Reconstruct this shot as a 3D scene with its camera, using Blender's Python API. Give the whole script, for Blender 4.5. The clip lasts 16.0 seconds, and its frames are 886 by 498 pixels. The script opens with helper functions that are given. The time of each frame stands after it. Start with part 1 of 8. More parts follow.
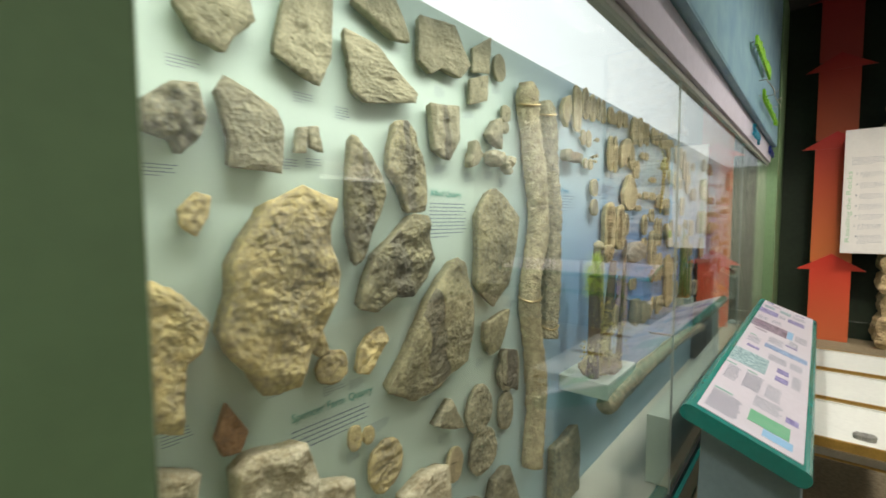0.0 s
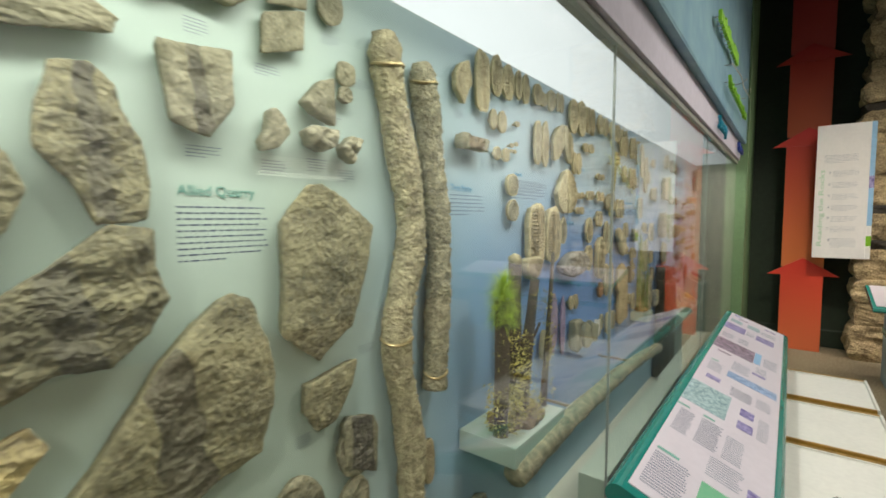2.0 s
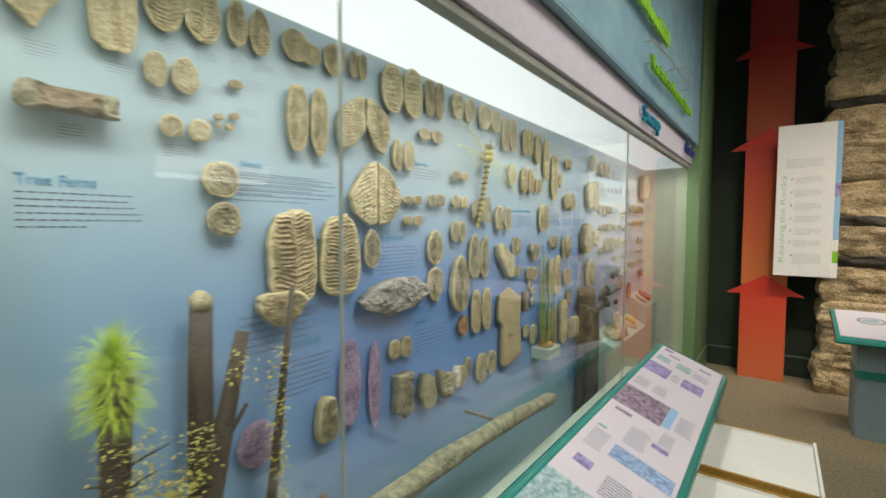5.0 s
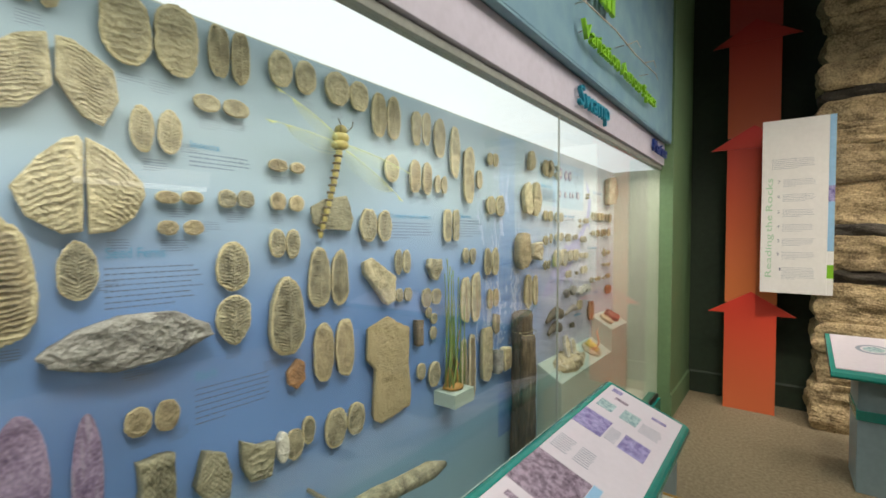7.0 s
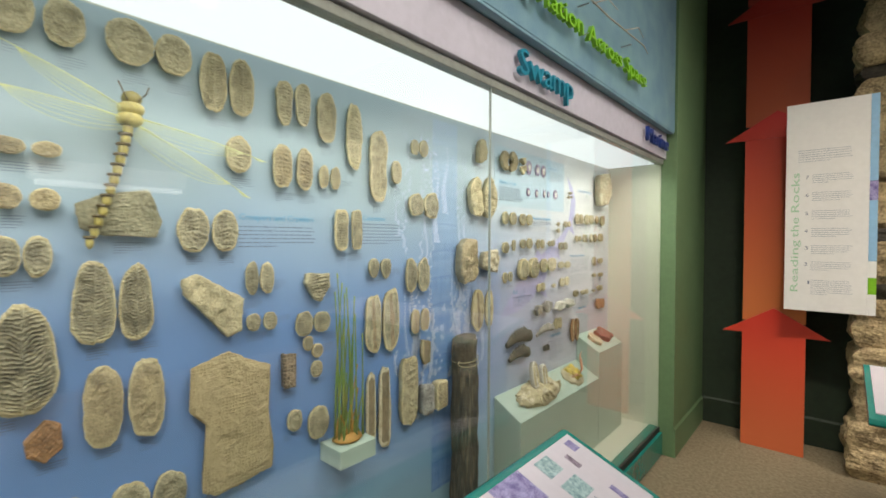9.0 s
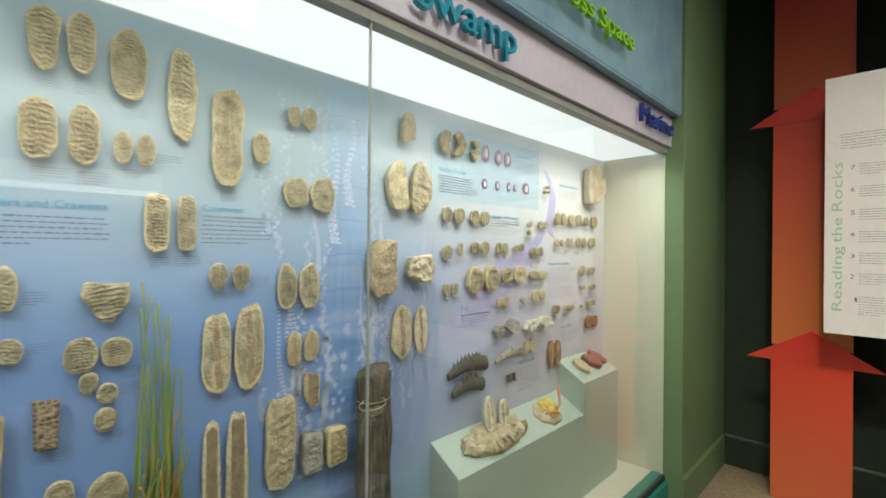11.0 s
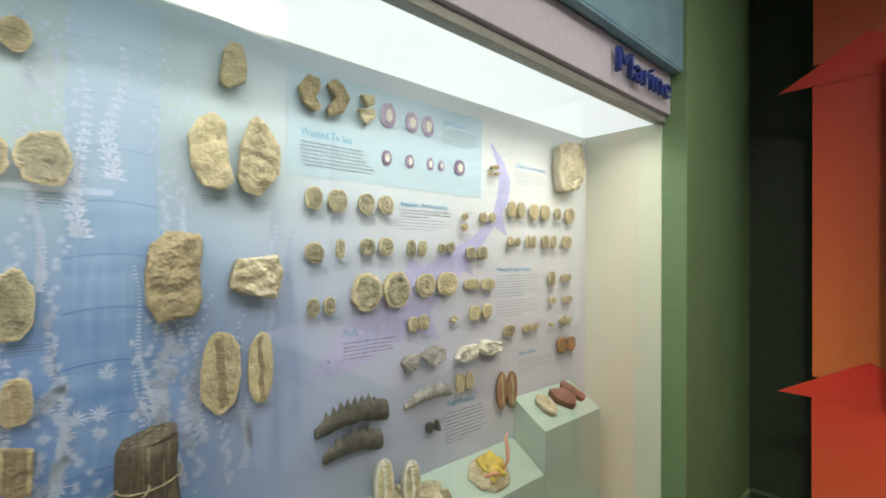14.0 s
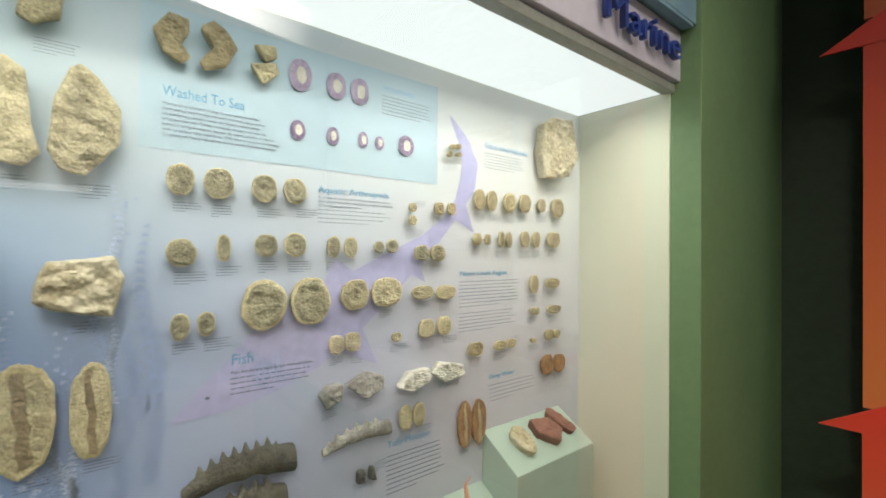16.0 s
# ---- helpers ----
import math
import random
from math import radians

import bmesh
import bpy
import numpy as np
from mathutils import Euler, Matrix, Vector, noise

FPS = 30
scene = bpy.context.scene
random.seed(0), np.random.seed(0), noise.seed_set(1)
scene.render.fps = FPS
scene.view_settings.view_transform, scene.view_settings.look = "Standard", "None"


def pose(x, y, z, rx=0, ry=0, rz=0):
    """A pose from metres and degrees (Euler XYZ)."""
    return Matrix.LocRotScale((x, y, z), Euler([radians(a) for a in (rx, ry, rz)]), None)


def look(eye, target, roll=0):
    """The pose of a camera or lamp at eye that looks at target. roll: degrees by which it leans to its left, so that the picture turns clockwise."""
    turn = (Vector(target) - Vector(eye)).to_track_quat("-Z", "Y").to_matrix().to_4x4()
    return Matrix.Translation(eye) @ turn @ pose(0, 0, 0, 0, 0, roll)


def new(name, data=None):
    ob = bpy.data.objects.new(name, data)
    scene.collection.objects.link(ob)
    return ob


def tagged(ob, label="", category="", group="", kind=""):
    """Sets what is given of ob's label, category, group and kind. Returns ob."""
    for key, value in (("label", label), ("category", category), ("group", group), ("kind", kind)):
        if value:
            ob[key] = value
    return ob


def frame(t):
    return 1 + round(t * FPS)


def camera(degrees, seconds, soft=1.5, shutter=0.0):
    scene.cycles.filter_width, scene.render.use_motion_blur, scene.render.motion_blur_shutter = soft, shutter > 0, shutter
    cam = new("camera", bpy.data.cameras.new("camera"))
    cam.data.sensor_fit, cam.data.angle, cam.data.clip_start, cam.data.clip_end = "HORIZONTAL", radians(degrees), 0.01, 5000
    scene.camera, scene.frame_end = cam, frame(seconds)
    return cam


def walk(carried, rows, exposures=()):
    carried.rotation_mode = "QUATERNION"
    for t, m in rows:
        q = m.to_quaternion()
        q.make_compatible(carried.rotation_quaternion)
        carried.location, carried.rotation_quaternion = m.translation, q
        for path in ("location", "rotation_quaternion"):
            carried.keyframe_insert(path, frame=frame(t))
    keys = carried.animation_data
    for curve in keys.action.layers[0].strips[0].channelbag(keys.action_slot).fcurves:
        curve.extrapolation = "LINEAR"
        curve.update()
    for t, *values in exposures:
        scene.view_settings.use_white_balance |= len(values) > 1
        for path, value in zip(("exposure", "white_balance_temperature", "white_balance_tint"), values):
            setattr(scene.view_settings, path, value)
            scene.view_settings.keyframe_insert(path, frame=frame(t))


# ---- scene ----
cam = camera(89.3, 16.0, soft=1.65, shutter=0.5)
PATH = [
    (0, (0.205, 0.507, 1.698), (-1.077, 2.036, 1.566), -0.3),
    (0.5, (0.201, 0.679, 1.699), (-1.046, 2.237, 1.566), -0.3),
    (1, (0.199, 0.85, 1.702), (-1.044, 2.412, 1.569), -0.3),
    (1.5, (0.192, 1.029, 1.712), (-1.054, 2.587, 1.577), -0.3),
    (2, (0.202, 1.229, 1.726), (-1.019, 2.807, 1.589), -0.2),
    (2.5, (0.241, 1.417, 1.726), (-0.966, 3.006, 1.594), -0.1),
    (3, (0.264, 1.607, 1.727), (-0.94, 3.198, 1.593), 0.0),
    (3.5, (0.275, 1.778, 1.74), (-0.927, 3.37, 1.607), 0.0),
    (4, (0.32, 1.945, 1.746), (-0.878, 3.541, 1.62), 0.1),
    (6.5, (0.604, 3.0, 1.741), (-0.601, 4.595, 1.677), 0.2),
    (7, (0.6, 3.202, 1.742), (-0.61, 4.794, 1.688), 0.1),
    (7.5, (0.604, 3.38, 1.75), (-0.612, 4.967, 1.701), 0.2),
    (8, (0.665, 3.589, 1.756), (-0.568, 5.163, 1.712), 0.1),
    (8.5, (0.707, 3.769, 1.764), (-0.566, 5.312, 1.72), 0.1),
    (11, (0.714, 4.701, 1.732), (-0.696, 6.119, 1.733), 0.5),
    (11.5, (0.701, 4.86, 1.733), (-0.723, 6.265, 1.742), 0.5),
    (12, (0.708, 5.02, 1.738), (-0.737, 6.402, 1.748), 0.6),
    (12.5, (0.675, 5.135, 1.73), (-0.788, 6.499, 1.744), 0.6),
    (13, (0.634, 5.26, 1.725), (-0.846, 6.605, 1.746), 0.6),
    (13.5, (0.619, 5.402, 1.725), (-0.869, 6.738, 1.744), 0.5),
    (14, (0.606, 5.559, 1.719), (-0.89, 6.887, 1.739), 0.5),
    (14.5, (0.55, 5.708, 1.706), (-0.961, 7.018, 1.733), 0.5),
    (15, (0.497, 5.813, 1.713), (-1.03, 7.104, 1.736), 0.4),
    (15.5, (0.477, 5.913, 1.721), (-1.063, 7.188, 1.74), 0.5),
    (16, (0.482, 6.022, 1.724), (-1.071, 7.282, 1.741), 0.5),
]
walk(cam, [(t, look(eye, target, roll)) for t, eye, target, roll in PATH], exposures=[(0.0, 0.25), (1.0, 0.16), (2.5, 0.04), (6.5, 0.11), (11.0, 0.06), (16.0, 0.0)])

# ---- world and light ----
world = bpy.data.worlds.new("hall_dark")
scene.world = world
world.use_nodes = True
world.node_tree.nodes["Background"].inputs[0].default_value = (0.9, 0.95, 1.0, 1)
world.node_tree.nodes["Background"].inputs[1].default_value = 0.02


def area(name, eye, target, energy, sx, sy, colour=(1, 0.95, 0.86), spread=180):
    data = bpy.data.lights.new(name, "AREA")
    data.shape, data.size, data.size_y, data.energy, data.color = "RECTANGLE", sx, sy, energy, colour
    data.spread = radians(spread)
    ob = new(name, data)
    ob.matrix_world = look(eye, target)
    return ob


area("hall_lamp", (1.6, 2.9, 4.3), (0.5, 3.9, 0), 28, 0.5, 0.5, spread=110)
area("hall_lamp", (1.7, 5.4, 4.3), (0.5, 6.4, 0), 15, 0.5, 0.5, spread=120)
area("track_spot", (0.9, 5.9, 4.35), (0.4, 8.5, 0.6), 6.5, 0.2, 0.2, (1, 0.9, 0.76), 55)
area("track_spot", (2.2, 6.2, 4.35), (1.3, 8.6, 0.9), 6, 0.2, 0.2, (1, 0.88, 0.72), 60)
# fill lamp added to lift the wall by the case start, no known fixture
area("hall_lamp", (1.3, -1.3, 4.3), (-0.2, 0.2, 1.4), 16, 0.4, 0.4, spread=90)
# added fill lamps: light unseen walls so the case glass mirrors a pale veil
area("veil_fill_lamp", (3.9, 3.4, 4.5), (5.2, 3.4, 1.7), 170, 7.5, 0.3, (1, 0.94, 0.88), 90)
area("veil_fill_lamp", (3.7, 7.7, 4.5), (3.7, 8.9, 1.7), 90, 2.4, 0.3, (1, 0.94, 0.88), 90)
area("wall_wash", (2.2, 5.4, 3.7), (-0.25, 5.9, 2.55), 17, 4.6, 0.3, (1, 0.93, 0.84), 62)


# tubes hidden behind the case header, throwing light down the back panel
for y, power, ln in ((1.4, 8.6, 1.5), (3.0, 5.3, 1.5), (4.6, 3.8, 1.5), (6.2, 4.7, 1.5), (7.35, 4.4, 0.8)):
    area("case_tube", (-0.43, y, 2.37), (-0.70, y, 0.7), power, ln, 0.09, (1.0, 0.99, 0.92), 150)


# ---- materials ----
def shader(name, colour, rough=0.6, vary=0.15, size=6.0, bump=0.0, bump_size=60.0, metal=0.0, spec=0.5, tint=None, island=0.0, coat=0.0):
    """A surface with blotches at two sizes and fine relief; tint is a second colour that shows in patches."""
    m = bpy.data.materials.new(name)
    m.use_nodes = True
    t = m.node_tree
    n, l = t.nodes, t.links
    b = n["Principled BSDF"]
    b.inputs["Roughness"].default_value = rough
    b.inputs["Metallic"].default_value = metal
    b.inputs["Specular IOR Level"].default_value = spec
    b.inputs["Coat Weight"].default_value = coat
    co = n.new("ShaderNodeNewGeometry")
    big, small = n.new("ShaderNodeTexNoise"), n.new("ShaderNodeTexNoise")
    big.inputs["Scale"].default_value, small.inputs["Scale"].default_value = size, size * 9
    big.inputs["Detail"].default_value, small.inputs["Detail"].default_value = 4, 6
    l.new(co.outputs["Position"], big.inputs["Vector"])
    l.new(co.outputs["Position"], small.inputs["Vector"])
    mixn = n.new("ShaderNodeMath")
    mixn.operation = "ADD"
    l.new(big.outputs["Fac"], mixn.inputs[0])
    l.new(small.outputs["Fac"], mixn.inputs[1])
    ramp = n.new("ShaderNodeMapRange")
    ramp.inputs["From Min"].default_value, ramp.inputs["From Max"].default_value = 0.78, 1.22
    l.new(mixn.outputs[0], ramp.inputs["Value"])
    mix = n.new("ShaderNodeMix")
    mix.data_type = "RGBA"
    other = tint or [c * (1 - vary) for c in colour]
    bright = [min(c * (1 + vary), 0.95) for c in colour]
    mix.inputs["A"].default_value, mix.inputs["B"].default_value = (*other, 1), (*bright, 1)
    l.new(ramp.outputs["Result"], mix.inputs["Factor"])
    out = mix.outputs["Result"]
    if island:
        info = n.new("ShaderNodeObjectInfo")
        hsv = n.new("ShaderNodeHueSaturation")
        mr = n.new("ShaderNodeMapRange")
        mr.inputs["To Min"].default_value, mr.inputs["To Max"].default_value = 1 - island, 1 + island
        l.new(info.outputs["Random"], mr.inputs["Value"])
        l.new(mr.outputs["Result"], hsv.inputs["Value"])
        l.new(out, hsv.inputs["Color"])
        out = hsv.outputs["Color"]
    l.new(out, b.inputs["Base Color"])
    if bump:
        fine, bp = n.new("ShaderNodeTexNoise"), n.new("ShaderNodeBump")
        fine.inputs["Scale"].default_value, fine.inputs["Detail"].default_value = bump_size, 8
        l.new(co.outputs["Position"], fine.inputs["Vector"])
        bp.inputs["Strength"].default_value, bp.inputs["Distance"].default_value = bump, 0.016
        l.new(fine.outputs["Fac"], bp.inputs["Height"])
        l.new(bp.outputs["Normal"], b.inputs["Normal"])
    return m


def glow(name, colour, strength):
    m = bpy.data.materials.new(name)
    m.use_nodes = True
    n = m.node_tree.nodes
    n.remove(n["Principled BSDF"])
    e = n.new("ShaderNodeEmission")
    e.inputs[0].default_value, e.inputs[1].default_value = (*colour, 1), strength
    m.node_tree.links.new(e.outputs[0], n["Material Output"].inputs[0])
    return m


def pane_glass(name, base=0.05, gain=0.95):
    m = bpy.data.materials.new(name)
    m.use_nodes = True
    t = m.node_tree
    n, l = t.nodes, t.links
    n.remove(n["Principled BSDF"])
    lw, pw, ma = n.new("ShaderNodeLayerWeight"), n.new("ShaderNodeMath"), n.new("ShaderNodeMath")
    lw.inputs["Blend"].default_value = 0.5
    pw.operation, pw.inputs[1].default_value = "POWER", 5.0
    ma.operation, ma.inputs[1].default_value, ma.inputs[2].default_value = "MULTIPLY_ADD", gain, base
    l.new(lw.outputs["Facing"], pw.inputs[0])
    l.new(pw.outputs[0], ma.inputs[0])
    tr, gl, mx = n.new("ShaderNodeBsdfTransparent"), n.new("ShaderNodeBsdfGlossy"), n.new("ShaderNodeMixShader")
    tr.inputs[0].default_value = (0.985, 0.995, 0.985, 1)
    gl.inputs["Roughness"].default_value = 0.0
    l.new(ma.outputs[0], mx.inputs[0])
    l.new(tr.outputs[0], mx.inputs[1])
    l.new(gl.outputs[0], mx.inputs[2])
    l.new(mx.outputs[0], n["Material Output"].inputs[0])
    return m


def panel_print(name):
    """The printed back panel: pale green, then blue with a pale top, then lavender white at the far end; its teal foot
    takes in a painted reflection.
    """
    m = bpy.data.materials.new(name)
    m.use_nodes = True
    t = m.node_tree
    n, l = t.nodes, t.links
    b = n["Principled BSDF"]
    b.inputs["Roughness"].default_value = 0.45
    geo, sep = n.new("ShaderNodeNewGeometry"), n.new("ShaderNodeSeparateXYZ")
    wob = n.new("ShaderNodeTexNoise")
    wob.inputs["Scale"].default_value = 1.6
    l.new(geo.outputs["Position"], wob.inputs["Vector"])
    add = n.new("ShaderNodeVectorMath")
    add.operation = "MULTIPLY_ADD"
    add.inputs[1].default_value = (0, 0.25, 0.25)
    l.new(wob.outputs["Color"], add.inputs[0])
    l.new(geo.outputs["Position"], add.inputs[2])
    l.new(add.outputs[0], sep.inputs[0])

    def ramp(socket, lo, hi, stops):
        mr, r = n.new("ShaderNodeMapRange"), n.new("ShaderNodeValToRGB")
        mr.inputs["From Min"].default_value, mr.inputs["From Max"].default_value = lo, hi
        l.new(socket, mr.inputs["Value"])
        l.new(mr.outputs["Result"], r.inputs["Fac"])
        while len(r.color_ramp.elements) < len(stops):
            r.color_ramp.elements.new(0.5)
        for e, (p, c) in zip(r.color_ramp.elements, stops):
            e.position, e.color = (p - lo) / (hi - lo), (*c, 1)
        return r.outputs["Color"]

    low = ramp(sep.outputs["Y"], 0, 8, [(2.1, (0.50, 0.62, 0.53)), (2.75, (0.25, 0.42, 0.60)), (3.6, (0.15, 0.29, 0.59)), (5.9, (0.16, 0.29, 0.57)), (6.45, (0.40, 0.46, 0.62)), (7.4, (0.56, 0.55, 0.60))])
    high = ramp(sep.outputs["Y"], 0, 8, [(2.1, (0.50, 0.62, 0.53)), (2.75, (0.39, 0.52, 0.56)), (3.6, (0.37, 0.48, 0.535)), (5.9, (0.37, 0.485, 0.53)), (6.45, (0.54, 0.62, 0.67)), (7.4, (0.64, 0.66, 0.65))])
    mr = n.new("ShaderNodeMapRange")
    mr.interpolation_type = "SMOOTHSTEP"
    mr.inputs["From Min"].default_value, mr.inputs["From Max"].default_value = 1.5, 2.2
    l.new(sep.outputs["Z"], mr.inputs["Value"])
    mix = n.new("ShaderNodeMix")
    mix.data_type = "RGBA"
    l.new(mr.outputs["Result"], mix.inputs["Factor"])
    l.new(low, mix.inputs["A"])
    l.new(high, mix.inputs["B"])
    # foot tint: panel's own teal plus the rail cabinet's mirror image, painted in
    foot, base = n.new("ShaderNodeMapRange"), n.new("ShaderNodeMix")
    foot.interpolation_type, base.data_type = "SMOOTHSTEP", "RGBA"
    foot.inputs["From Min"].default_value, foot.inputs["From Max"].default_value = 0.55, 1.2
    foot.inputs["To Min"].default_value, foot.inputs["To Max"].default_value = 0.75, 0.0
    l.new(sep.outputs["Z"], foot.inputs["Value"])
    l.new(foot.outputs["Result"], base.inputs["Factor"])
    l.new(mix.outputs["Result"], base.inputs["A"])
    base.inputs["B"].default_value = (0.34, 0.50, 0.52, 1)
    l.new(base.outputs["Result"], b.inputs["Base Color"])
    return m


M = dict(
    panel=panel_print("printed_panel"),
    green=shader("green_wall_paint", (0.12, 0.20, 0.095), 0.55, 0.06, 3, 0.03, 180),
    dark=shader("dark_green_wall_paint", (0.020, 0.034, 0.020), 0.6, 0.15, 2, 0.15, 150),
    veil_wall=shader("veil_wall_paint", (0.30, 0.32, 0.31), 0.6, 0.1, 2),
    black=shader("black_gasket", (0.015, 0.015, 0.015), 0.5, 0.2, 20),
    cream=shader("cream_case_lining", (0.64, 0.65, 0.53), 0.5, 0.03, 2),
    plinth=shader("pale_green_lacquer", (0.40, 0.50, 0.42), 0.45, 0.04, 4),
    ledge=shader("pale_green_ledge_lacquer", (0.56, 0.67, 0.55), 0.4, 0.04, 4),
    teal=shader("teal_lacquer", (0.012, 0.20, 0.165), 0.25, 0.08, 5, coat=0.3),
    lilac=shader("lilac_header_paint", (0.46, 0.435, 0.495), 0.5, 0.06, 3),
    fascia=shader("painted_mural", (0.16, 0.27, 0.30), 0.6, 0.1, 0.7, 0.08, 120, tint=(0.12, 0.22, 0.29)),
    metal=shader("brushed_metal", (0.45, 0.45, 0.43), 0.35, 0.1, 30, metal=1.0),
    carpet=shader("brown_carpet", (0.27, 0.22, 0.145), 0.95, 0.2, 40, 0.5, 350, spec=0.1, tint=(0.20, 0.16, 0.10)),
    stand=shader("blue_grey_cabinet_paint", (0.20, 0.27, 0.29), 0.5, 0.06, 4),
    white=shader("white_lacquer", (0.78, 0.77, 0.70), 0.4, 0.04, 4),
    ochre=shader("varnished_wood", (0.38, 0.22, 0.045), 0.4, 0.2, 14),
    channel=shader("grey_channel_paint", (0.24, 0.25, 0.22), 0.4, 0.1, 6),
    seal=shader("grey_sealant", (0.33, 0.37, 0.33), 0.4, 0.1, 10),
    ceil=shader("hall_ceiling_paint", (0.03, 0.03, 0.03), 0.8, 0.2, 2),
    diffuser=glow("case_light_diffuser", (0.93, 1.0, 0.99), 1.1),
    strip=glow("valance_light_strip", (1.0, 0.97, 0.88), 2.4),
    glass=pane_glass("case_glass"),
)


# ---- building blocks ----
def part(name, bm, material, parent=None, label="", smooth=False):
    """Links a bmesh as one mesh object, under a thing or a part."""
    me = bpy.data.meshes.new(name)
    bm.to_mesh(me)
    bm.free()
    if smooth:
        me.shade_smooth()
    if material:
        me.materials.append(material)
    ob = new(name, me)
    ob.parent = parent
    if label:
        ob["label"] = label
    return ob


def bevelled(bm, w, seg=2):
    if w:
        bmesh.ops.bevel(bm, geom=list(bm.edges), offset=w, segments=seg, affect="EDGES", profile=0.5)
    return bm


def box(x0, x1, y0, y1, z0, z1, bevel=0.0, seg=2):
    bm = bmesh.new()
    bmesh.ops.create_cube(bm, size=1, matrix=Matrix.LocRotScale(((x0 + x1) / 2, (y0 + y1) / 2, (z0 + z1) / 2), None, (x1 - x0, y1 - y0, z1 - z0)))
    return bevelled(bm, bevel, seg)


def prism(corners, axis, a, b, bevel=0.0):
    """A flat outline drawn out along an axis from a to b: axis y takes (x, z) corners, x takes (y, z), z takes (x, y)."""
    bm = bmesh.new()
    put = dict(x=lambda p, s: (s, p[0], p[1]), y=lambda p, s: (p[0], s, p[1]), z=lambda p, s: (p[0], p[1], s))[axis]
    lo, hi = [bm.verts.new(put(p, a)) for p in corners], [bm.verts.new(put(p, b)) for p in corners]
    bm.faces.new(lo), bm.faces.new(hi)
    for i in range(len(corners)):
        j = (i + 1) % len(corners)
        bm.faces.new((lo[i], lo[j], hi[j], hi[i]))
    bmesh.ops.recalc_face_normals(bm, faces=list(bm.faces))
    return bevelled(bm, bevel)


def tube(points, radii, sides=12, rough=0.0, seed=0.0):
    """A bent round bar through points, with a radius at each."""
    bm = bmesh.new()
    pts = [Vector(p) for p in points]
    rings = []
    for i, p in enumerate(pts):
        d = (pts[min(i + 1, len(pts) - 1)] - pts[max(i - 1, 0)]).normalized()
        side = d.cross(Vector((0.3, 0.2, 1) if abs(d.z) < 0.9 else (1, 0.1, 0))).normalized()
        up = d.cross(side)
        ring = []
        for k in range(sides):
            a = 2 * math.pi * k / sides
            way = side * math.cos(a) + up * math.sin(a)
            r = radii[i] * (1 + rough * noise.noise((p + way * radii[i]) * 28 + Vector((seed, 0, 0))))
            ring.append(bm.verts.new(p + way * r))
        rings.append(ring)
    for r0, r1 in zip(rings, rings[1:]):
        for k in range(sides):
            j = (k + 1) % sides
            bm.faces.new((r0[k], r0[j], r1[j], r1[k]))
    bm.faces.new(rings[0][::-1]), bm.faces.new(rings[-1])
    bmesh.ops.recalc_face_normals(bm, faces=list(bm.faces))
    return bm


def join(*bms):
    out = bms[0]
    for other in bms[1:]:
        me = bpy.data.meshes.new("join")
        other.to_mesh(me)
        out.from_mesh(me)
        other.free()
        bpy.data.meshes.remove(me)
    return out


def thing(name, label, category, group="", kind="", at=(0, 0, 0)):
    ob = new(name)
    ob.location = at
    ob.empty_display_size = 0.05
    return tagged(ob, label, category, group, kind)


def solid(name, bm, material, label, category="", kind="structure", smooth=False):
    return tagged(part(name, bm, material, smooth=smooth), label, category, kind=kind)


# ---- the setting ----
PX, GX, FX = -0.785, -0.36, -0.255      # back panel, glass, wall front
Y0, Y1, YE = 0.674, 7.9, 8.95           # case from, to; end wall
TOP, SILL = 2.39, 0.22
solid("floor", box(-1.3, 5.2, -2.6, 9.2, -0.1, 0), M["carpet"], "brown speckled carpet on the gallery floor", "floor")
solid("ceiling", box(-1.3, 5.2, -2.6, 9.2, 4.7, 4.8), M["ceil"], "dark painted gallery ceiling", "ceiling")
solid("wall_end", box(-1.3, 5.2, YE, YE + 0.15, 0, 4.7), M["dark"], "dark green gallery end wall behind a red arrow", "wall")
# added out of view: a pale sheet for the case glass to reflect
solid("wall_end_pale", box(2.25, 5.2, YE - 0.02, YE - 0.002, 0.25, 4.7), M["veil_wall"], "added unseen pale wall piece that brightens the glass reflections", "wall")
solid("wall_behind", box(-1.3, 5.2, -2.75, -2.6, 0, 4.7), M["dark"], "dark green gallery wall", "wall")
# unseen closing wall, kept pale so its mirror image lifts the glass
solid("wall_far_side", box(5.2, 5.35, -2.6, 9.2, 0, 4.7), M["veil_wall"], "unseen far wall kept pale to brighten the glass reflections", "wall")
solid("wall_case_start", box(-0.95, FX, -2.6, Y0 - 0.03, 0, 4.7, 0.004), M["green"], "olive green painted wall beside the case", "wall")
solid("wall_case_end", box(-0.95, FX + 0.014, Y1 + 0.004, YE, 0, 4.7, 0.004), M["green"], "green painted wall at the end of the case", "wall")
solid("wall_case_back", box(-0.95, -0.80, Y0 - 0.03, Y1 + 0.012, 0, 4.7), M["cream"], "plain wall behind the display case", "wall")
solid("baseboard", prism([(FX + 0.014, 0), (FX + 0.026, 0), (FX + 0.026, 0.225), (FX + 0.014, 0.245)], "y", Y1 + 0.006, YE - 0.014), M["green"], "green painted baseboard along the wall", "baseboard")
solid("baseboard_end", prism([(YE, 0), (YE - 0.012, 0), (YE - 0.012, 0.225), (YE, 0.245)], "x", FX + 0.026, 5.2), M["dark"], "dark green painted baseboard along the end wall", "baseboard")

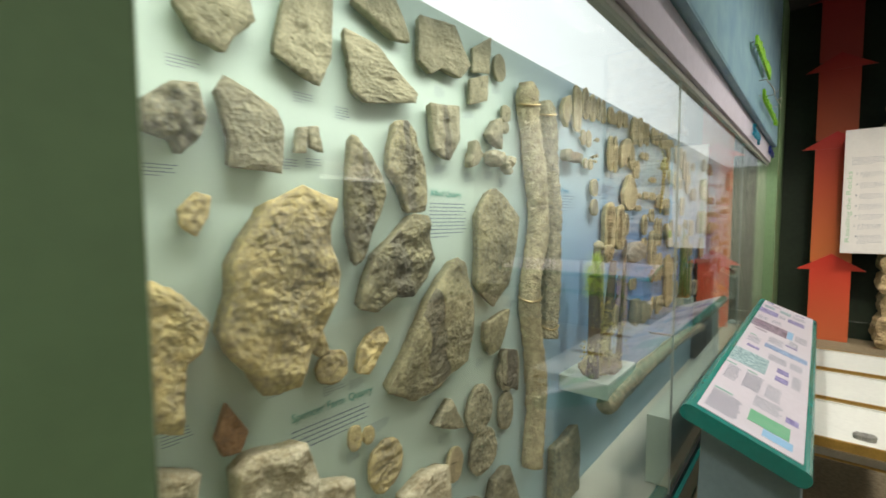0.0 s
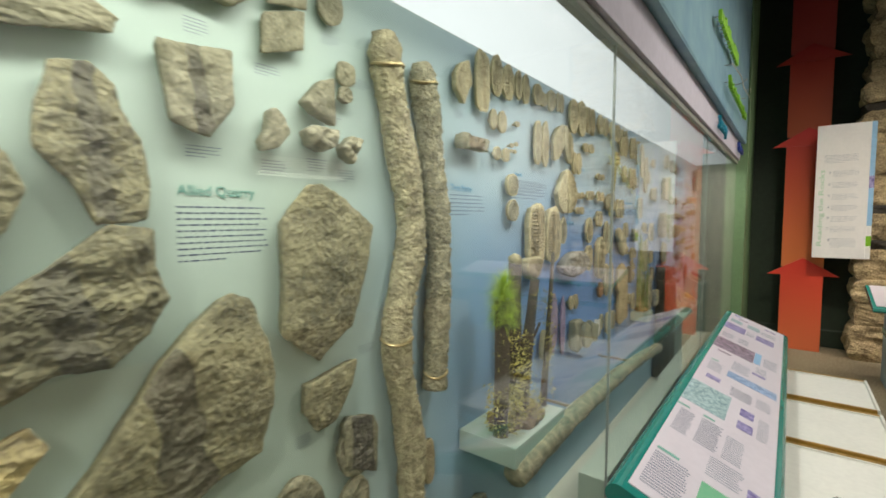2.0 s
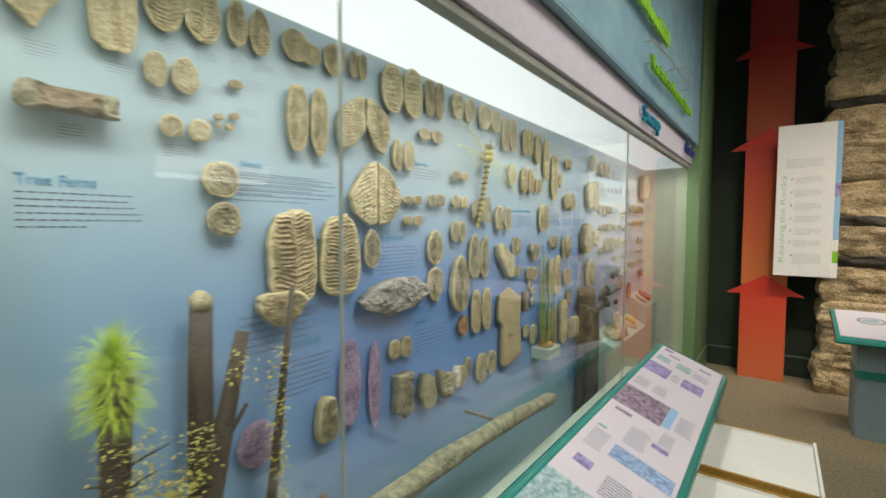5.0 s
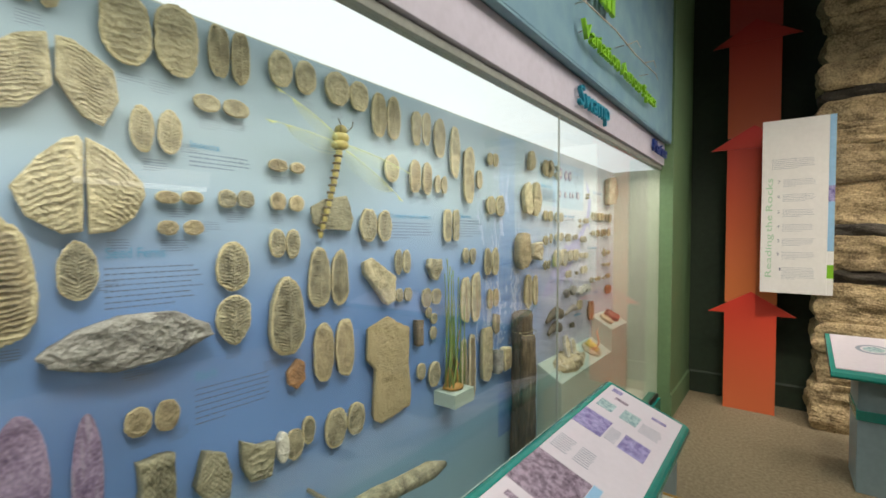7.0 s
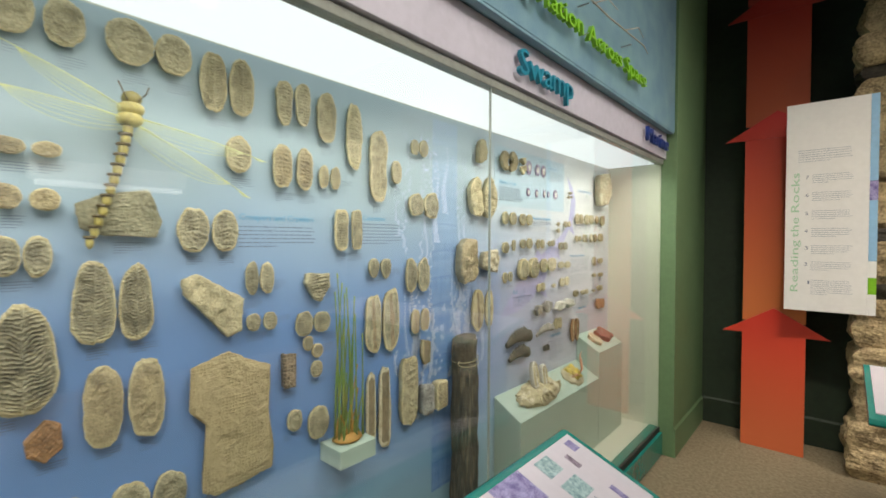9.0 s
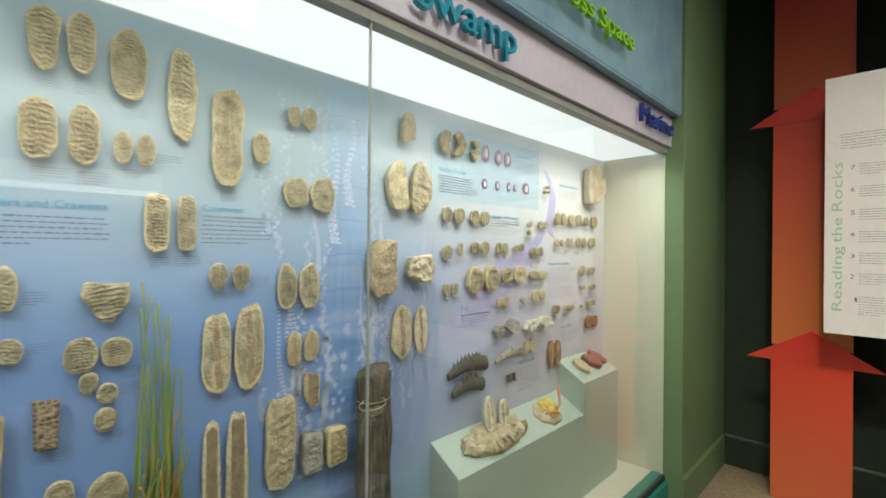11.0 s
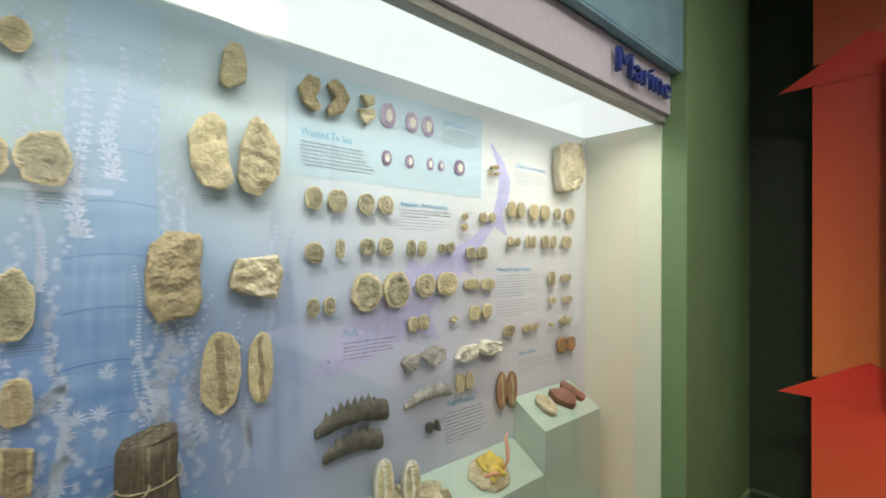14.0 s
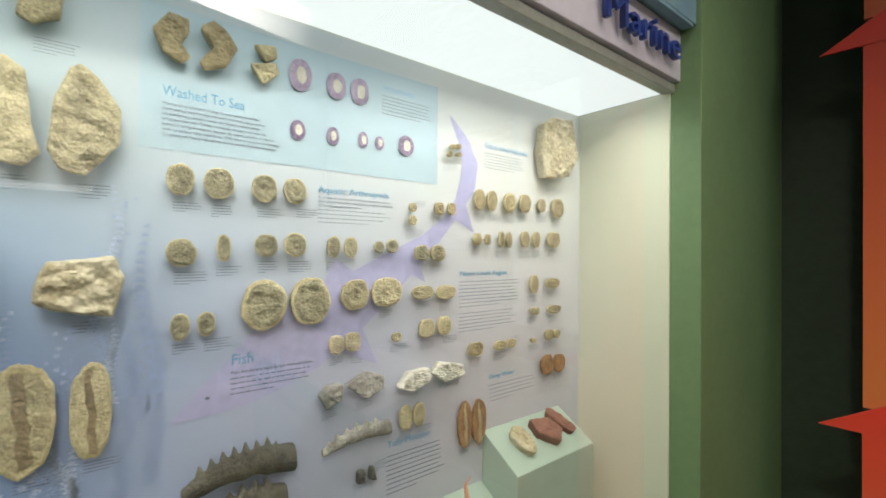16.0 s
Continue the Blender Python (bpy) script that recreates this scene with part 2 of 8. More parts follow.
# the lit valance across the hall, which the glass mirrors
solid("far_valance", box(4.95, 5.19, 4.66, 6.18, 2.41, 2.62, 0.01), M["white"], "short pale lamp housing on the far side of the hall", "valance")
solid("far_valance_light", box(4.955, 5.15, 4.72, 6.13, 2.355, 2.406), M["strip"], "glowing light strip under a pale valance", "light strip")

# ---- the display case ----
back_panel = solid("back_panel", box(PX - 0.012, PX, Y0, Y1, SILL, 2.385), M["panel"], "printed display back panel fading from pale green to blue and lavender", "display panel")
solid("case_floor", box(PX, GX - 0.07, Y0, Y1, SILL - 0.02, SILL + 0.005), M["cream"], "cream floor of the lit display case", "case floor")
solid("case_end_lining", box(PX, GX, Y1 - 0.004, Y1 + 0.01, SILL + 0.006, TOP), M["cream"], "cream end lining of the lit display case", "case lining")
solid("case_start_lining", box(PX, GX, Y0 - 0.026, Y0, SILL + 0.006, TOP), M["cream"], "cream end lining of the lit display case", "case lining")
solid("case_light", box(PX - 0.01, GX - 0.035, Y0, Y1, TOP + 0.004, TOP + 0.03), M["diffuser"], "glowing white light diffuser over the case", "light diffuser")
solid("case_sill", box(GX - 0.068, GX - 0.006, Y0 - 0.02, Y1, SILL - 0.03, SILL + 0.012, 0.003), M["teal"], "teal lacquered inner sill of the display case", "sill")
solid("case_base", box(GX - 0.08, GX + 0.035, Y0 - 0.02, Y1 + 0.012, 0, SILL - 0.032, 0.004), M["teal"], "teal lacquered base of the display case", "case base")
solid("glass_channel_low", box(GX - 0.004, GX + 0.014, Y0 - 0.02, Y1, SILL - 0.03, SILL + 0.008), M["black"], "thin dark channel holding the case glass", "glass channel")
solid("glass_channel_high", box(GX - 0.03, GX + 0.018, Y0 - 0.02, Y1 + 0.01, TOP - 0.004, TOP + 0.03, 0.003), M["channel"], "dull grey metal channel over the case glass", "glass channel")
case_front = thing("case_front", "row of three tall clear glass panes closing the display case", "display glass", kind="structure", at=(GX, 4.2, SILL))
for i in range(3):
    a = 0.603 + i * 2.434
    g = part("pane", box(GX, GX + 0.008, max(a + 0.002, Y0), a + 2.430, SILL + 0.009, TOP - 0.002), M["glass"], case_front)
    g.visible_shadow = False
    g.matrix_parent_inverse = Matrix.Translation((-GX, -4.2, -SILL))
for y in (3.037, 5.471):
    solid("glass_seal", box(GX - 0.001, GX + 0.009, y - 0.002, y + 0.002, SILL + 0.009, TOP - 0.002), M["seal"], "thin grey sealant joint between two case panes", "glass seal")
header_strip = solid("header_strip", box(GX - 0.03, -0.322, Y0 - 0.02, Y1 + 0.05, TOP + 0.035, 2.63, 0.003), M["lilac"], "lilac painted header strip above the case glass", "header")
solid("fascia", box(-0.8, -0.262, Y0 - 0.028, Y1 + 0.010, 2.632, 4.7, 0.004), M["fascia"], "blue green mural fascia above the display case", "fascia")
solid("fascia_edge", box(-0.300, -0.263, Y0 - 0.028, Y1 - 0.02, 2.618, 2.631, 0.002), M["fascia"], "blue green painted lower edge of the mural fascia", "trim")

# ---- stones: materials and a builder ----
M.update(
    buff=shader("buff_ironstone", (0.494, 0.439, 0.271), 0.88, 0.25, 26, 0.6, 150, tint=(0.335, 0.292, 0.176), island=0.14),
    tan=shader("tan_ironstone", (0.439, 0.365, 0.215), 0.88, 0.25, 26, 0.6, 150, tint=(0.284, 0.237, 0.142), island=0.12),
    olive=shader("greenish_ironstone", (0.410, 0.373, 0.238), 0.88, 0.3, 26, 0.6, 150, tint=(0.221, 0.205, 0.135), island=0.12),
    stem_film=shader("dark_carbon_stem_film", (0.15, 0.14, 0.09), 0.75, 0.3, 12, 0.5, 110, tint=(0.09, 0.085, 0.055)),
    olive_shale=shader("olive_brown_shale", (0.27, 0.25, 0.14), 0.9, 0.25, 9, 0.6, 110, tint=(0.145, 0.135, 0.08), island=0.08),
    shale=shader("grey_brown_shale", (0.32, 0.30, 0.195), 0.9, 0.2, 14, 0.5, 110, tint=(0.21, 0.20, 0.125), island=0.1),
    dark_shale=shader("dark_grey_shale", (0.25, 0.235, 0.15), 0.8, 0.3, 9, 0.5, 110, tint=(0.11, 0.108, 0.07), island=0.12),
    yellow=shader("yellow_limestone", (0.47, 0.385, 0.175), 0.9, 0.3, 7, 0.55, 70, tint=(0.30, 0.26, 0.155), island=0.1),
    cream_rock=shader("cream_limestone", (0.522, 0.477, 0.342), 0.9, 0.25, 14, 0.6, 70, tint=(0.378, 0.315, 0.189), island=0.08),
    grey=shader("grey_limestone", (0.33, 0.32, 0.28), 0.85, 0.35, 20, 0.6, 90, tint=(0.19, 0.18, 0.16), island=0.1),
    purple=shader("polished_purple_stone", (0.32, 0.25, 0.36), 0.35, 0.3, 12, 0.1, 120, tint=(0.13, 0.085, 0.17), coat=0.2),
    orange=shader("orange_brown_stone", (0.33, 0.18, 0.08), 0.8, 0.3, 24, 0.4, 120, tint=(0.19, 0.11, 0.06), island=0.1),
    coal=shader("dark_fossil_bone", (0.10, 0.095, 0.07), 0.6, 0.5, 30, 0.5, 110, tint=(0.045, 0.042, 0.035)),
    wood=shader("dark_petrified_wood", (0.085, 0.068, 0.042), 0.75, 0.3, 16, 0.5, 60, tint=(0.032, 0.027, 0.019)),
    bark=shader("scaly_pale_bark_cast", (0.47, 0.425, 0.255), 0.9, 0.25, 30, 1.0, 85, tint=(0.257, 0.228, 0.142)),
    grey_bark=shader("scaly_grey_bark_cast", (0.40, 0.37, 0.24), 0.9, 0.3, 30, 1.0, 85, tint=(0.17, 0.165, 0.11)),
    red=shader("dull_red_stone", (0.26, 0.12, 0.085), 0.75, 0.25, 20, 0.4, 90),
    print_brown=shader("brown_plant_film", (0.23, 0.18, 0.105), 0.7, 0.3, 30, 0.3, 140),
    white_stone=shader("white_shell_crust", (0.66, 0.64, 0.54), 0.8, 0.2, 30, 0.5, 90),
    imprint_buff=shader("dull_buff_split_face", (0.440, 0.387, 0.238), 0.88, 0.25, 26, 0.6, 150, tint=(0.290, 0.255, 0.158), island=0.12),
    imprint_tan=shader("dull_tan_split_face", (0.387, 0.320, 0.184), 0.88, 0.25, 26, 0.6, 150, tint=(0.243, 0.203, 0.122), island=0.12),
    imprint_olive=shader("dull_olive_split_face", (0.326, 0.295, 0.189), 0.88, 0.3, 26, 0.6, 150, tint=(0.176, 0.163, 0.106), island=0.12),
    rim=shader("yellow_ironstone_rim", (0.552, 0.488, 0.294), 0.88, 0.2, 20, 0.5, 150, tint=(0.423, 0.359, 0.202), island=0.1),
    pin=shader("brass_pin", (0.45, 0.36, 0.18), 0.4, 0.1, 40, metal=0.8),
)


def scarred(name, colour, line, scale):
    """Bark with a close net of leaf scars, each a shallow pit."""
    m = shader(name, colour, 0.85, 0.2, 16)
    n, l = m.node_tree.nodes, m.node_tree.links
    b = n["Principled BSDF"]
    geo, vor, mr, mix, bp = n.new("ShaderNodeNewGeometry"), n.new("ShaderNodeTexVoronoi"), n.new("ShaderNodeMapRange"), n.new("ShaderNodeMix"), n.new("ShaderNodeBump")
    vor.feature, vor.inputs["Scale"].default_value, vor.inputs["Randomness"].default_value = "DISTANCE_TO_EDGE", scale, 0.25
    mix.data_type = "RGBA"
    mr.inputs["From Max"].default_value = 0.22
    old = b.inputs["Base Color"].links[0].from_socket
    l.new(geo.outputs["Position"], vor.inputs["Vector"])
    l.new(vor.outputs["Distance"], mr.inputs["Value"])
    l.new(mr.outputs["Result"], mix.inputs["Factor"])
    mix.inputs["A"].default_value = (*line, 1)
    l.new(old, mix.inputs["B"])
    l.new(mix.outputs["Result"], b.inputs["Base Color"])
    bp.invert = True
    bp.inputs["Strength"].default_value, bp.inputs["Distance"].default_value = 0.6, 0.004
    l.new(mr.outputs["Result"], bp.inputs["Height"])
    l.new(bp.outputs["Normal"], b.inputs["Normal"])
    return m


def streaked(m, pale, amount):
    """Adds pale upright splits to a bark or wood."""
    n, l = m.node_tree.nodes, m.node_tree.links
    b = n["Principled BSDF"]
    geo, mul, tex, mr, mix = n.new("ShaderNodeNewGeometry"), n.new("ShaderNodeVectorMath"), n.new("ShaderNodeTexNoise"), n.new("ShaderNodeMapRange"), n.new("ShaderNodeMix")
    mul.operation, mix.data_type = "MULTIPLY", "RGBA"
    mul.inputs[1].default_value = (95, 95, 6)
    tex.inputs["Scale"].default_value, tex.inputs["Detail"].default_value = 1, 5
    mr.inputs["From Min"].default_value, mr.inputs["From Max"].default_value, mr.inputs["To Max"].default_value = 0.52, 0.75, amount
    l.new(geo.outputs["Position"], mul.inputs[0])
    l.new(mul.outputs[0], tex.inputs["Vector"])
    l.new(tex.outputs["Fac"], mr.inputs["Value"])
    l.new(mr.outputs["Result"], mix.inputs["Factor"])
    l.new(b.inputs["Base Color"].links[0].from_socket, mix.inputs["A"])
    mix.inputs["B"].default_value = (*pale, 1)
    l.new(mix.outputs["Result"], b.inputs["Base Color"])


streaked(M["wood"], (0.34, 0.28, 0.18), 0.8)
streaked(M["print_brown"], (0.30, 0.25, 0.17), 0.6)
streaked(M["purple"], (0.42, 0.38, 0.46), 0.7)
M["scar_pale"] = scarred("pale_scarred_bark", (0.37, 0.30, 0.155), (0.47, 0.385, 0.22), 95)
M["scar_dark"] = scarred("dark_scarred_bark", (0.10, 0.08, 0.055), (0.34, 0.27, 0.18), 75)
M["stem_tan"] = shader("tan_stem_film", (0.33, 0.25, 0.15), 0.8, 0.25, 30, 0.4, 130)


def oval(sq=2.2, taper=0.0, bend=0.0, waist=0.0):
    """A rounded outline: squareness, narrower top (taper), sideways bend, pinched middle (waist)."""
    def radius(a):
        c, s = math.cos(a), math.sin(a)
        r = (abs(c) ** sq + abs(s) ** sq) ** (-1 / sq)
        return r, taper, bend, waist
    return radius


def corners(*pts):
    """An angular outline through a few corners, in its own box from -1 to 1."""
    pts = [Vector(p) for p in pts]

    def radius(a):
        d = Vector((math.cos(a), math.sin(a)))
        best = 0.3
        for p, q in zip(pts, pts[1:] + pts[:1]):
            e = q - p
            den = d.x * e.y - d.y * e.x
            if abs(den) < 1e-6:
                continue
            r = (p.x * e.y - p.y * e.x) / den
            k = (p.x * d.y - p.y * d.x) / den
            if r > 0 and -0.001 <= k <= 1.001:
                best = max(best, r)
        return best, 0.0, 0.0, 0.0
    return radius


def ridge(x):
    """Sharp crests and broad hollows, from -0.5 to 0.5."""
    return 0.5 - abs(math.sin(x * math.pi)) ** 0.8


def relief_fern(u, v, n):
    side = abs(u)
    leaf = ridge(v * n * 1.5 - side * 1.9) * min(1, side * 6) * (1 if side < 0.8 else max(0, (1 - side) * 5))
    return 1.05 * leaf + 0.35 * math.exp(-(u / 0.06) ** 2), 0


def relief_ribs(u, v, n):
    return 0.6 * ridge(v * n * 1.6 + 0.25 * math.sin(u * 2.3 + n) + 0.12 * math.sin(u * 9)) * (1 - u * u * 0.8), 0


def relief_chevron(u, v, n):
    """Leaflets slanting up from one side; a negative n slants them the other way."""
    s = 1 if n > 0 else -1
    return 0.55 * ridge(v * abs(n) * 1.45 - s * u * 2.3 + 0.2 * math.sin(u * 3)) * (1 - 0.4 * u * u), 0


def relief_stem(u, v, n):
    inside = abs(u + 0.12 * math.sin(v * 1.5) + 0.03 * math.sin(v * 11)) < 0.2 + 0.03 * math.sin(v * 7 + u * 5) and abs(v) < 0.93
    return (-0.25 if inside else 0.1 * math.sin(u * 14)), (1 if inside else 0)


def relief_film(u, v, n):
    inside = abs(u) < 0.6 and abs(v) < 0.9
    return (-0.2 + 0.08 * math.sin(u * 24) if inside else 0.15), (1 if inside else 0)


def relief_rim(u, v, n):
    r = math.hypot(u, v)
    return 0.4 * math.exp(-((r - 0.72) / 0.12) ** 2) + 0.45 * math.exp(-(r / 0.3) ** 2) * (0.6 + 0.4 * math.sin(u * n * 3) * math.cos(v * n * 4)), 0


def relief_coil(u, v, n):
    r, a = math.hypot(u, v), math.atan2(v, u)
    return 0.45 * math.sin(r * 9 - a) * (1 - 0.4 * r) + 0.12 * math.sin(a * 18) * r, 0


def relief_animal(u, v, n):
    """A long body with a ringed middle and short limbs."""
    body = math.exp(-(u / 0.28) ** 2) * (1 if abs(v) < 0.85 else 0.2)
    return body * (0.55 + 0.3 * math.sin(v * n * 6)) + 0.18 * math.sin(v * 22 + u * 3) * (1 - body), 0


def relief_core(u, v, n):
    return 0.0, (1 if math.hypot(u - 0.1, v * 0.8) < 0.42 else 0)


def relief_plain(u, v, n):
    return 0.0, 0


def relief_whorl(u, v, n):
    """Starry whorls of leaves strung on one stem."""
    step = 2.0 / n
    dv = (v + 1) % step - step / 2
    a, r = math.atan2(dv * 1.6, u), math.hypot(u, dv * 1.6)
    return 0.75 * ridge(a * 5.5) * min(1, r * 4) * max(0.15, 1 - r * 0.8) + 0.4 * math.exp(-(u / 0.07) ** 2), 0


def relief_rungs(u, v, n):
    """A stem of stacked rungs, deep in the middle and fading sideways."""
    k = math.exp(-((abs(u) - 0.32) / 0.33) ** 2)
    return 0.95 * ridge(v * n * 0.9 + 0.35 * abs(u)) * k - 0.25 * math.exp(-(u / 0.1) ** 2), 0


def relief_hex(u, v, n):
    a = math.sin(u * n * 6) * math.sin(v * n * 8)
    return 0.35 * a, 0


RELIEF = dict(whorl=relief_whorl, rungs=relief_rungs, core=relief_core, chevron=relief_chevron, fern=relief_fern, ribs=relief_ribs, stem=relief_stem, film=relief_film, rim=relief_rim, coil=relief_coil, animal=relief_animal, plain=relief_plain, hex=relief_hex)
IMPRINT = ("fern", "ribs", "chevron", "animal", "whorl", "rungs", "coil", "rim")
count = [0]


def stone_mesh(w, h, outline, relief, n, thick, rough, edge, seed):
    """A stone lying in the y-z plane with its back at x = 0 and its worked face towards +x."""
    size = max(w, h)
    ns = int(min(190, max(34, size * 620)))
    nr = max(9, ns // 3 if rough > 0.65 else ns // 2)
    bm = bmesh.new()
    faces_two = []
    where = Vector((seed * 7.13, seed * 3.7, seed * 1.9))
    work = RELIEF[relief]

    def place(a, rho):
        r, taper, bend, waist = outline(a)
        wob = 1 + edge * noise.noise(Vector((math.cos(a) * 1.6, math.sin(a) * 1.6, seed))) + edge * 0.5 * noise.noise(Vector((math.cos(a) * 5, math.sin(a) * 5, seed))) + edge * 0.35 * noise.noise(Vector((math.cos(a) * 15, math.sin(a) * 15, seed)))
        u, v = r * math.cos(a) * rho * wob, r * math.sin(a) * rho * wob
        u = u * (1 - taper * v) * (1 - waist * math.exp(-(v / 0.3) ** 2)) + bend * (v * v - 0.4)
        return u, v

    def height(u, v, rho):
        p = Vector((u * w / 2, v * h / 2, 0))
        dome = (1 - rho ** 6) ** 0.5 if rho < 1 else 0
        base = thick * (0.74 + 0.26 * dome)
        warp = 0.10 * noise.noise(Vector((u * 2.2, v * 2.2, seed))) + 0.03 * noise.noise(Vector((u * 7, v * 7, seed)))
        f, m = work(u + warp * 0.5, v + warp, n)
        big = noise.noise(p * (5.5 / max(size, 0.05)) + where)
        mid = noise.noise(p * 32 + where)
        turn = seed * 2.4
        q = Vector((p.x * math.cos(turn) + p.y * math.sin(turn), p.y * math.cos(turn) - p.x * math.sin(turn), 0))
        chip = noise.noise(Vector((q.x * 26, q.y * 62, seed))) + 0.7 * noise.noise(Vector((q.x * 11, q.y * 24, seed)))
        crack = 0.5 - min(1, noise.voronoi(Vector((p.x * 16, p.y * 26, 0)) + where)[0][0] * 1.3)
        fine = noise.noise(p * 110 + where) * 0.6 + noise.noise(p * 260 + where) * 0.4
        if rough <= 0.65:
            f += 0.28 * noise.noise(Vector((u * 3.2, v * 10, seed))) + 0.26 * noise.noise(Vector((u * 8, v * 13, seed + 5))) - 0.35 * max(0, noise.noise(Vector((u * 2.5, v * 3, seed + 9)))) ** 2 * 4
        flat = min(1, (1 - rho) * 9)
        fall = min(0.005, thick * 0.2)
        terrace = (math.floor(big * 5 + mid * 0.8) / 5 * 0.7 + big * 0.3) if rough > 0.65 else big
        crest = 0.6 - 1.6 * abs(noise.noise(q * 17 + where)) + 0.5 - 1.2 * abs(noise.noise(q * 41 + where))
        bumps = thick * (0.17 if rough > 0.65 else 0.16) * rough * terrace + fall * rough * (0.45 * chip + 0.7 * crack + 0.3 * mid + 0.8 * fine + (0.75 * crest if rough > 0.65 else 0))
        if relief in IMPRINT and rho < 0.8 + 0.2 * noise.noise(Vector((u * 2.6, v * 2.6, seed + 3))):
            m = 1
        return base + flat * (bumps + fall * f * ((1.9 + 1.2 * big) if rough > 0.65 else (1.45 + 0.8 * big))), m

    rings, masks = [], []
    rim = nr * (0.86 + 0.05 * math.sin(seed * 3.1))
    for k in range(nr + 1):
        rho = (k / nr) ** 0.8
        ring, mask = [], []
        for i in range(ns if k else 1):
            a = 2 * math.pi * i / ns
            u, v = place(a, rho)
            x, m = height(u, v, rho)
            ring.append(bm.verts.new((x, u * w / 2, v * h / 2)))
            mask.append(m)
        rings.append(ring)
        masks.append(mask)
    back = []
    for i in range(ns):
        u, v = place(2 * math.pi * i / ns, 0.93)
        back.append(bm.verts.new((0, u * w / 2, v * h / 2)))
    rings.append(back)
    for i in range(ns):
        j = (i + 1) % ns
        f = bm.faces.new((rings[0][0], rings[1][i], rings[1][j]))
        f.material_index = masks[1][i]
        for k in range(1, nr + 1):
            f = bm.faces.new((rings[k][i], rings[k + 1][i], rings[k + 1][j], rings[k][j]))
            if k < nr and not (rough == 0.5 and k > rim):
                f.material_index = masks[k][i]
            elif rough == 0.5:
                f.material_index = 2
    bm.faces.new(back[::-1])
    for f in bm.faces:
        f.smooth = True
    for i in range(ns):
        e = bm.edges.get((rings[nr][i], rings[nr][(i + 1) % ns]))
        e.smooth = False
    return bm


def stone(name, y, z, w, h, outline, relief="plain", mat="buff", thick=0.022, label="", category="fossil", group="", lean=0.0, n=5, rough=0.5, edge=0.085, second="print_brown", gap=0.016, x=None, m=None):
    """A specimen pinned to the back panel, or laid at the pose m."""
    count[0] += 1
    bm = stone_mesh(w, h, outline, relief, n, thick, rough, edge, count[0] * 1.37)
    ob = part(name, bm, M[mat])
    if relief in IMPRINT and second == "print_brown":
        second = "imprint_" + mat if mat in ("buff", "tan", "olive") else mat
    ob.data.materials.append(M[second])
    ob.data.materials.append(M["rim" if mat in ("buff", "olive", "tan") else mat])
    if m is None:
        ob.matrix_basis = pose((PX + gap) if x is None else x, y, z, lean, 0, 0)
        r = min(0.008, w * 0.12)
        bar = bmesh.new()
        bmesh.ops.create_cone(bar, cap_ends=True, segments=8, radius1=r, radius2=r, depth=gap + 0.004, matrix=Matrix.Translation((-gap / 2, 0, 0)) @ Matrix.Rotation(math.pi / 2, 4, "Y"))
        part("mount", bar, M["pin"], ob, "small brass mounting pin")
    else:
        ob.matrix_basis = m
    return tagged(ob, label, category, group)

# ---- specimens pinned to the back panel ----
stone("fossil_boulder", 0.821, 1.441, 0.130, 0.304, corners((-0.8, 1), (-0.05, 0.89), (1, 0.36), (0.63, -0.03), (0.23, -0.13), (0.08, -1), (-1, -0.89)), relief='plain', group='quarry slabs', mat='yellow', thick=0.07, rough=1.0, edge=0.05, label='large yellow limestone piece with a stepped side')
stone("fossil_slab", 0.821, 1.161, 0.081, 0.134, corners((-0.9, 1), (1, 0.42), (0.43, -1), (-1, -0.61)), relief='plain', mat='cream_rock', thick=0.05, group='quarry slabs', rough=0.8, edge=0.05, label='broken cream limestone piece')
stone("fossil_slab", 0.840, 1.893, 0.112, 0.142, corners((-0.96, 0.35), (-0.12, 0.92), (0.75, 1), (1, 0.13), (0.77, -0.44), (0.14, -1), (-0.04, -0.61), (-1, -0.42)), relief='plain', group='quarry slabs', thick=0.06, rough=1.3, mat='dark_shale', edge=0.05, label='dark lumpy grey rock with a hanging tip')
stone("fossil_slab", 0.879, 1.711, 0.066, 0.092, corners((0.05, 1.00), (1.00, 0.80), (0.78, -0.15), (0.01, -1.00), (-0.88, -0.57), (-1.00, 0.20)), relief='plain', mat='yellow', thick=0.02, group='quarry slabs', rough=0.8, edge=0.05, label='small yellow limestone piece with a sharp edge')
stone("fossil_slab", 0.931, 2.131, 0.166, 0.178, corners((-1, -0.19), (-0.61, 0.57), (0.64, 1), (1, -0.04), (0.4, -0.61), (0.16, -1), (-0.49, -0.85)), relief='plain', group='quarry slabs', mat='shale', thick=0.035, rough=0.8, edge=0.05, label='rough grey shale slab with a ragged lower edge')
stone("fossil_slab", 0.934, 1.248, 0.074, 0.119, corners((-0.24, 1), (1, -0.28), (0.46, -1), (-0.62, -0.88), (-1, -0.21)), relief='plain', mat='orange', thick=0.025, group='quarry slabs', rough=0.8, edge=0.05, label='orange brown leaf-shaped stone')
stone("fossil_slab", 0.998, 1.900, 0.152, 0.196, corners((-0.75, 0.99), (0.01, 0.78), (0.76, 0.50), (1.00, 0.10), (0.89, -0.98), (-0.71, -0.91), (-0.68, -0.33), (-0.87, 0.32), (-1.00, 0.68)), relief='plain', group='quarry slabs', rough=0.6, mat='shale', thick=0.035, edge=0.05, label='square grey shale slab with a cracked upper part')
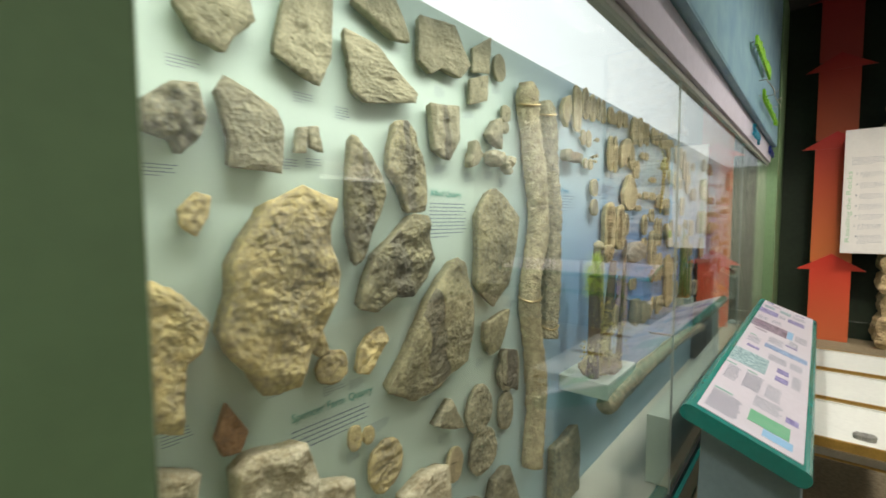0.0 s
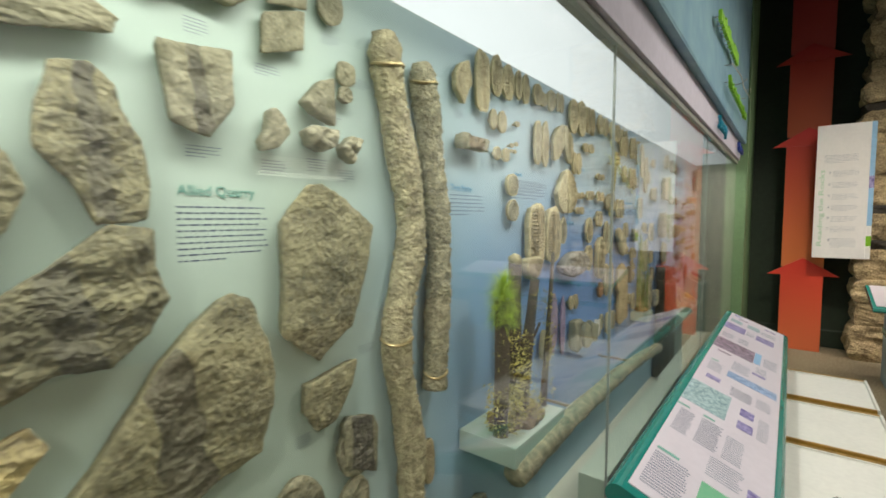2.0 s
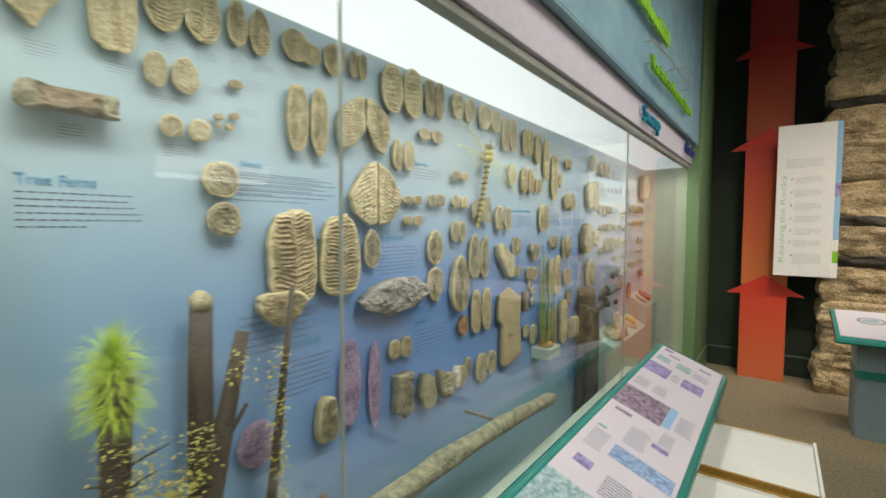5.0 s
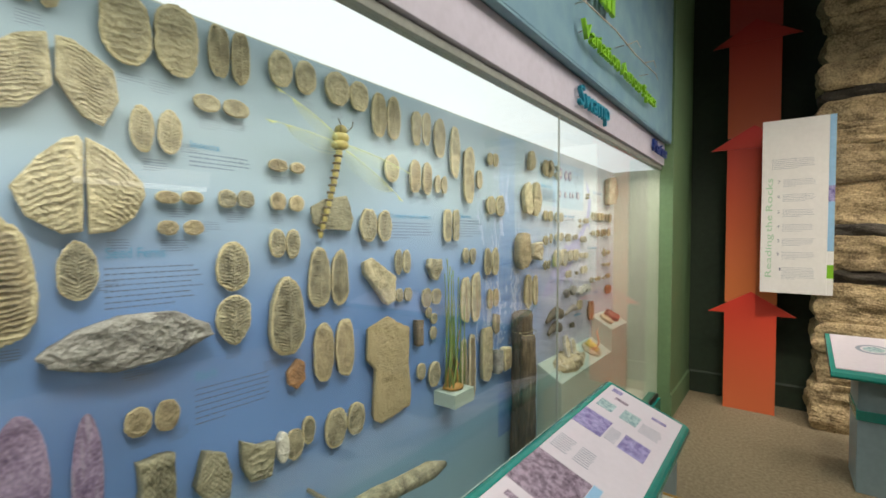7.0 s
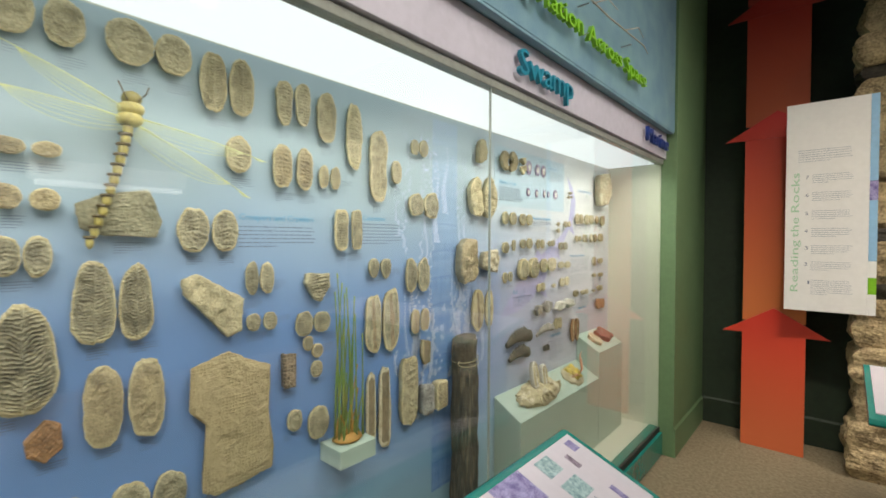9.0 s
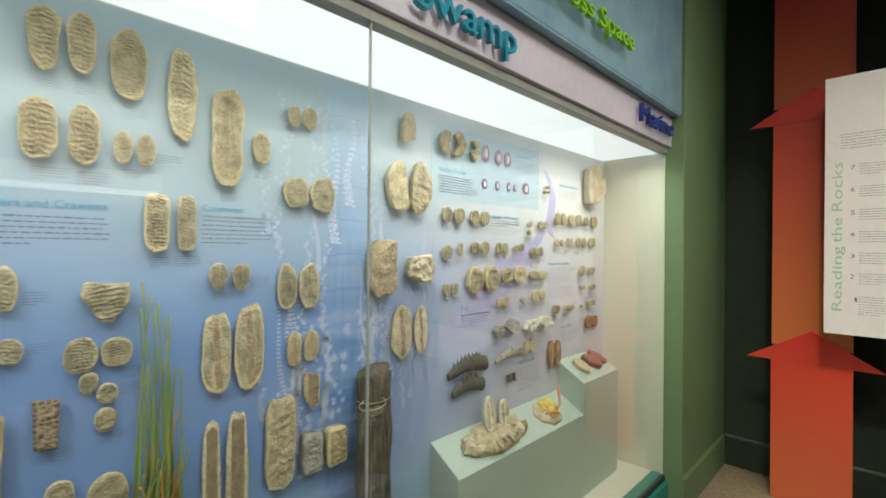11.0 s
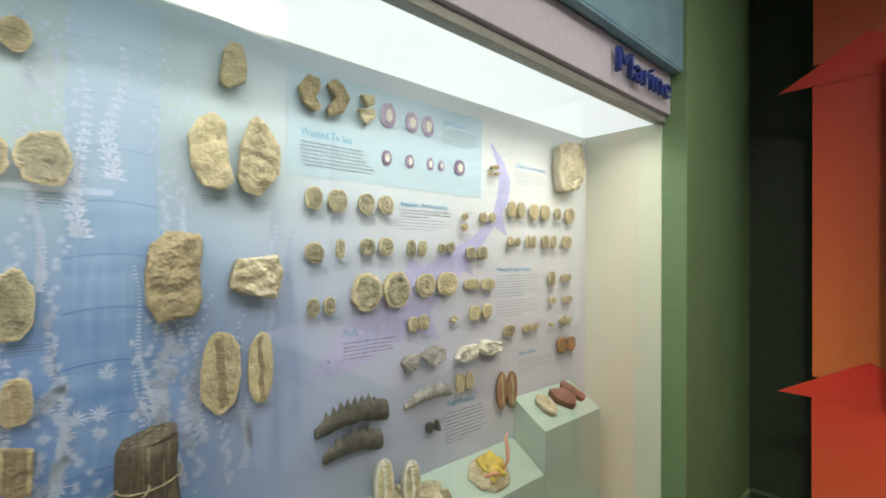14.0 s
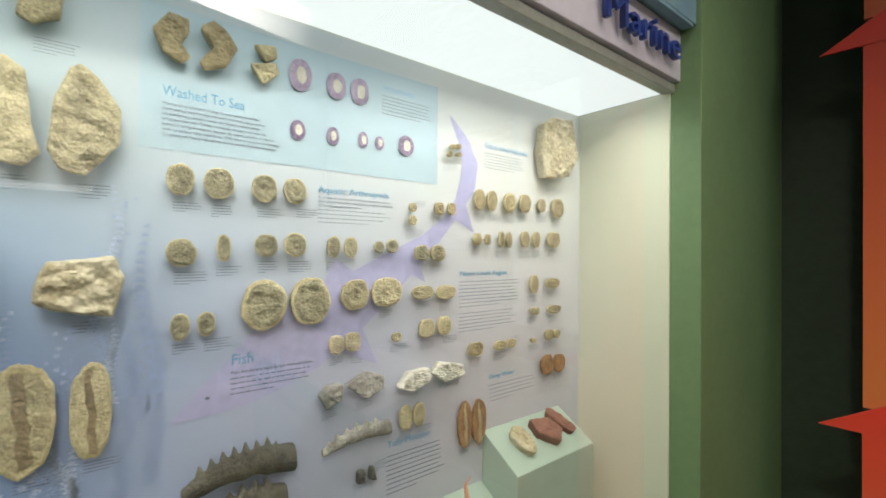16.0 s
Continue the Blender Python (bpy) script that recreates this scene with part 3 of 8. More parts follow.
stone("fossil_boulder", 1.019, 1.042, 0.197, 0.305, corners((-1, 0.82), (-0.62, 1), (0.71, 0.86), (1, 0.2), (0.87, -1), (-0.94, -0.32)), relief='plain', mat='cream_rock', thick=0.08, rough=1.0, group='quarry slabs', edge=0.05, label='large cream limestone block with a broken face')
stone("fossil_boulder", 1.045, 1.543, 0.292, 0.479, corners((0.33, 0.99), (0.61, 0.92), (0.98, 0.86), (0.90, 0.73), (0.81, 0.61), (0.81, 0.42), (1.00, 0.10), (0.93, -0.15), (0.66, -0.43), (0.40, -0.65), (0.18, -0.97), (-0.45, -0.95), (-0.64, -0.72), (-0.88, -0.56), (-1.00, -0.34), (-0.83, -0.02), (-0.81, 0.29), (-0.59, 0.51), (-0.25, 0.83), (0.08, 0.92)), relief='plain', group='quarry slabs', mat='yellow', thick=0.09, rough=1.0, edge=0.03, label='huge yellow limestone boulder with a knobbly face')
stone("fossil_slab", 1.125, 1.890, 0.037, 0.069, corners((-0.46, 0.86), (1, 1), (0.73, -0.86), (-1, -1)), relief='plain', group='quarry slabs', thick=0.018, mat='shale', rough=0.8, edge=0.05, label='small dark shale chip')
stone("fossil_slab", 1.135, 2.158, 0.163, 0.270, corners((-0.68, 0.29), (-0.31, 0.79), (1, 1), (0.9, -0.47), (0.45, -1), (-1, -0.64)), relief='plain', group='quarry slabs', mat='shale', thick=0.035, rough=0.8, edge=0.05, label='upright grey shale slab with a chipped foot')
stone("fossil_slab", 1.166, 1.383, 0.059, 0.064, corners((-0.56, 1), (0.29, 1), (1, -0.97), (-0.36, -1), (-1, -0.31)), relief='plain', group='quarry slabs', mat='yellow', thick=0.02, rough=0.8, edge=0.05, label='small yellow fossil fragment')
stone("fossil_slab", 1.167, 1.898, 0.042, 0.067, corners((-1, 0.82), (0.24, 1), (1, -1), (-0.81, -0.7)), relief='plain', group='quarry slabs', thick=0.018, mat='shale', rough=0.8, edge=0.05, label='small dark shale chip')
stone("fossil_slab", 1.182, 0.964, 0.134, 0.127, corners((-1, 0.78), (-0.24, 1), (0.97, 0.57), (1, -1), (-0.9, -0.2)), relief='plain', mat='cream_rock', thick=0.05, group='quarry slabs', rough=0.8, edge=0.05, label='broken cream limestone piece')
stone("fossil_nodule", 1.202, 1.313, 0.102, 0.092, oval(), relief='plain', mat='yellow', rough=1.0, edge=0.12, thick=0.018, label='rounded yellow fossil with a grooved face')
stone("fossil_nodule", 1.274, 1.092, 0.049, 0.073, oval(), relief='plain', mat='yellow', thick=0.014, label='tiny rounded yellow fossil piece')
stone("fossil_slab", 1.317, 1.752, 0.142, 0.349, corners((-0.74, 1.00), (-0.42, 0.96), (0.23, 0.69), (0.74, 0.42), (1.00, 0.12), (0.68, -0.22), (0.23, -0.51), (-0.16, -0.92), (-0.61, -0.99), (-0.94, -0.46), (-0.94, 0.17)), relief='stem', group='quarry slabs', mat='olive_shale', rough=1.2, thick=0.035, edge=0.05, second='stem_film', label='long dark lens-shaped shale slab')
stone("fossil_nodule", 1.325, 1.082, 0.042, 0.054, oval(), relief='plain', mat='yellow', thick=0.013, label='tiny rounded yellow fossil piece')
stone("fossil_slab", 1.337, 1.328, 0.124, 0.131, corners((-0.28, 0.72), (0.58, 1.00), (1.00, 0.34), (0.42, -0.24), (-0.28, -1.00), (-1.00, -0.75), (-0.75, 0.21)), relief='plain', mat='yellow', thick=0.025, rough=1.0, group='quarry slabs', edge=0.05, label='yellow fossil fragment with a ribbed face')
stone("fossil_nodule", 1.384, 0.970, 0.135, 0.154, oval(), relief='plain', mat='yellow', rough=1.0, thick=0.022, label='yellow nodule with a lumpy face')
stone("fossil_slab", 1.385, 2.280, 0.208, 0.139, corners((-1, -0.21), (-0.72, 0.76), (0.25, 1), (0.71, 0.14), (1, -0.88), (0.44, -1)), relief='plain', group='quarry slabs', mat='shale', thick=0.035, rough=0.8, edge=0.05, label='wedge of grey shale with a pointed tip')
stone("fossil_slab", 1.386, 2.099, 0.278, 0.179, corners((-1, 1), (-0.21, 0.91), (0.32, 0.33), (1, -0.25), (0.91, -0.55), (-0.45, -1), (-0.79, -0.73)), relief='plain', group='quarry slabs', rough=0.45, mat='shale', thick=0.035, edge=0.05, label='smooth grey shale slab with a slanting top')
stone("fossil_slab", 1.425, 1.575, 0.307, 0.284, corners((0.41, 1.00), (0.86, 0.91), (0.88, 0.42), (1.00, 0.00), (0.79, -0.42), (0.38, -0.78), (-0.11, -0.73), (-0.60, -0.97), (-1.00, -0.85), (-0.81, -0.30), (-0.60, 0.18), (-0.18, 0.48)), relief='stem', group='quarry slabs', mat='olive_shale', rough=1.5, thick=0.05, edge=0.05, second='stem_film', label='curled dark shale slab with broken ridges')
stone("fossil_slab", 1.479, 1.857, 0.166, 0.280, corners((-0.66, 0.88), (-0.05, 1.00), (0.43, 0.75), (0.50, 0.47), (0.84, 0.09), (1.00, -0.47), (0.90, -0.94), (-0.05, -1.00), (-0.46, -0.47), (-1.00, -0.12), (-0.93, 0.41)), relief='stem', group='quarry slabs', mat='olive_shale', rough=1.0, thick=0.035, edge=0.05, second='stem_film', label='tall dark shale slab with a bark print')
stone("fossil_slab", 1.539, 0.759, 0.249, 0.276, corners((-0.9, 0.72), (0.03, 1), (0.83, 0.8), (1, -1), (-1, -0.01)), relief='plain', mat='cream_rock', thick=0.06, group='quarry slabs', rough=0.8, edge=0.05, label='cream limestone piece with a grey face')
stone("fossil_slab", 1.579, 1.351, 0.437, 0.427, corners((0.53, 1.00), (0.76, 0.91), (0.82, 0.69), (0.97, 0.46), (0.99, -0.26), (0.82, -0.73), (0.41, -0.82), (0.05, -1.00), (-0.48, -0.96), (-0.99, -0.73), (-0.60, -0.30), (-0.07, 0.48), (0.23, 0.78)), relief='stem', group='quarry slabs', mat='olive_shale', thick=0.05, rough=0.9, edge=0.05, second='stem_film', label='large triangular dark shale slab with a bark print')
stone("fossil_slab", 1.654, 1.984, 0.147, 0.190, corners((-1, 0.85), (1, 1), (1, -0.19), (0.27, -1), (-0.71, -0.73), (-0.89, 0.26)), relief='stem', group='quarry slabs', mat='shale', thick=0.035, second='stem_film', rough=0.8, edge=0.05, label='grey shale slab with a dark stem print')
stone("fossil_slab", 1.661, 2.241, 0.262, 0.186, corners((-0.99, 0.81), (-0.23, 0.95), (0.33, 1), (1, -0.12), (0.56, -0.73), (-0.23, -0.66), (-0.6, -1), (-1, -0.65)), relief='plain', group='quarry slabs', rough=0.5, mat='shale', thick=0.035, edge=0.05, label='pale grey shale slab with a notched foot')
stone("fossil_slab", 1.668, 1.019, 0.169, 0.133, corners((0.05, 1), (1, -1), (0.23, -0.74), (-1, -0.02)), relief='plain', group='quarry slabs', mat='dark_shale', thick=0.04, rough=0.8, edge=0.05, label='small dark pyramid-shaped rock')
stone("fossil_nodule", 1.716, 0.826, 0.088, 0.130, oval(), relief='rungs', mat='tan', thick=0.018, label='small smooth brown stone nodule', n=7)
stone("fossil_slab", 1.794, 0.593, 0.134, 0.191, corners((-1, 1), (0.99, 0.5), (1, -1), (-0.85, -0.28)), relief='plain', mat='dark_shale', thick=0.05, group='quarry slabs', rough=0.8, edge=0.05, label='dark grey broken shale lump')
stone("fossil_nodule", 1.862, 0.983, 0.163, 0.184, oval(2, 0.15), relief='plain', mat='dark_shale', rough=1.0, thick=0.024, label='dark grey nodule with a ridged face')
stone("fossil_slab", 1.859, 2.164, 0.119, 0.133, corners((-0.9, 0.41), (1, 1), (0.88, -0.43), (-1, -1)), relief='plain', group='quarry slabs', thick=0.02, mat='shale', rough=0.8, edge=0.05, label='small grey shale piece with a plant print')
stone("fossil_slab", 1.877, 2.293, 0.117, 0.156, corners((-0.95, 0.12), (1, 1), (0.78, -0.76), (-1, -1)), relief='plain', group='quarry slabs', thick=0.02, mat='shale', rough=0.8, edge=0.05, label='small square grey shale piece')
stone("fossil_nodule", 1.887, 0.808, 0.179, 0.186, oval(2, 0.15), relief='plain', mat='dark_shale', rough=1.0, thick=0.024, label='dark grey nodule with a ridged face')
stone("fossil_slab", 1.822, 1.929, 0.080, 0.105, corners((-0.35, 0.89), (0.07, 1), (0.65, 0.62), (1, -0.03), (0.2, -0.73), (-0.8, -1), (-1, -0.54), (-0.53, -0.03)), relief='plain', group='quarry slabs', mat='shale', thick=0.035, rough=0.8, edge=0.05, label='grey shale fragment with a stepped side')
stone("fossil_slab", 2.001, 0.544, 0.242, 0.302, corners((-0.53, 0.87), (0.34, 1), (1, -0.19), (0.93, -1), (-1, -0.24)), relief='plain', mat='dark_shale', thick=0.05, group='quarry slabs', rough=0.8, edge=0.05, label='dark grey broken shale lump')
stone("fossil_nodule", 1.999, 2.275, 0.080, 0.104, oval(), relief='plain', mat='shale', thick=0.017, label='small olive nodule with a smooth face')
stone("fossil_slab", 1.947, 2.026, 0.100, 0.125, corners((-1, -0.25), (0.08, 0.73), (0.94, 1), (1, -1), (-0.46, -0.6)), relief='plain', group='quarry slabs', mat='shale', thick=0.035, rough=0.8, edge=0.05, label='pointed grey shale slab')
stone("fossil_slab", 1.949, 1.925, 0.099, 0.064, corners((-1, 0.5), (-0.64, 1), (1, 0.91), (0.86, -0.38), (0.01, -1), (-0.8, -0.56)), relief='plain', group='quarry slabs', thick=0.05, rough=1.2, mat='shale', edge=0.05, label='thick grey shale block with a pale top edge')
stone("fossil_slab", 1.968, 1.591, 0.289, 0.452, corners((-1, 0.59), (-0.43, 0.97), (-0.18, 1), (0.23, 0.89), (1, 0.5), (0.85, -0.02), (0.45, -0.69), (-0.3, -1), (-1, -0.63)), relief='plain', group='quarry slabs', mat='olive_shale', thick=0.045, rough=0.7, edge=0.05, label='large six-sided shale slab with a faint star of roots')
stone("fossil_slab", 1.970, 1.256, 0.175, 0.163, corners((-0.95, 0.63), (1, 1), (0.79, 0.18), (0.09, -0.87), (-0.62, -1), (-1, -0.3)), relief='plain', group='quarry slabs', mat='olive_shale', rough=0.7, thick=0.035, edge=0.05, label='pointed dark shale slab with a black stem print')
stone("fossil_nodule", 2.051, 0.909, 0.110, 0.160, oval(), relief='plain', mat='dark_shale', rough=0.9, thick=0.02, label='long dark nodule half')
stone("fossil_nodule", 2.063, 1.069, 0.145, 0.161, oval(), relief='plain', mat='dark_shale', rough=0.9, thick=0.024, label='long dark nodule half')
stone("fossil_nodule", 2.045, 2.058, 0.049, 0.046, oval(), relief='plain', mat='shale', edge=0.15, rough=1.0, thick=0.014, label='dark grey nodule with a rough face')
stone("fossil_slab", 2.048, 1.911, 0.074, 0.076, corners((-1, 0.05), (0, 1), (1, 0.87), (0.11, -1), (-0.73, -0.58)), relief='plain', group='quarry slabs', thick=0.04, rough=1.2, mat='shale', edge=0.05, label='broken grey shale lump')
stone("fossil_nodule", 2.048, 2.112, 0.063, 0.070, oval(), relief='plain', mat='shale', edge=0.15, rough=1.0, thick=0.015, label='dark grey nodule with a rough face')
stone("fossil_slab", 2.067, 1.077, 0.131, 0.205, corners((-1, 0.82), (-0.59, 1), (0.76, 0.74), (1, 0.33), (0.88, -1), (-0.92, -0.37)), relief='film', group='quarry slabs', mat='dark_shale', rough=0.6, second='coal', thick=0.035, edge=0.05, label='brown shale piece with dark plate prints')
stone("fossil_slab", 2.584, 2.219, 0.106, 0.164, corners((-1, 0.23), (-0.45, 0.71), (0.51, 1), (1, 0.02), (0.53, -0.34), (0, -1), (-0.89, -0.43)), relief='plain', mat='buff', thick=0.03, rough=0.5, group='plant nodules', edge=0.05, label='buff stone with a bare leaf-shaped hollow')
stone("fossil_slab", 2.635, 2.006, 0.179, 0.059, corners((-0.99, 0.32), (-0.8, 1), (-0.27, 0.73), (0.96, 0.76), (1, -0.93), (-0.08, -0.8), (-0.82, -1), (-1, -0.53)), relief='film', mat='shale', thick=0.045, rough=1.0, edge=0.05, label='bar of dark banded stone')
stone("fossil_nodule", 2.723, 2.251, 0.095, 0.224, oval(4, 0.0), relief='stem', second='tan', group='plant nodules', thick=0.019, mat='buff', label='tall buff stone slab with a long stem print')
stone("fossil_nodule", 2.808, 2.122, 0.052, 0.084, oval(), relief='rim', group='seed nodules', thick=0.014, mat='buff', label='small open nodule with a hollow seed cast')
stone("fossil_nodule", 2.830, 2.301, 0.089, 0.170, oval(2, 0.1), relief='fern', group='plant nodules', thick=0.018, mat='buff', label='buff nodule half showing a fern frond')
stone("fossil_nodule", 2.841, 1.992, 0.054, 0.057, oval(), relief='rim', group='seed nodules', thick=0.014, mat='buff', label='small open nodule with a hollow seed cast')
stone("fossil_nodule", 2.876, 2.123, 0.066, 0.091, oval(), relief='rim', group='seed nodules', thick=0.016, mat='buff', label='small open nodule with a hollow seed cast')
stone("fossil_nodule", 2.909, 1.991, 0.057, 0.059, oval(), relief='rim', group='seed nodules', thick=0.015, mat='buff', label='small open nodule with a hollow seed cast')
stone("fossil_nodule", 2.923, 2.293, 0.091, 0.154, oval(2, 0.1), relief='fern', group='plant nodules', thick=0.018, mat='buff', label='buff nodule half showing a fern frond')
stone("fossil_nodule", 2.961, 2.015, 0.014, 0.016, oval(), relief='plain', group='seed nodules', mat='tan', thick=0.01, label='tiny round fossil seed')
stone("fossil_nodule", 2.962, 1.869, 0.102, 0.097, oval(), relief='rim', group='seed nodules', mat='olive', thick=0.019, label='flat round nodule half with a seed print')
stone("fossil_nodule", 2.962, 2.038, 0.028, 0.019, oval(), relief='plain', group='seed nodules', mat='tan', thick=0.011, label='tiny round fossil seed')
stone("fossil_nodule", 2.968, 1.759, 0.096, 0.096, oval(), relief='rim', group='seed nodules', mat='olive', thick=0.019, label='flat round nodule half with a seed print')
stone("fossil_nodule", 2.992, 2.015, 0.024, 0.019, oval(), relief='plain', group='seed nodules', mat='tan', thick=0.011, label='tiny round fossil seed')
stone("fossil_nodule", 3.005, 2.048, 0.030, 0.020, oval(), relief='plain', group='seed nodules', mat='tan', thick=0.011, label='tiny round fossil seed')
stone("fossil_nodule", 3.010, 2.136, 0.042, 0.025, oval(), relief='plain', group='seed nodules', mat='tan', thick=0.011, label='tiny round fossil seed')
stone("fossil_nodule", 3.016, 2.305, 0.059, 0.128, oval(2, 0.1), relief='fern', group='plant nodules', thick=0.015, mat='buff', label='buff nodule half showing a fern frond')
stone("coal_ball_slice", 3.053, 1.095, 0.120, 0.140, oval(2.2, 0.1), relief='plain', mat='purple', rough=0.2, thick=0.014, label='polished purple slice of mineralised peat')
stone("fossil_nodule", 3.083, 2.301, 0.066, 0.129, oval(2, 0.1), relief='fern', group='plant nodules', thick=0.016, mat='buff', label='buff nodule half showing a fern frond')
stone("fossil_nodule", 3.130, 1.492, 0.152, 0.105, oval(2.5, -0.4), relief='whorl', mat='tan', group='plant nodules', thick=0.05, label='tan stone foot under a large nodule', n=3)
stone("fossil_nodule", 3.178, 1.640, 0.170, 0.300, oval(3.5, 0.05), relief='fern', mat='tan', group='plant nodules', n=7, thick=0.035, label='large tan nodule with a bold bark frond')
stone("fossil_nodule", 3.203, 2.304, 0.090, 0.099, oval(), relief='fern', group='plant nodules', n=4, thick=0.018, mat='buff', label='buff nodule half showing a small leaf')
stone("fossil_nodule", 3.208, 2.083, 0.078, 0.209, oval(2.4), relief='fern', n=11, group='plant nodules', thick=0.017, mat='buff', label='long buff nodule half with a combed fern frond')
stone("fossil_nodule", 3.260, 2.293, 0.075, 0.068, oval(), relief='fern', group='plant nodules', thick=0.016, mat='buff', label='broad buff nodule half with frond')
stone("fossil_nodule", 3.292, 2.085, 0.070, 0.217, oval(2.4), relief='fern', n=11, group='plant nodules', thick=0.016, mat='buff', label='long buff nodule half with a combed fern frond')
stone("fossil_nodule", 3.304, 1.086, 0.087, 0.159, oval(3, 0.2), relief='whorl', mat='olive', thick=0.04, label='large tan bullet-shaped stone', n=3)
stone("fossil_nodule", 3.365, 1.638, 0.167, 0.284, oval(3, 0.1), relief='fern', mat='tan', group='plant nodules', n=7, thick=0.035, label='large tan nodule with a ribbed frond')
stone("fossil_nodule", 3.349, 2.305, 0.077, 0.104, oval(), relief='fern', group='plant nodules', thick=0.017, mat='buff', label='broad buff nodule half with frond')
stone("fossil_nodule", 3.386, 2.315, 0.038, 0.084, oval(), relief='fern', group='plant nodules', n=4, thick=0.013, mat='buff', label='buff nodule half showing a small leaf')
stone("coal_ball_slice", 3.418, 1.179, 0.108, 0.324, oval(1.9, 0.05), relief='plain', mat='purple', rough=0.2, thick=0.012, edge=0.03, label='polished purple slice of mineralised peat')
stone("fossil_nodule", 3.423, 2.111, 0.131, 0.199, corners((-1, -0.24), (-0.74, 0.32), (0.04, 0.8), (0.86, 1), (1, -0.22), (0.13, -0.83), (-0.65, -1), (-0.89, -0.77)), relief='chevron', mat='buff', n=7, thick=0.028, rough=0.3, edge=0.03, group='plant nodules', label='wing-shaped buff nodule half with fern leaflets')
stone("fossil_nodule", 3.444, 2.317, 0.033, 0.093, oval(3), relief='fern', n=6, group='plant nodules', thick=0.012, mat='buff', label='narrow buff nodule half with paired leaflets')
stone("fossil_nodule", 3.475, 1.865, 0.133, 0.237, corners((-1, -0.11), (-0.31, 0.47), (0.41, 0.9), (0.85, 1), (1, 0.86), (0.95, -0.95), (0.35, -1), (-0.61, -0.67)), relief='chevron', mat='buff', n=5, thick=0.035, rough=0.3, edge=0.02, group='plant nodules', label='half of a broad shell-shaped nodule with bold fern leaflets')
stone("fossil_nodule", 3.487, 2.317, 0.039, 0.093, oval(3), relief='fern', n=6, group='plant nodules', thick=0.013, mat='buff', label='narrow buff nodule half with paired leaflets')
stone("fossil_nodule", 3.529, 1.658, 0.084, 0.144, oval(2, 0.1), relief='fern', mat='olive', group='plant nodules', thick=0.016, label='oval olive nodule with a fern leaf')
stone("coal_ball_slice", 3.542, 1.137, 0.067, 0.339, oval(1.9, 0.05), relief='plain', mat='purple', rough=0.2, thick=0.012, edge=0.03, label='polished purple slice of mineralised peat')
stone("fossil_nodule", 3.556, 2.111, 0.126, 0.197, corners((-0.98, 0.98), (-0.48, 1), (0.81, 0.48), (1, -0.25), (0.44, -1), (-0.21, -0.83), (-1, -0.01)), relief='chevron', mat='buff', n=-7, thick=0.028, rough=0.3, edge=0.03, group='plant nodules', label='wing-shaped buff nodule half with fern leaflets')
stone("fossil_nodule", 3.609, 1.865, 0.128, 0.236, corners((-1, 1), (-0.08, 0.75), (0.88, 0.15), (1, -0.13), (0.59, -0.61), (-0.12, -0.95), (-0.94, -1)), relief='chevron', mat='buff', n=-5, thick=0.035, rough=0.3, edge=0.02, group='plant nodules', label='half of a broad shell-shaped nodule with bold fern leaflets')
stone("fossil_nodule", 3.637, 2.276, 0.120, 0.187, oval(), relief='ribs', n=3, group='plant nodules', edge=0.1, thick=0.021, mat='buff', label='broad buff nodule half with a wrinkled leaf')
stone("fossil_slab", 3.639, 1.472, 0.397, 0.142, corners((-1, -0.08), (-0.65, 0.62), (-0.13, 1), (0.47, 0.93), (0.93, 0.25), (1, -0.21), (0.46, -0.82), (-0.25, -1), (-0.89, -0.49)), relief='plain', mat='grey', thick=0.06, rough=1.5, edge=0.04, label='long mottled rock packed with pale roots')
stone("fossil_nodule", 3.652, 1.247, 0.066, 0.080, oval(), relief='rim', mat='tan', group='plant nodules', thick=0.016, label='open dark nodule with a hollow core')
stone("fossil_nodule", 3.672, 2.028, 0.058, 0.122, oval(), relief='fern', group='plant nodules', thick=0.016, mat='buff', label='oval nodule half with a frond print')
stone("fossil_slab", 3.683, 1.051, 0.096, 0.194, corners((-0.9, 1), (0.98, 0.99), (1, -0.68), (0.08, -1), (-1, -0.57), (-0.75, 0.15)), relief='hex', mat='dark_shale', n=4, thick=0.05, group='plant nodules', rough=0.8, edge=0.05, label='dark block of scaly bark')
stone("fossil_nodule", 3.723, 1.244, 0.065, 0.087, oval(), relief='rim', mat='tan', group='plant nodules', thick=0.015, label='open dark nodule with a hollow core')
stone("fossil_nodule", 3.732, 1.851, 0.063, 0.036, oval(), relief='animal', mat='tan', group='insect nodules', thick=0.013, label='small flat oval insect nodule half')
stone("fossil_nodule", 3.733, 1.766, 0.054, 0.042, oval(), relief='animal', mat='tan', group='insect nodules', thick=0.013, label='small flat oval insect nodule half')
stone("fossil_nodule", 3.740, 2.030, 0.062, 0.122, oval(), relief='fern', group='plant nodules', thick=0.015, mat='buff', label='oval nodule half with a frond print')
stone("fossil_nodule", 3.758, 2.286, 0.116, 0.200, oval(), relief='ribs', n=3, group='plant nodules', edge=0.1, thick=0.021, mat='buff', label='broad buff nodule half with a wrinkled leaf')
stone("fossil_nodule", 3.797, 1.854, 0.062, 0.040, oval(), relief='animal', mat='tan', group='insect nodules', thick=0.013, label='small flat oval insect nodule half')
stone("fossil_nodule", 3.800, 1.767, 0.055, 0.044, oval(), relief='animal', mat='tan', group='insect nodules', thick=0.013, label='small flat oval insect nodule half')
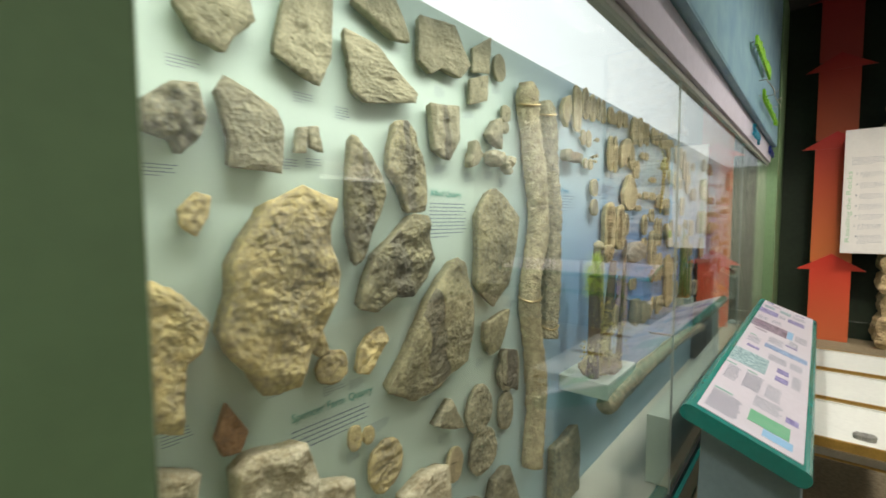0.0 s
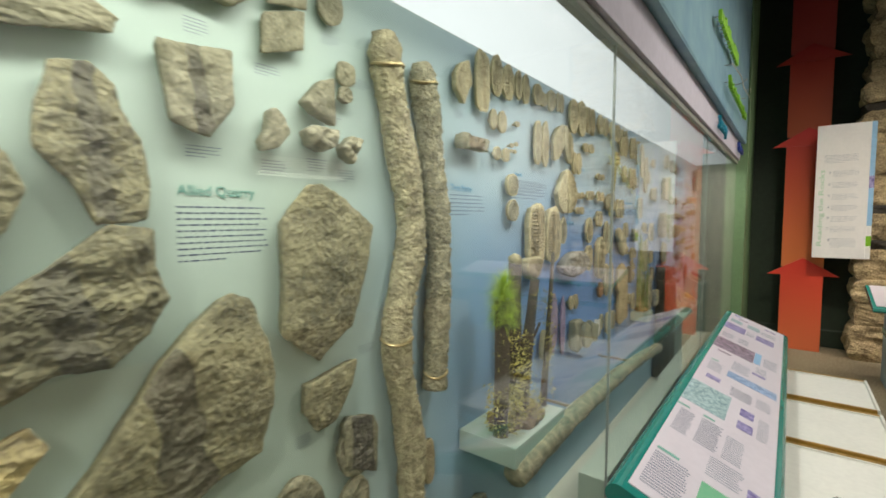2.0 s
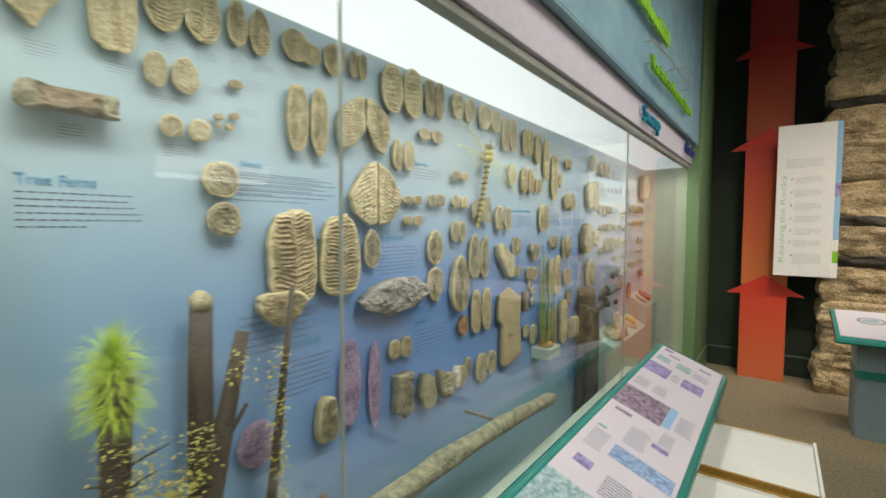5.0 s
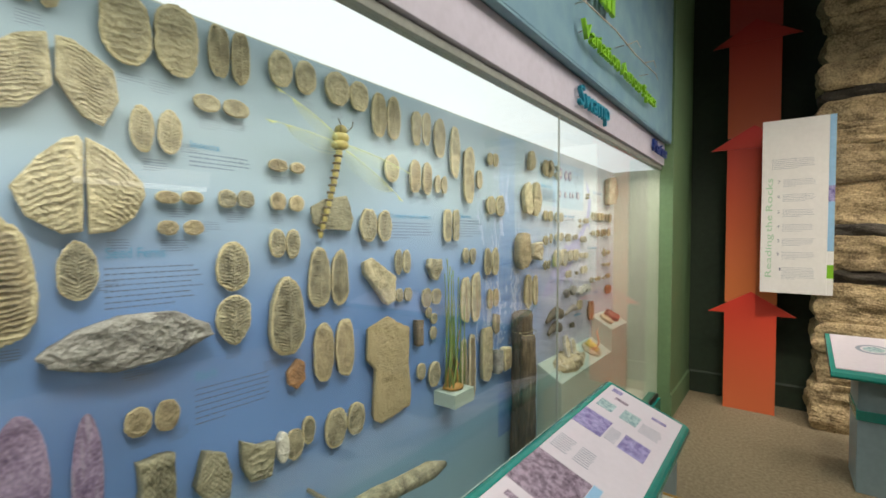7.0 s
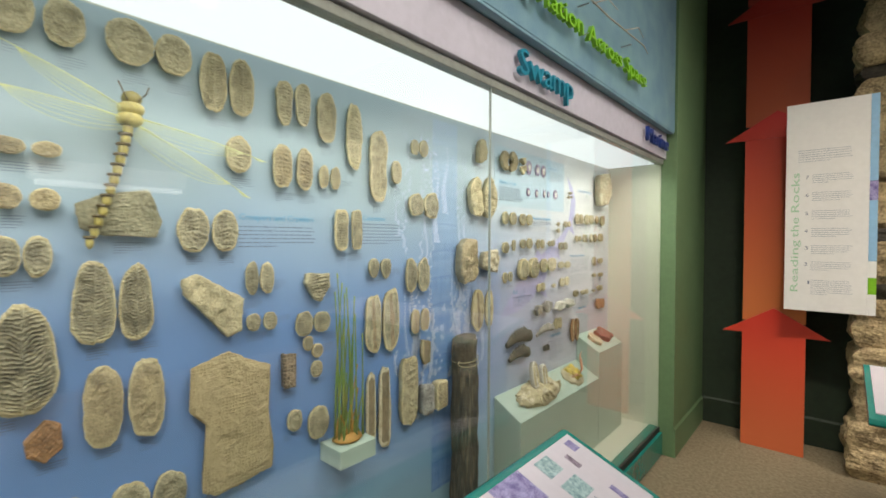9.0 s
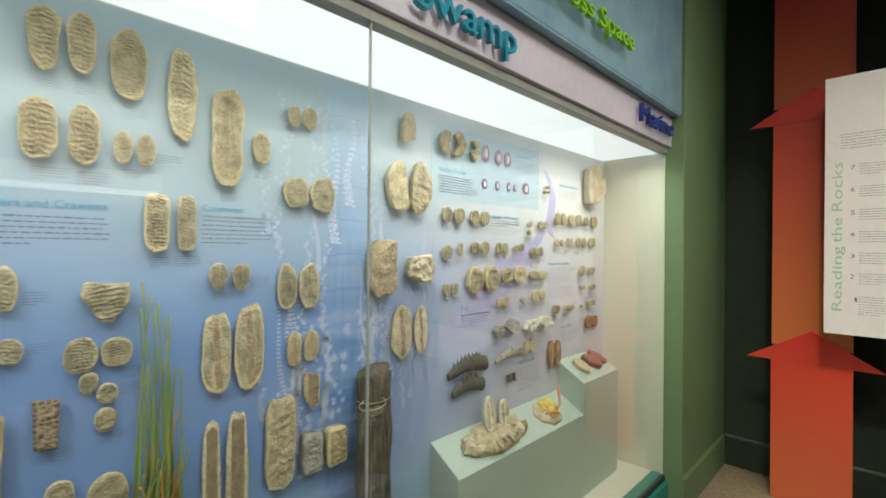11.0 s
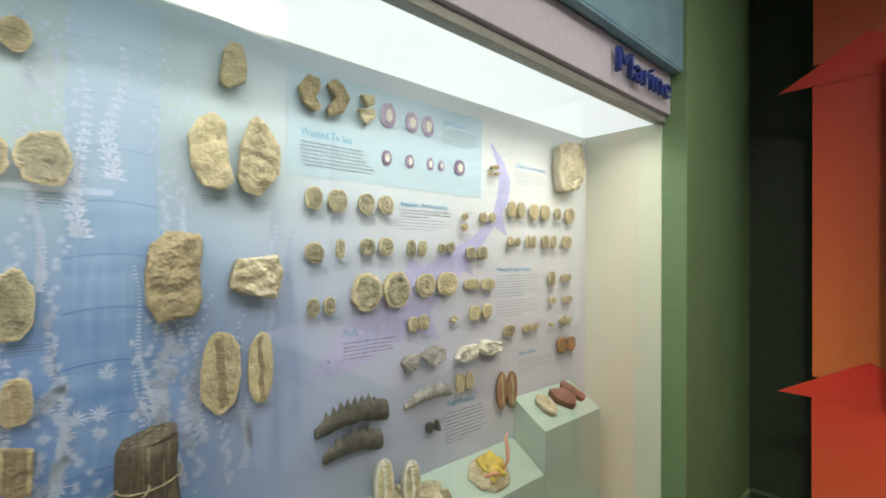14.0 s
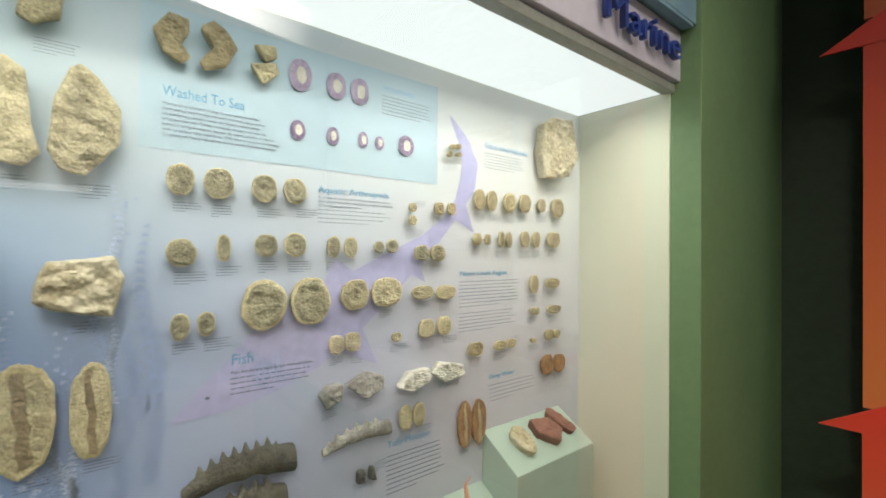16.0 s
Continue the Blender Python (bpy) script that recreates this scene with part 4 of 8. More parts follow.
stone("fossil_slab", 3.838, 1.031, 0.108, 0.166, corners((-0.46, 1), (0.59, 0.7), (1, -0.25), (0.83, -1), (-0.37, -0.95), (-1, -0.23)), relief='hex', mat='shale', n=4, thick=0.05, group='plant nodules', rough=0.8, edge=0.05, label='dark lump of diamond-marked bark')
stone("fossil_nodule", 3.843, 2.136, 0.079, 0.051, oval(), relief='rim', group='plant nodules', thick=0.014, mat='buff', label='small flat oval nodule half')
stone("fossil_nodule", 3.878, 2.299, 0.064, 0.152, oval(3), relief='fern', n=6, group='plant nodules', thick=0.015, mat='buff', label='narrow buff nodule half with paired leaflets')
stone("fossil_nodule", 3.899, 1.858, 0.057, 0.056, oval(), relief='animal', mat='olive', group='insect nodules', thick=0.015, label='small dark insect nodule half')
stone("fossil_nodule", 3.913, 1.651, 0.107, 0.159, oval(2, 0.15), relief='fern', mat='olive', group='plant nodules', thick=0.02, label='oval olive nodule with a fern leaf')
stone("fossil_nodule", 3.915, 1.484, 0.111, 0.158, oval(2, -0.15), relief='fern', mat='olive', group='plant nodules', thick=0.02, label='olive nodule with a broad leaf')
stone("fossil_nodule", 3.930, 2.137, 0.083, 0.056, oval(), relief='rim', group='plant nodules', thick=0.015, mat='buff', label='small flat oval nodule half')
stone("fossil_nodule", 3.946, 2.294, 0.059, 0.160, oval(3), relief='fern', n=6, group='plant nodules', thick=0.015, mat='buff', label='narrow buff nodule half with paired leaflets')
stone("fossil_nodule", 3.959, 1.860, 0.056, 0.056, oval(), relief='animal', mat='olive', group='insect nodules', thick=0.015, label='small dark insect nodule half')
stone("fossil_slab", 3.985, 1.022, 0.117, 0.155, corners((-1, 1), (0.04, 0.57), (1, 0.47), (0.74, -1), (-0.54, -0.85), (-0.93, -0.17)), relief='ribs', mat='shale', n=2, thick=0.04, group='plant nodules', rough=0.8, edge=0.05, label='bent piece of grooved stem')
stone("fossil_nodule", 4.069, 1.719, 0.061, 0.099, oval(), relief='animal', group='plant nodules', mat='olive', thick=0.015, label='oval nodule half with a crumpled animal')
stone("fossil_nodule", 4.073, 1.861, 0.059, 0.061, oval(), relief='animal', mat='tan', group='insect nodules', thick=0.015, label='small flat oval insect nodule half')
stone("fossil_nodule", 4.075, 1.982, 0.072, 0.043, oval(), relief='animal', mat='tan', group='insect nodules', thick=0.013, label='small flat oval insect nodule half')
stone("fossil_nodule", 4.076, 1.021, 0.048, 0.106, oval(), relief='plain', mat='white_stone', thick=0.03, label='small white shell-like stone')
stone("fossil_nodule", 4.085, 2.306, 0.087, 0.121, oval(), relief='rim', group='plant nodules', thick=0.018, mat='buff', label='oval buff nodule half with rim')
stone("fossil_nodule", 4.098, 1.472, 0.130, 0.267, oval(2.3, 0.22), relief='fern', n=8, mat='olive', group='plant nodules', thick=0.035, label='large pear-shaped nodule with a bold fern frond')
stone("fossil_nodule", 4.130, 1.718, 0.055, 0.102, oval(), relief='animal', group='plant nodules', mat='olive', thick=0.014, label='oval nodule half with a crumpled animal')
stone("fossil_nodule", 4.130, 1.010, 0.071, 0.111, oval(), relief='ribs', mat='olive', thick=0.016, label='dark curved stem section')
stone("fossil_slab", 4.135, 1.259, 0.074, 0.111, corners((-1, 0.19), (0.11, 1), (0.92, 0.68), (1, -0.48), (0.08, -1), (-0.89, -0.55)), relief='hex', mat='orange', n=3, thick=0.02, group='plant nodules', rough=0.8, edge=0.05, label='small brown diamond-marked stone')
stone("fossil_nodule", 4.145, 1.858, 0.060, 0.056, oval(), relief='animal', mat='tan', group='insect nodules', thick=0.015, label='small flat oval insect nodule half')
stone("fossil_nodule", 4.150, 1.982, 0.060, 0.039, oval(), relief='animal', mat='tan', group='insect nodules', thick=0.013, label='small flat oval insect nodule half')
stone("fossil_nodule", 4.185, 2.305, 0.084, 0.117, oval(), relief='rim', group='plant nodules', thick=0.017, mat='buff', label='oval buff nodule half with rim')
stone("fossil_nodule", 4.189, 1.042, 0.055, 0.104, oval(), relief='rim', mat='olive', group='plant nodules', thick=0.014, label='dark oval nodule with a cone print')
stone("fossil_nodule", 4.239, 1.591, 0.095, 0.219, oval(2.6, 0.15), relief='fern', n=8, group='plant nodules', mat='olive', thick=0.018, label='tall nodule half with a toothed fern frond')
stone("fossil_nodule", 4.256, 1.312, 0.090, 0.218, oval(2.6), relief='rim', n=2, group='plant nodules', mat='tan', thick=0.018, label='long oval nodule half with a forked stem')
stone("fossil_slab", 4.302, 1.834, 0.198, 0.138, corners((-1, 0.25), (-0.44, 0.68), (0.65, 1), (1, -0.33), (0.83, -1), (-0.45, -0.94), (-0.95, -0.68)), relief='plain', mat='shale', thick=0.02, rough=0.4, edge=0.05, label='grey slab behind a model dragonfly')
stone("fossil_nodule", 4.312, 1.008, 0.101, 0.149, oval(), relief='rim', mat='olive', group='plant nodules', thick=0.019, label='dark oval nodule with a cone print')
stone("fossil_nodule", 4.324, 2.304, 0.112, 0.125, oval(), relief='rim', group='plant nodules', thick=0.02, mat='buff', label='oval buff nodule half with rim')
stone("fossil_nodule", 4.335, 1.585, 0.081, 0.210, oval(2.6, 0.15), relief='fern', n=8, group='plant nodules', mat='olive', thick=0.017, label='tall nodule half with a toothed fern frond')
stone("fossil_nodule", 4.358, 1.312, 0.090, 0.225, oval(2.6), relief='rim', n=2, group='plant nodules', mat='tan', thick=0.018, label='long oval nodule half with a forked stem')
stone("fossil_nodule", 4.415, 1.011, 0.090, 0.128, oval(), relief='rim', mat='olive', group='plant nodules', thick=0.018, label='dark oval nodule with a cone print')
stone("fossil_nodule", 4.435, 2.301, 0.097, 0.118, oval(), relief='rim', group='plant nodules', n=3, thick=0.019, mat='buff', label='broad oval nodule half with a coiled leaf')
stone("fossil_nodule", 4.485, 1.789, 0.091, 0.134, oval(), relief='animal', group='plant nodules', mat='olive', thick=0.018, label='oval nodule half with a crumpled animal')
stone("fossil_slab", 4.536, 1.551, 0.188, 0.208, corners((-1, 0.85), (-0.52, 1), (0.13, 0.67), (1, 0.17), (0.96, -0.83), (0.43, -1), (-0.24, -0.25), (-0.93, 0.43)), relief='plain', mat='buff', thick=0.035, group='plant nodules', rough=0.8, edge=0.05, label='hatchet-shaped buff stone with a brown core')
stone("fossil_nodule", 4.546, 2.254, 0.083, 0.186, oval(), relief='fern', n=7, group='plant nodules', thick=0.017, mat='buff', label='long oval buff nodule half')
stone("fossil_nodule", 4.580, 1.788, 0.083, 0.135, oval(), relief='animal', group='plant nodules', mat='olive', thick=0.017, label='oval nodule half with a crumpled animal')
stone("fossil_slab", 4.598, 1.176, 0.271, 0.448, corners((-0.96, 0.87), (-0.11, 1), (0.93, 0.69), (0.87, 0.05), (1, -0.58), (0.96, -0.9), (-0.4, -1), (-0.72, -0.87), (-0.64, 0.04), (-1, 0.28)), relief='plain', mat='scar_pale', thick=0.03, rough=0.5, edge=0.03, label='large buff bark slab covered with small scars')
stone("fossil_nodule", 4.623, 2.037, 0.085, 0.120, oval(), relief='animal', group='plant nodules', thick=0.017, mat='buff', label='oval nodule half behind a wing tip')
stone("fossil_nodule", 4.635, 2.257, 0.082, 0.186, oval(), relief='fern', n=7, group='plant nodules', thick=0.017, mat='buff', label='long oval buff nodule half')
stone("fossil_nodule", 4.668, 1.631, 0.045, 0.108, oval(), relief='animal', mat='olive', group='creeper nodules', thick=0.013, label='small nodule half with a millipede')
stone("fossil_nodule", 4.672, 1.482, 0.050, 0.061, oval(), relief='animal', mat='olive', group='creeper nodules', thick=0.014, label='small nodule half with a millipede')
stone("fossil_nodule", 4.721, 1.629, 0.051, 0.108, oval(), relief='animal', mat='olive', group='creeper nodules', thick=0.014, label='small nodule half with a millipede')
stone("fossil_nodule", 4.731, 1.479, 0.049, 0.063, oval(), relief='animal', mat='olive', group='creeper nodules', thick=0.014, label='small nodule half with a millipede')
stone("fossil_nodule", 4.778, 2.020, 0.078, 0.156, oval(2.3, 0, 0, 0.1), relief='rungs', n=6, group='creeper nodules', mat='tan', thick=0.017, label='thick oval buff nodule half with ribs')
stone("fossil_nodule", 4.787, 2.244, 0.065, 0.159, oval(2.4, -0.18, 0.05, 0.12), relief='rungs', n=7, group='creeper nodules', thick=0.016, mat='buff', label='footprint-shaped buff nodule half')
stone("fossil_slab", 4.797, 1.294, 0.052, 0.129, corners((-1, 1), (1, 0.88), (0.88, -1), (-0.85, -0.95)), relief='plain', mat='scar_dark', thick=0.03, rough=0.2, edge=0.05, label='dark bark piece with a grid of scars')
stone("fossil_nodule", 4.824, 1.102, 0.060, 0.079, oval(), relief='rim', mat='olive', thick=0.015, label='rounded tan stone with rings')
stone("fossil_nodule", 4.861, 2.251, 0.064, 0.156, oval(2.4, -0.18, 0.05, 0.12), relief='rungs', n=7, group='creeper nodules', thick=0.015, mat='buff', label='footprint-shaped buff nodule half')
stone("fossil_nodule", 4.864, 1.450, 0.072, 0.091, oval(), relief='rungs', n=6, mat='olive', group='creeper nodules', thick=0.016, label='round nodule half with stacked leaflets')
stone("fossil_nodule", 4.867, 2.020, 0.070, 0.154, oval(2.3, 0, 0, 0.1), relief='rungs', n=6, group='creeper nodules', mat='tan', thick=0.016, label='thick oval buff nodule half with ribs')
stone("fossil_nodule", 4.881, 1.375, 0.041, 0.056, oval(), relief='rim', mat='olive', thick=0.013, label='small round nodule half')
stone("fossil_slab", 4.913, 1.583, 0.107, 0.111, corners((-1, 0.32), (-0.85, 1), (1, 0.91), (0.98, 0.01), (0.25, -1), (-0.23, -0.82)), relief='ribs', mat='olive', n=3, thick=0.03, rough=0.8, edge=0.05, label='wedge-shaped olive stone with pale bands')
stone("fossil_nodule", 4.917, 1.272, 0.050, 0.063, oval(), relief='rim', mat='olive', group='creeper nodules', thick=0.014, label='small round nodule half')
stone("fossil_nodule", 4.921, 1.341, 0.047, 0.054, oval(), relief='rim', mat='olive', group='creeper nodules', thick=0.014, label='small round nodule half')
stone("fossil_nodule", 4.922, 1.067, 0.091, 0.128, oval(), relief='rim', mat='olive', thick=0.018, label='rounded tan stone with rings')
stone("fossil_nodule", 4.940, 1.449, 0.070, 0.081, oval(), relief='rungs', n=6, mat='olive', group='creeper nodules', thick=0.016, label='round nodule half with stacked leaflets')
stone("fossil_nodule", 4.950, 2.002, 0.044, 0.089, oval(), relief='ribs', n=4, group='creeper nodules', thick=0.013, mat='buff', label='small buff nodule half with rings')
stone("fossil_nodule", 4.962, 2.228, 0.086, 0.191, oval(), relief='chevron', n=9, group='creeper nodules', thick=0.018, mat='buff', label='tall oval buff nodule half')
stone("fossil_nodule", 5.004, 2.002, 0.044, 0.089, oval(), relief='ribs', n=4, group='creeper nodules', thick=0.013, mat='buff', label='small buff nodule half with rings')
stone("fossil_nodule", 5.031, 1.801, 0.063, 0.160, oval(4), relief='rungs', n=9, group='creeper nodules', mat='olive', thick=0.015, label='upright ribbed nodule half')
stone("fossil_nodule", 5.092, 2.178, 0.079, 0.272, oval(), relief='rungs', n=9, group='creeper nodules', edge=0.1, thick=0.017, mat='buff', label='long pointed buff nodule half with a segmented animal')
stone("fossil_nodule", 5.107, 1.803, 0.051, 0.164, oval(4), relief='rungs', n=9, group='creeper nodules', mat='olive', thick=0.014, label='upright ribbed nodule half')
stone("fossil_nodule", 5.181, 1.049, 0.053, 0.300, oval(4, 0.12), relief='film', mat='cream_rock', edge=0.1, thick=0.014, label='tall split stone with a dark stem')
stone("fossil_nodule", 5.193, 1.403, 0.084, 0.251, oval(3), relief='stem', mat='olive', group='creeper nodules', second='stem_tan', thick=0.017, label='long nodule half with a dark jointed stem')
stone("fossil_nodule", 5.197, 1.641, 0.056, 0.084, oval(2, -0.25), relief='fern', mat='olive', group='creeper nodules', thick=0.015, label='small fan-shaped nodule half')
stone("fossil_nodule", 5.220, 2.074, 0.100, 0.300, oval(3, -0.1, 0.03, 0.16), relief='whorl', n=5, group='creeper nodules', thick=0.019, mat='buff', label='long buff nodule half with a long ribbed animal')
stone("fossil_nodule", 5.258, 1.032, 0.067, 0.353, oval(4, 0.12), relief='film', mat='cream_rock', edge=0.1, thick=0.016, label='tall split stone with a dark stem')
stone("fossil_nodule", 5.265, 1.637, 0.056, 0.089, oval(2, -0.25), relief='fern', mat='olive', group='creeper nodules', thick=0.015, label='small fan-shaped nodule half')
stone("fossil_nodule", 5.295, 1.409, 0.093, 0.273, oval(3), relief='stem', mat='olive', group='creeper nodules', second='stem_tan', thick=0.018, label='long nodule half with a dark jointed stem')
stone("fossil_nodule", 5.328, 2.062, 0.058, 0.105, oval(), relief='whorl', n=1, group='creeper nodules', thick=0.015, mat='buff', label='small buff nodule half')
stone("fossil_nodule", 5.397, 1.069, 0.103, 0.312, oval(4, -0.02), relief='ribs', n=3, mat='buff', thick=0.035, label='tall tan stem cast')
stone("fossil_nodule", 5.421, 1.597, 0.073, 0.154, oval(), relief='whorl', n=3, mat='olive', group='creeper nodules', edge=0.14, thick=0.016, label='narrow nodule half with whorled leaves')
stone("fossil_nodule", 5.444, 2.192, 0.049, 0.070, oval(), relief='whorl', n=1, group='creeper nodules', thick=0.014, mat='buff', label='small buff nodule half')
stone("fossil_nodule", 5.450, 1.380, 0.053, 0.116, oval(3), relief='stem', mat='tan', group='creeper nodules', second='stem_tan', thick=0.014, label='small squared nodule half with a stem')
stone("fossil_nodule", 5.452, 1.925, 0.093, 0.107, oval(), relief='coil', group='creeper nodules', edge=0.15, mat='olive', thick=0.018, label='lumpy split nodule half')
stone("fossil_nodule", 5.504, 2.195, 0.058, 0.075, oval(), relief='whorl', n=1, group='creeper nodules', thick=0.015, mat='buff', label='small buff nodule half')
stone("fossil_nodule", 5.505, 1.595, 0.078, 0.158, oval(), relief='whorl', n=3, mat='olive', group='creeper nodules', edge=0.14, thick=0.017, label='narrow nodule half with whorled leaves')
stone("fossil_nodule", 5.511, 1.000, 0.078, 0.142, oval(6), relief='ribs', n=2, mat='grey', thick=0.05, label='short grey stem segment')
stone("fossil_nodule", 5.516, 1.381, 0.055, 0.109, oval(3), relief='stem', mat='tan', group='creeper nodules', second='stem_tan', thick=0.014, label='small squared nodule half with a stem')
stone("fossil_slab", 5.517, 1.227, 0.062, 0.127, corners((-0.9, 1), (1, 0.73), (0.9, -0.86), (-0.42, -1), (-1, -0.26)), relief='film', mat='tan', thick=0.02, rough=0.8, edge=0.05, label='brown stem cast in stone')
stone("fossil_nodule", 5.556, 1.928, 0.101, 0.126, oval(), relief='coil', group='creeper nodules', edge=0.15, mat='olive', thick=0.019, label='lumpy split nodule half')
stone("fossil_nodule", 5.609, 1.001, 0.082, 0.138, oval(6), relief='ribs', n=2, mat='tan', thick=0.05, label='short tan stem segment with bands')
stone("fossil_slab", 5.813, 1.654, 0.133, 0.230, corners((-0.85, 0.72), (-0.29, 1), (0.91, 0.97), (0.97, 0.69), (0.83, 0.17), (1, -0.57), (0.76, -0.91), (-0.53, -1), (-0.95, -0.63), (-1, 0.11)), relief='plain', mat='tan', thick=0.06, rough=1.4, group='marine nodules', edge=0.05, label='large cracked buff rock with a knobbly face')
stone("fossil_nodule", 5.899, 1.998, 0.119, 0.220, corners((-1, 0.35), (-0.58, 0.75), (0.09, 1), (0.6, 0.78), (0.76, -0.25), (1, -0.71), (0.58, -1), (-0.29, -0.92), (-0.83, -0.46)), relief='plain', mat='buff', n=4, thick=0.04, rough=0.9, edge=0.03, group='marine nodules', label='large buff nodule half with a wrinkled face')
stone("fossil_nodule", 5.935, 1.376, 0.108, 0.235, oval(), relief='stem', mat='buff', thick=0.02, label='long nodule half with a dark stem')
stone("fossil_slab", 5.954, 2.250, 0.073, 0.135, corners((-0.73, 0.54), (-0.23, 1), (0.64, 0.94), (1, 0.19), (0.92, -0.64), (-0.29, -1), (-1, -0.88)), relief='plain', mat='buff', thick=0.035, group='marine nodules', rough=0.8, edge=0.05, label='upright thumb-shaped buff stone')
stone("fossil_nodule", 6.046, 1.373, 0.075, 0.203, oval(), relief='stem', mat='buff', thick=0.017, label='long nodule half with a dark stem')
stone("fossil_slab", 6.026, 1.643, 0.155, 0.133, corners((-0.97, 0.05), (-0.73, 0.85), (0.72, 1), (1, 0.28), (0.74, -1), (-0.56, -0.7), (-1, -0.41)), relief='plain', mat='cream_rock', thick=0.05, rough=1.4, group='marine nodules', edge=0.05, label='wide pale rock with a crumbly face')
stone("fossil_nodule", 6.030, 1.999, 0.124, 0.238, corners((-0.84, 0.34), (-0.45, 0.88), (-0.16, 1), (0.37, 0.79), (1, 0.29), (0.98, -0.36), (0, -1), (-0.68, -0.9), (-1, -0.58)), relief='animal', mat='buff', n=3, thick=0.04, rough=0.8, edge=0.03, group='marine nodules', label='large buff nodule half with a long body print')
stone("fossil_nodule", 6.188, 2.232, 0.081, 0.118, corners((-1, 0.19), (-0.16, 1), (0.85, 0.9), (0.9, 0.37), (0.48, -0.22), (1, -0.66), (0.51, -1), (-0.51, -0.66)), relief='rim', mat='tan', thick=0.025, edge=0.02, rough=0.3, group='marine nodules', label='kidney-shaped buff nodule half')
stone("fossil_nodule", 6.210, 1.897, 0.061, 0.076, oval(), relief='ribs', n=6, group='marine nodules', mat='olive', thick=0.015, label='small oval nodule half with fine stripes')
stone("fossil_nodule", 6.213, 1.718, 0.066, 0.069, oval(), relief='rim', mat='olive', group='marine nodules', thick=0.016, label='round olive nodule half with a hollow')
stone("fossil_nodule", 6.214, 1.539, 0.044, 0.065, oval(), relief='coil', mat='olive', group='marine nodules', thick=0.013, label='small snail-shaped nodule half')
stone("fossil_nodule", 6.271, 1.542, 0.041, 0.063, oval(), relief='coil', mat='olive', group='marine nodules', thick=0.013, label='small snail-shaped nodule half')
stone("fossil_nodule", 6.290, 2.235, 0.089, 0.130, corners((-0.98, 0.63), (-0.3, 1), (0.35, 0.8), (1, 0.17), (0.37, -0.71), (-0.75, -1), (-1, -0.66), (-0.28, -0.05)), relief='rim', mat='tan', thick=0.025, edge=0.02, rough=0.3, group='marine nodules', label='kidney-shaped buff nodule half')
stone("fossil_nodule", 6.296, 1.895, 0.073, 0.078, oval(), relief='ribs', n=6, group='marine nodules', mat='olive', thick=0.016, label='small oval nodule half with fine stripes')
stone("fossil_nodule", 6.309, 1.732, 0.033, 0.071, oval(), relief='coil', mat='olive', group='marine nodules', thick=0.012, label='round olive nodule half with a curled animal')
stone("fossil_slab", 6.404, 2.203, 0.076, 0.069, corners((-1, 0.45), (0.71, 1), (1, 0.1), (-0.08, -1)), relief='plain', mat='buff', thick=0.02, rough=0.8, edge=0.05, label='small wedge of tan stone')
stone("fossil_slab", 6.406, 2.258, 0.063, 0.052, corners((-1, 0.54), (0.84, 1), (1, -0.27), (-0.02, -1)), relief='plain', mat='buff', thick=0.02, rough=0.8, edge=0.05, label='small wedge of tan stone')
stone("fossil_nodule", 6.408, 1.581, 0.116, 0.133, oval(), relief='rim', n=4, mat='olive', group='marine nodules', thick=0.03, label='large round nodule half with a coiled worm')
stone("fossil_nodule", 6.409, 1.893, 0.068, 0.075, oval(), relief='coil', mat='olive', group='marine nodules', thick=0.016, label='round olive nodule half with a curled animal')
stone("fossil_nodule", 6.415, 1.740, 0.061, 0.061, oval(), relief='coil', mat='olive', group='marine nodules', thick=0.015, label='round olive nodule half with a curled animal')
stone("fossil_nodule", 6.492, 1.894, 0.065, 0.071, oval(), relief='coil', mat='olive', group='marine nodules', thick=0.016, label='round olive nodule half with a curled animal')
stone("fossil_nodule", 6.494, 1.743, 0.065, 0.067, oval(), relief='coil', mat='olive', group='marine nodules', thick=0.015, label='round olive nodule half with a curled animal')
stone("stone_section", 6.505, 2.073, 0.045, 0.056, oval(2.2), relief='core', mat='purple', second='white_stone', thick=0.005, gap=0.003, rough=0.05, edge=0.05, label='thin polished purple section with a pale core')
stone("stone_section", 6.511, 2.232, 0.067, 0.093, oval(2.2), relief='core', mat='purple', second='white_stone', thick=0.005, gap=0.003, rough=0.05, edge=0.05, label='thin polished purple section with a pale core')
stone("fossil_nodule", 6.537, 1.583, 0.114, 0.134, oval(), relief='rim', n=4, mat='olive', group='marine nodules', thick=0.03, label='large round nodule half with a coiled worm')
stone("fossil_slab", 6.602, 1.297, 0.074, 0.072, corners((-1, 0.19), (-0.35, 0.92), (1, 1), (0.95, -0.44), (-0.35, -1)), relief='plain', mat='grey', thick=0.03, rough=1.0, edge=0.05, label='grey angular stone chip')
stone("fossil_nodule", 6.612, 1.739, 0.042, 0.064, oval(), relief='animal', mat='olive', group='marine nodules', thick=0.013, label='small round nodule half with a shrimp')
stone("stone_section", 6.613, 2.074, 0.040, 0.055, oval(2.2), relief='core', mat='purple', second='white_stone', thick=0.005, gap=0.003, rough=0.05, edge=0.05, label='thin polished purple section with a pale core')
stone("stone_section", 6.623, 2.228, 0.063, 0.080, oval(2.2), relief='core', mat='purple', second='white_stone', thick=0.005, gap=0.003, rough=0.05, edge=0.05, label='thin polished purple section with a pale core')
stone("fossil_nodule", 6.623, 1.446, 0.049, 0.059, oval(), relief='animal', mat='buff', group='marine nodules', thick=0.014, label='small oval nodule half with a fish')
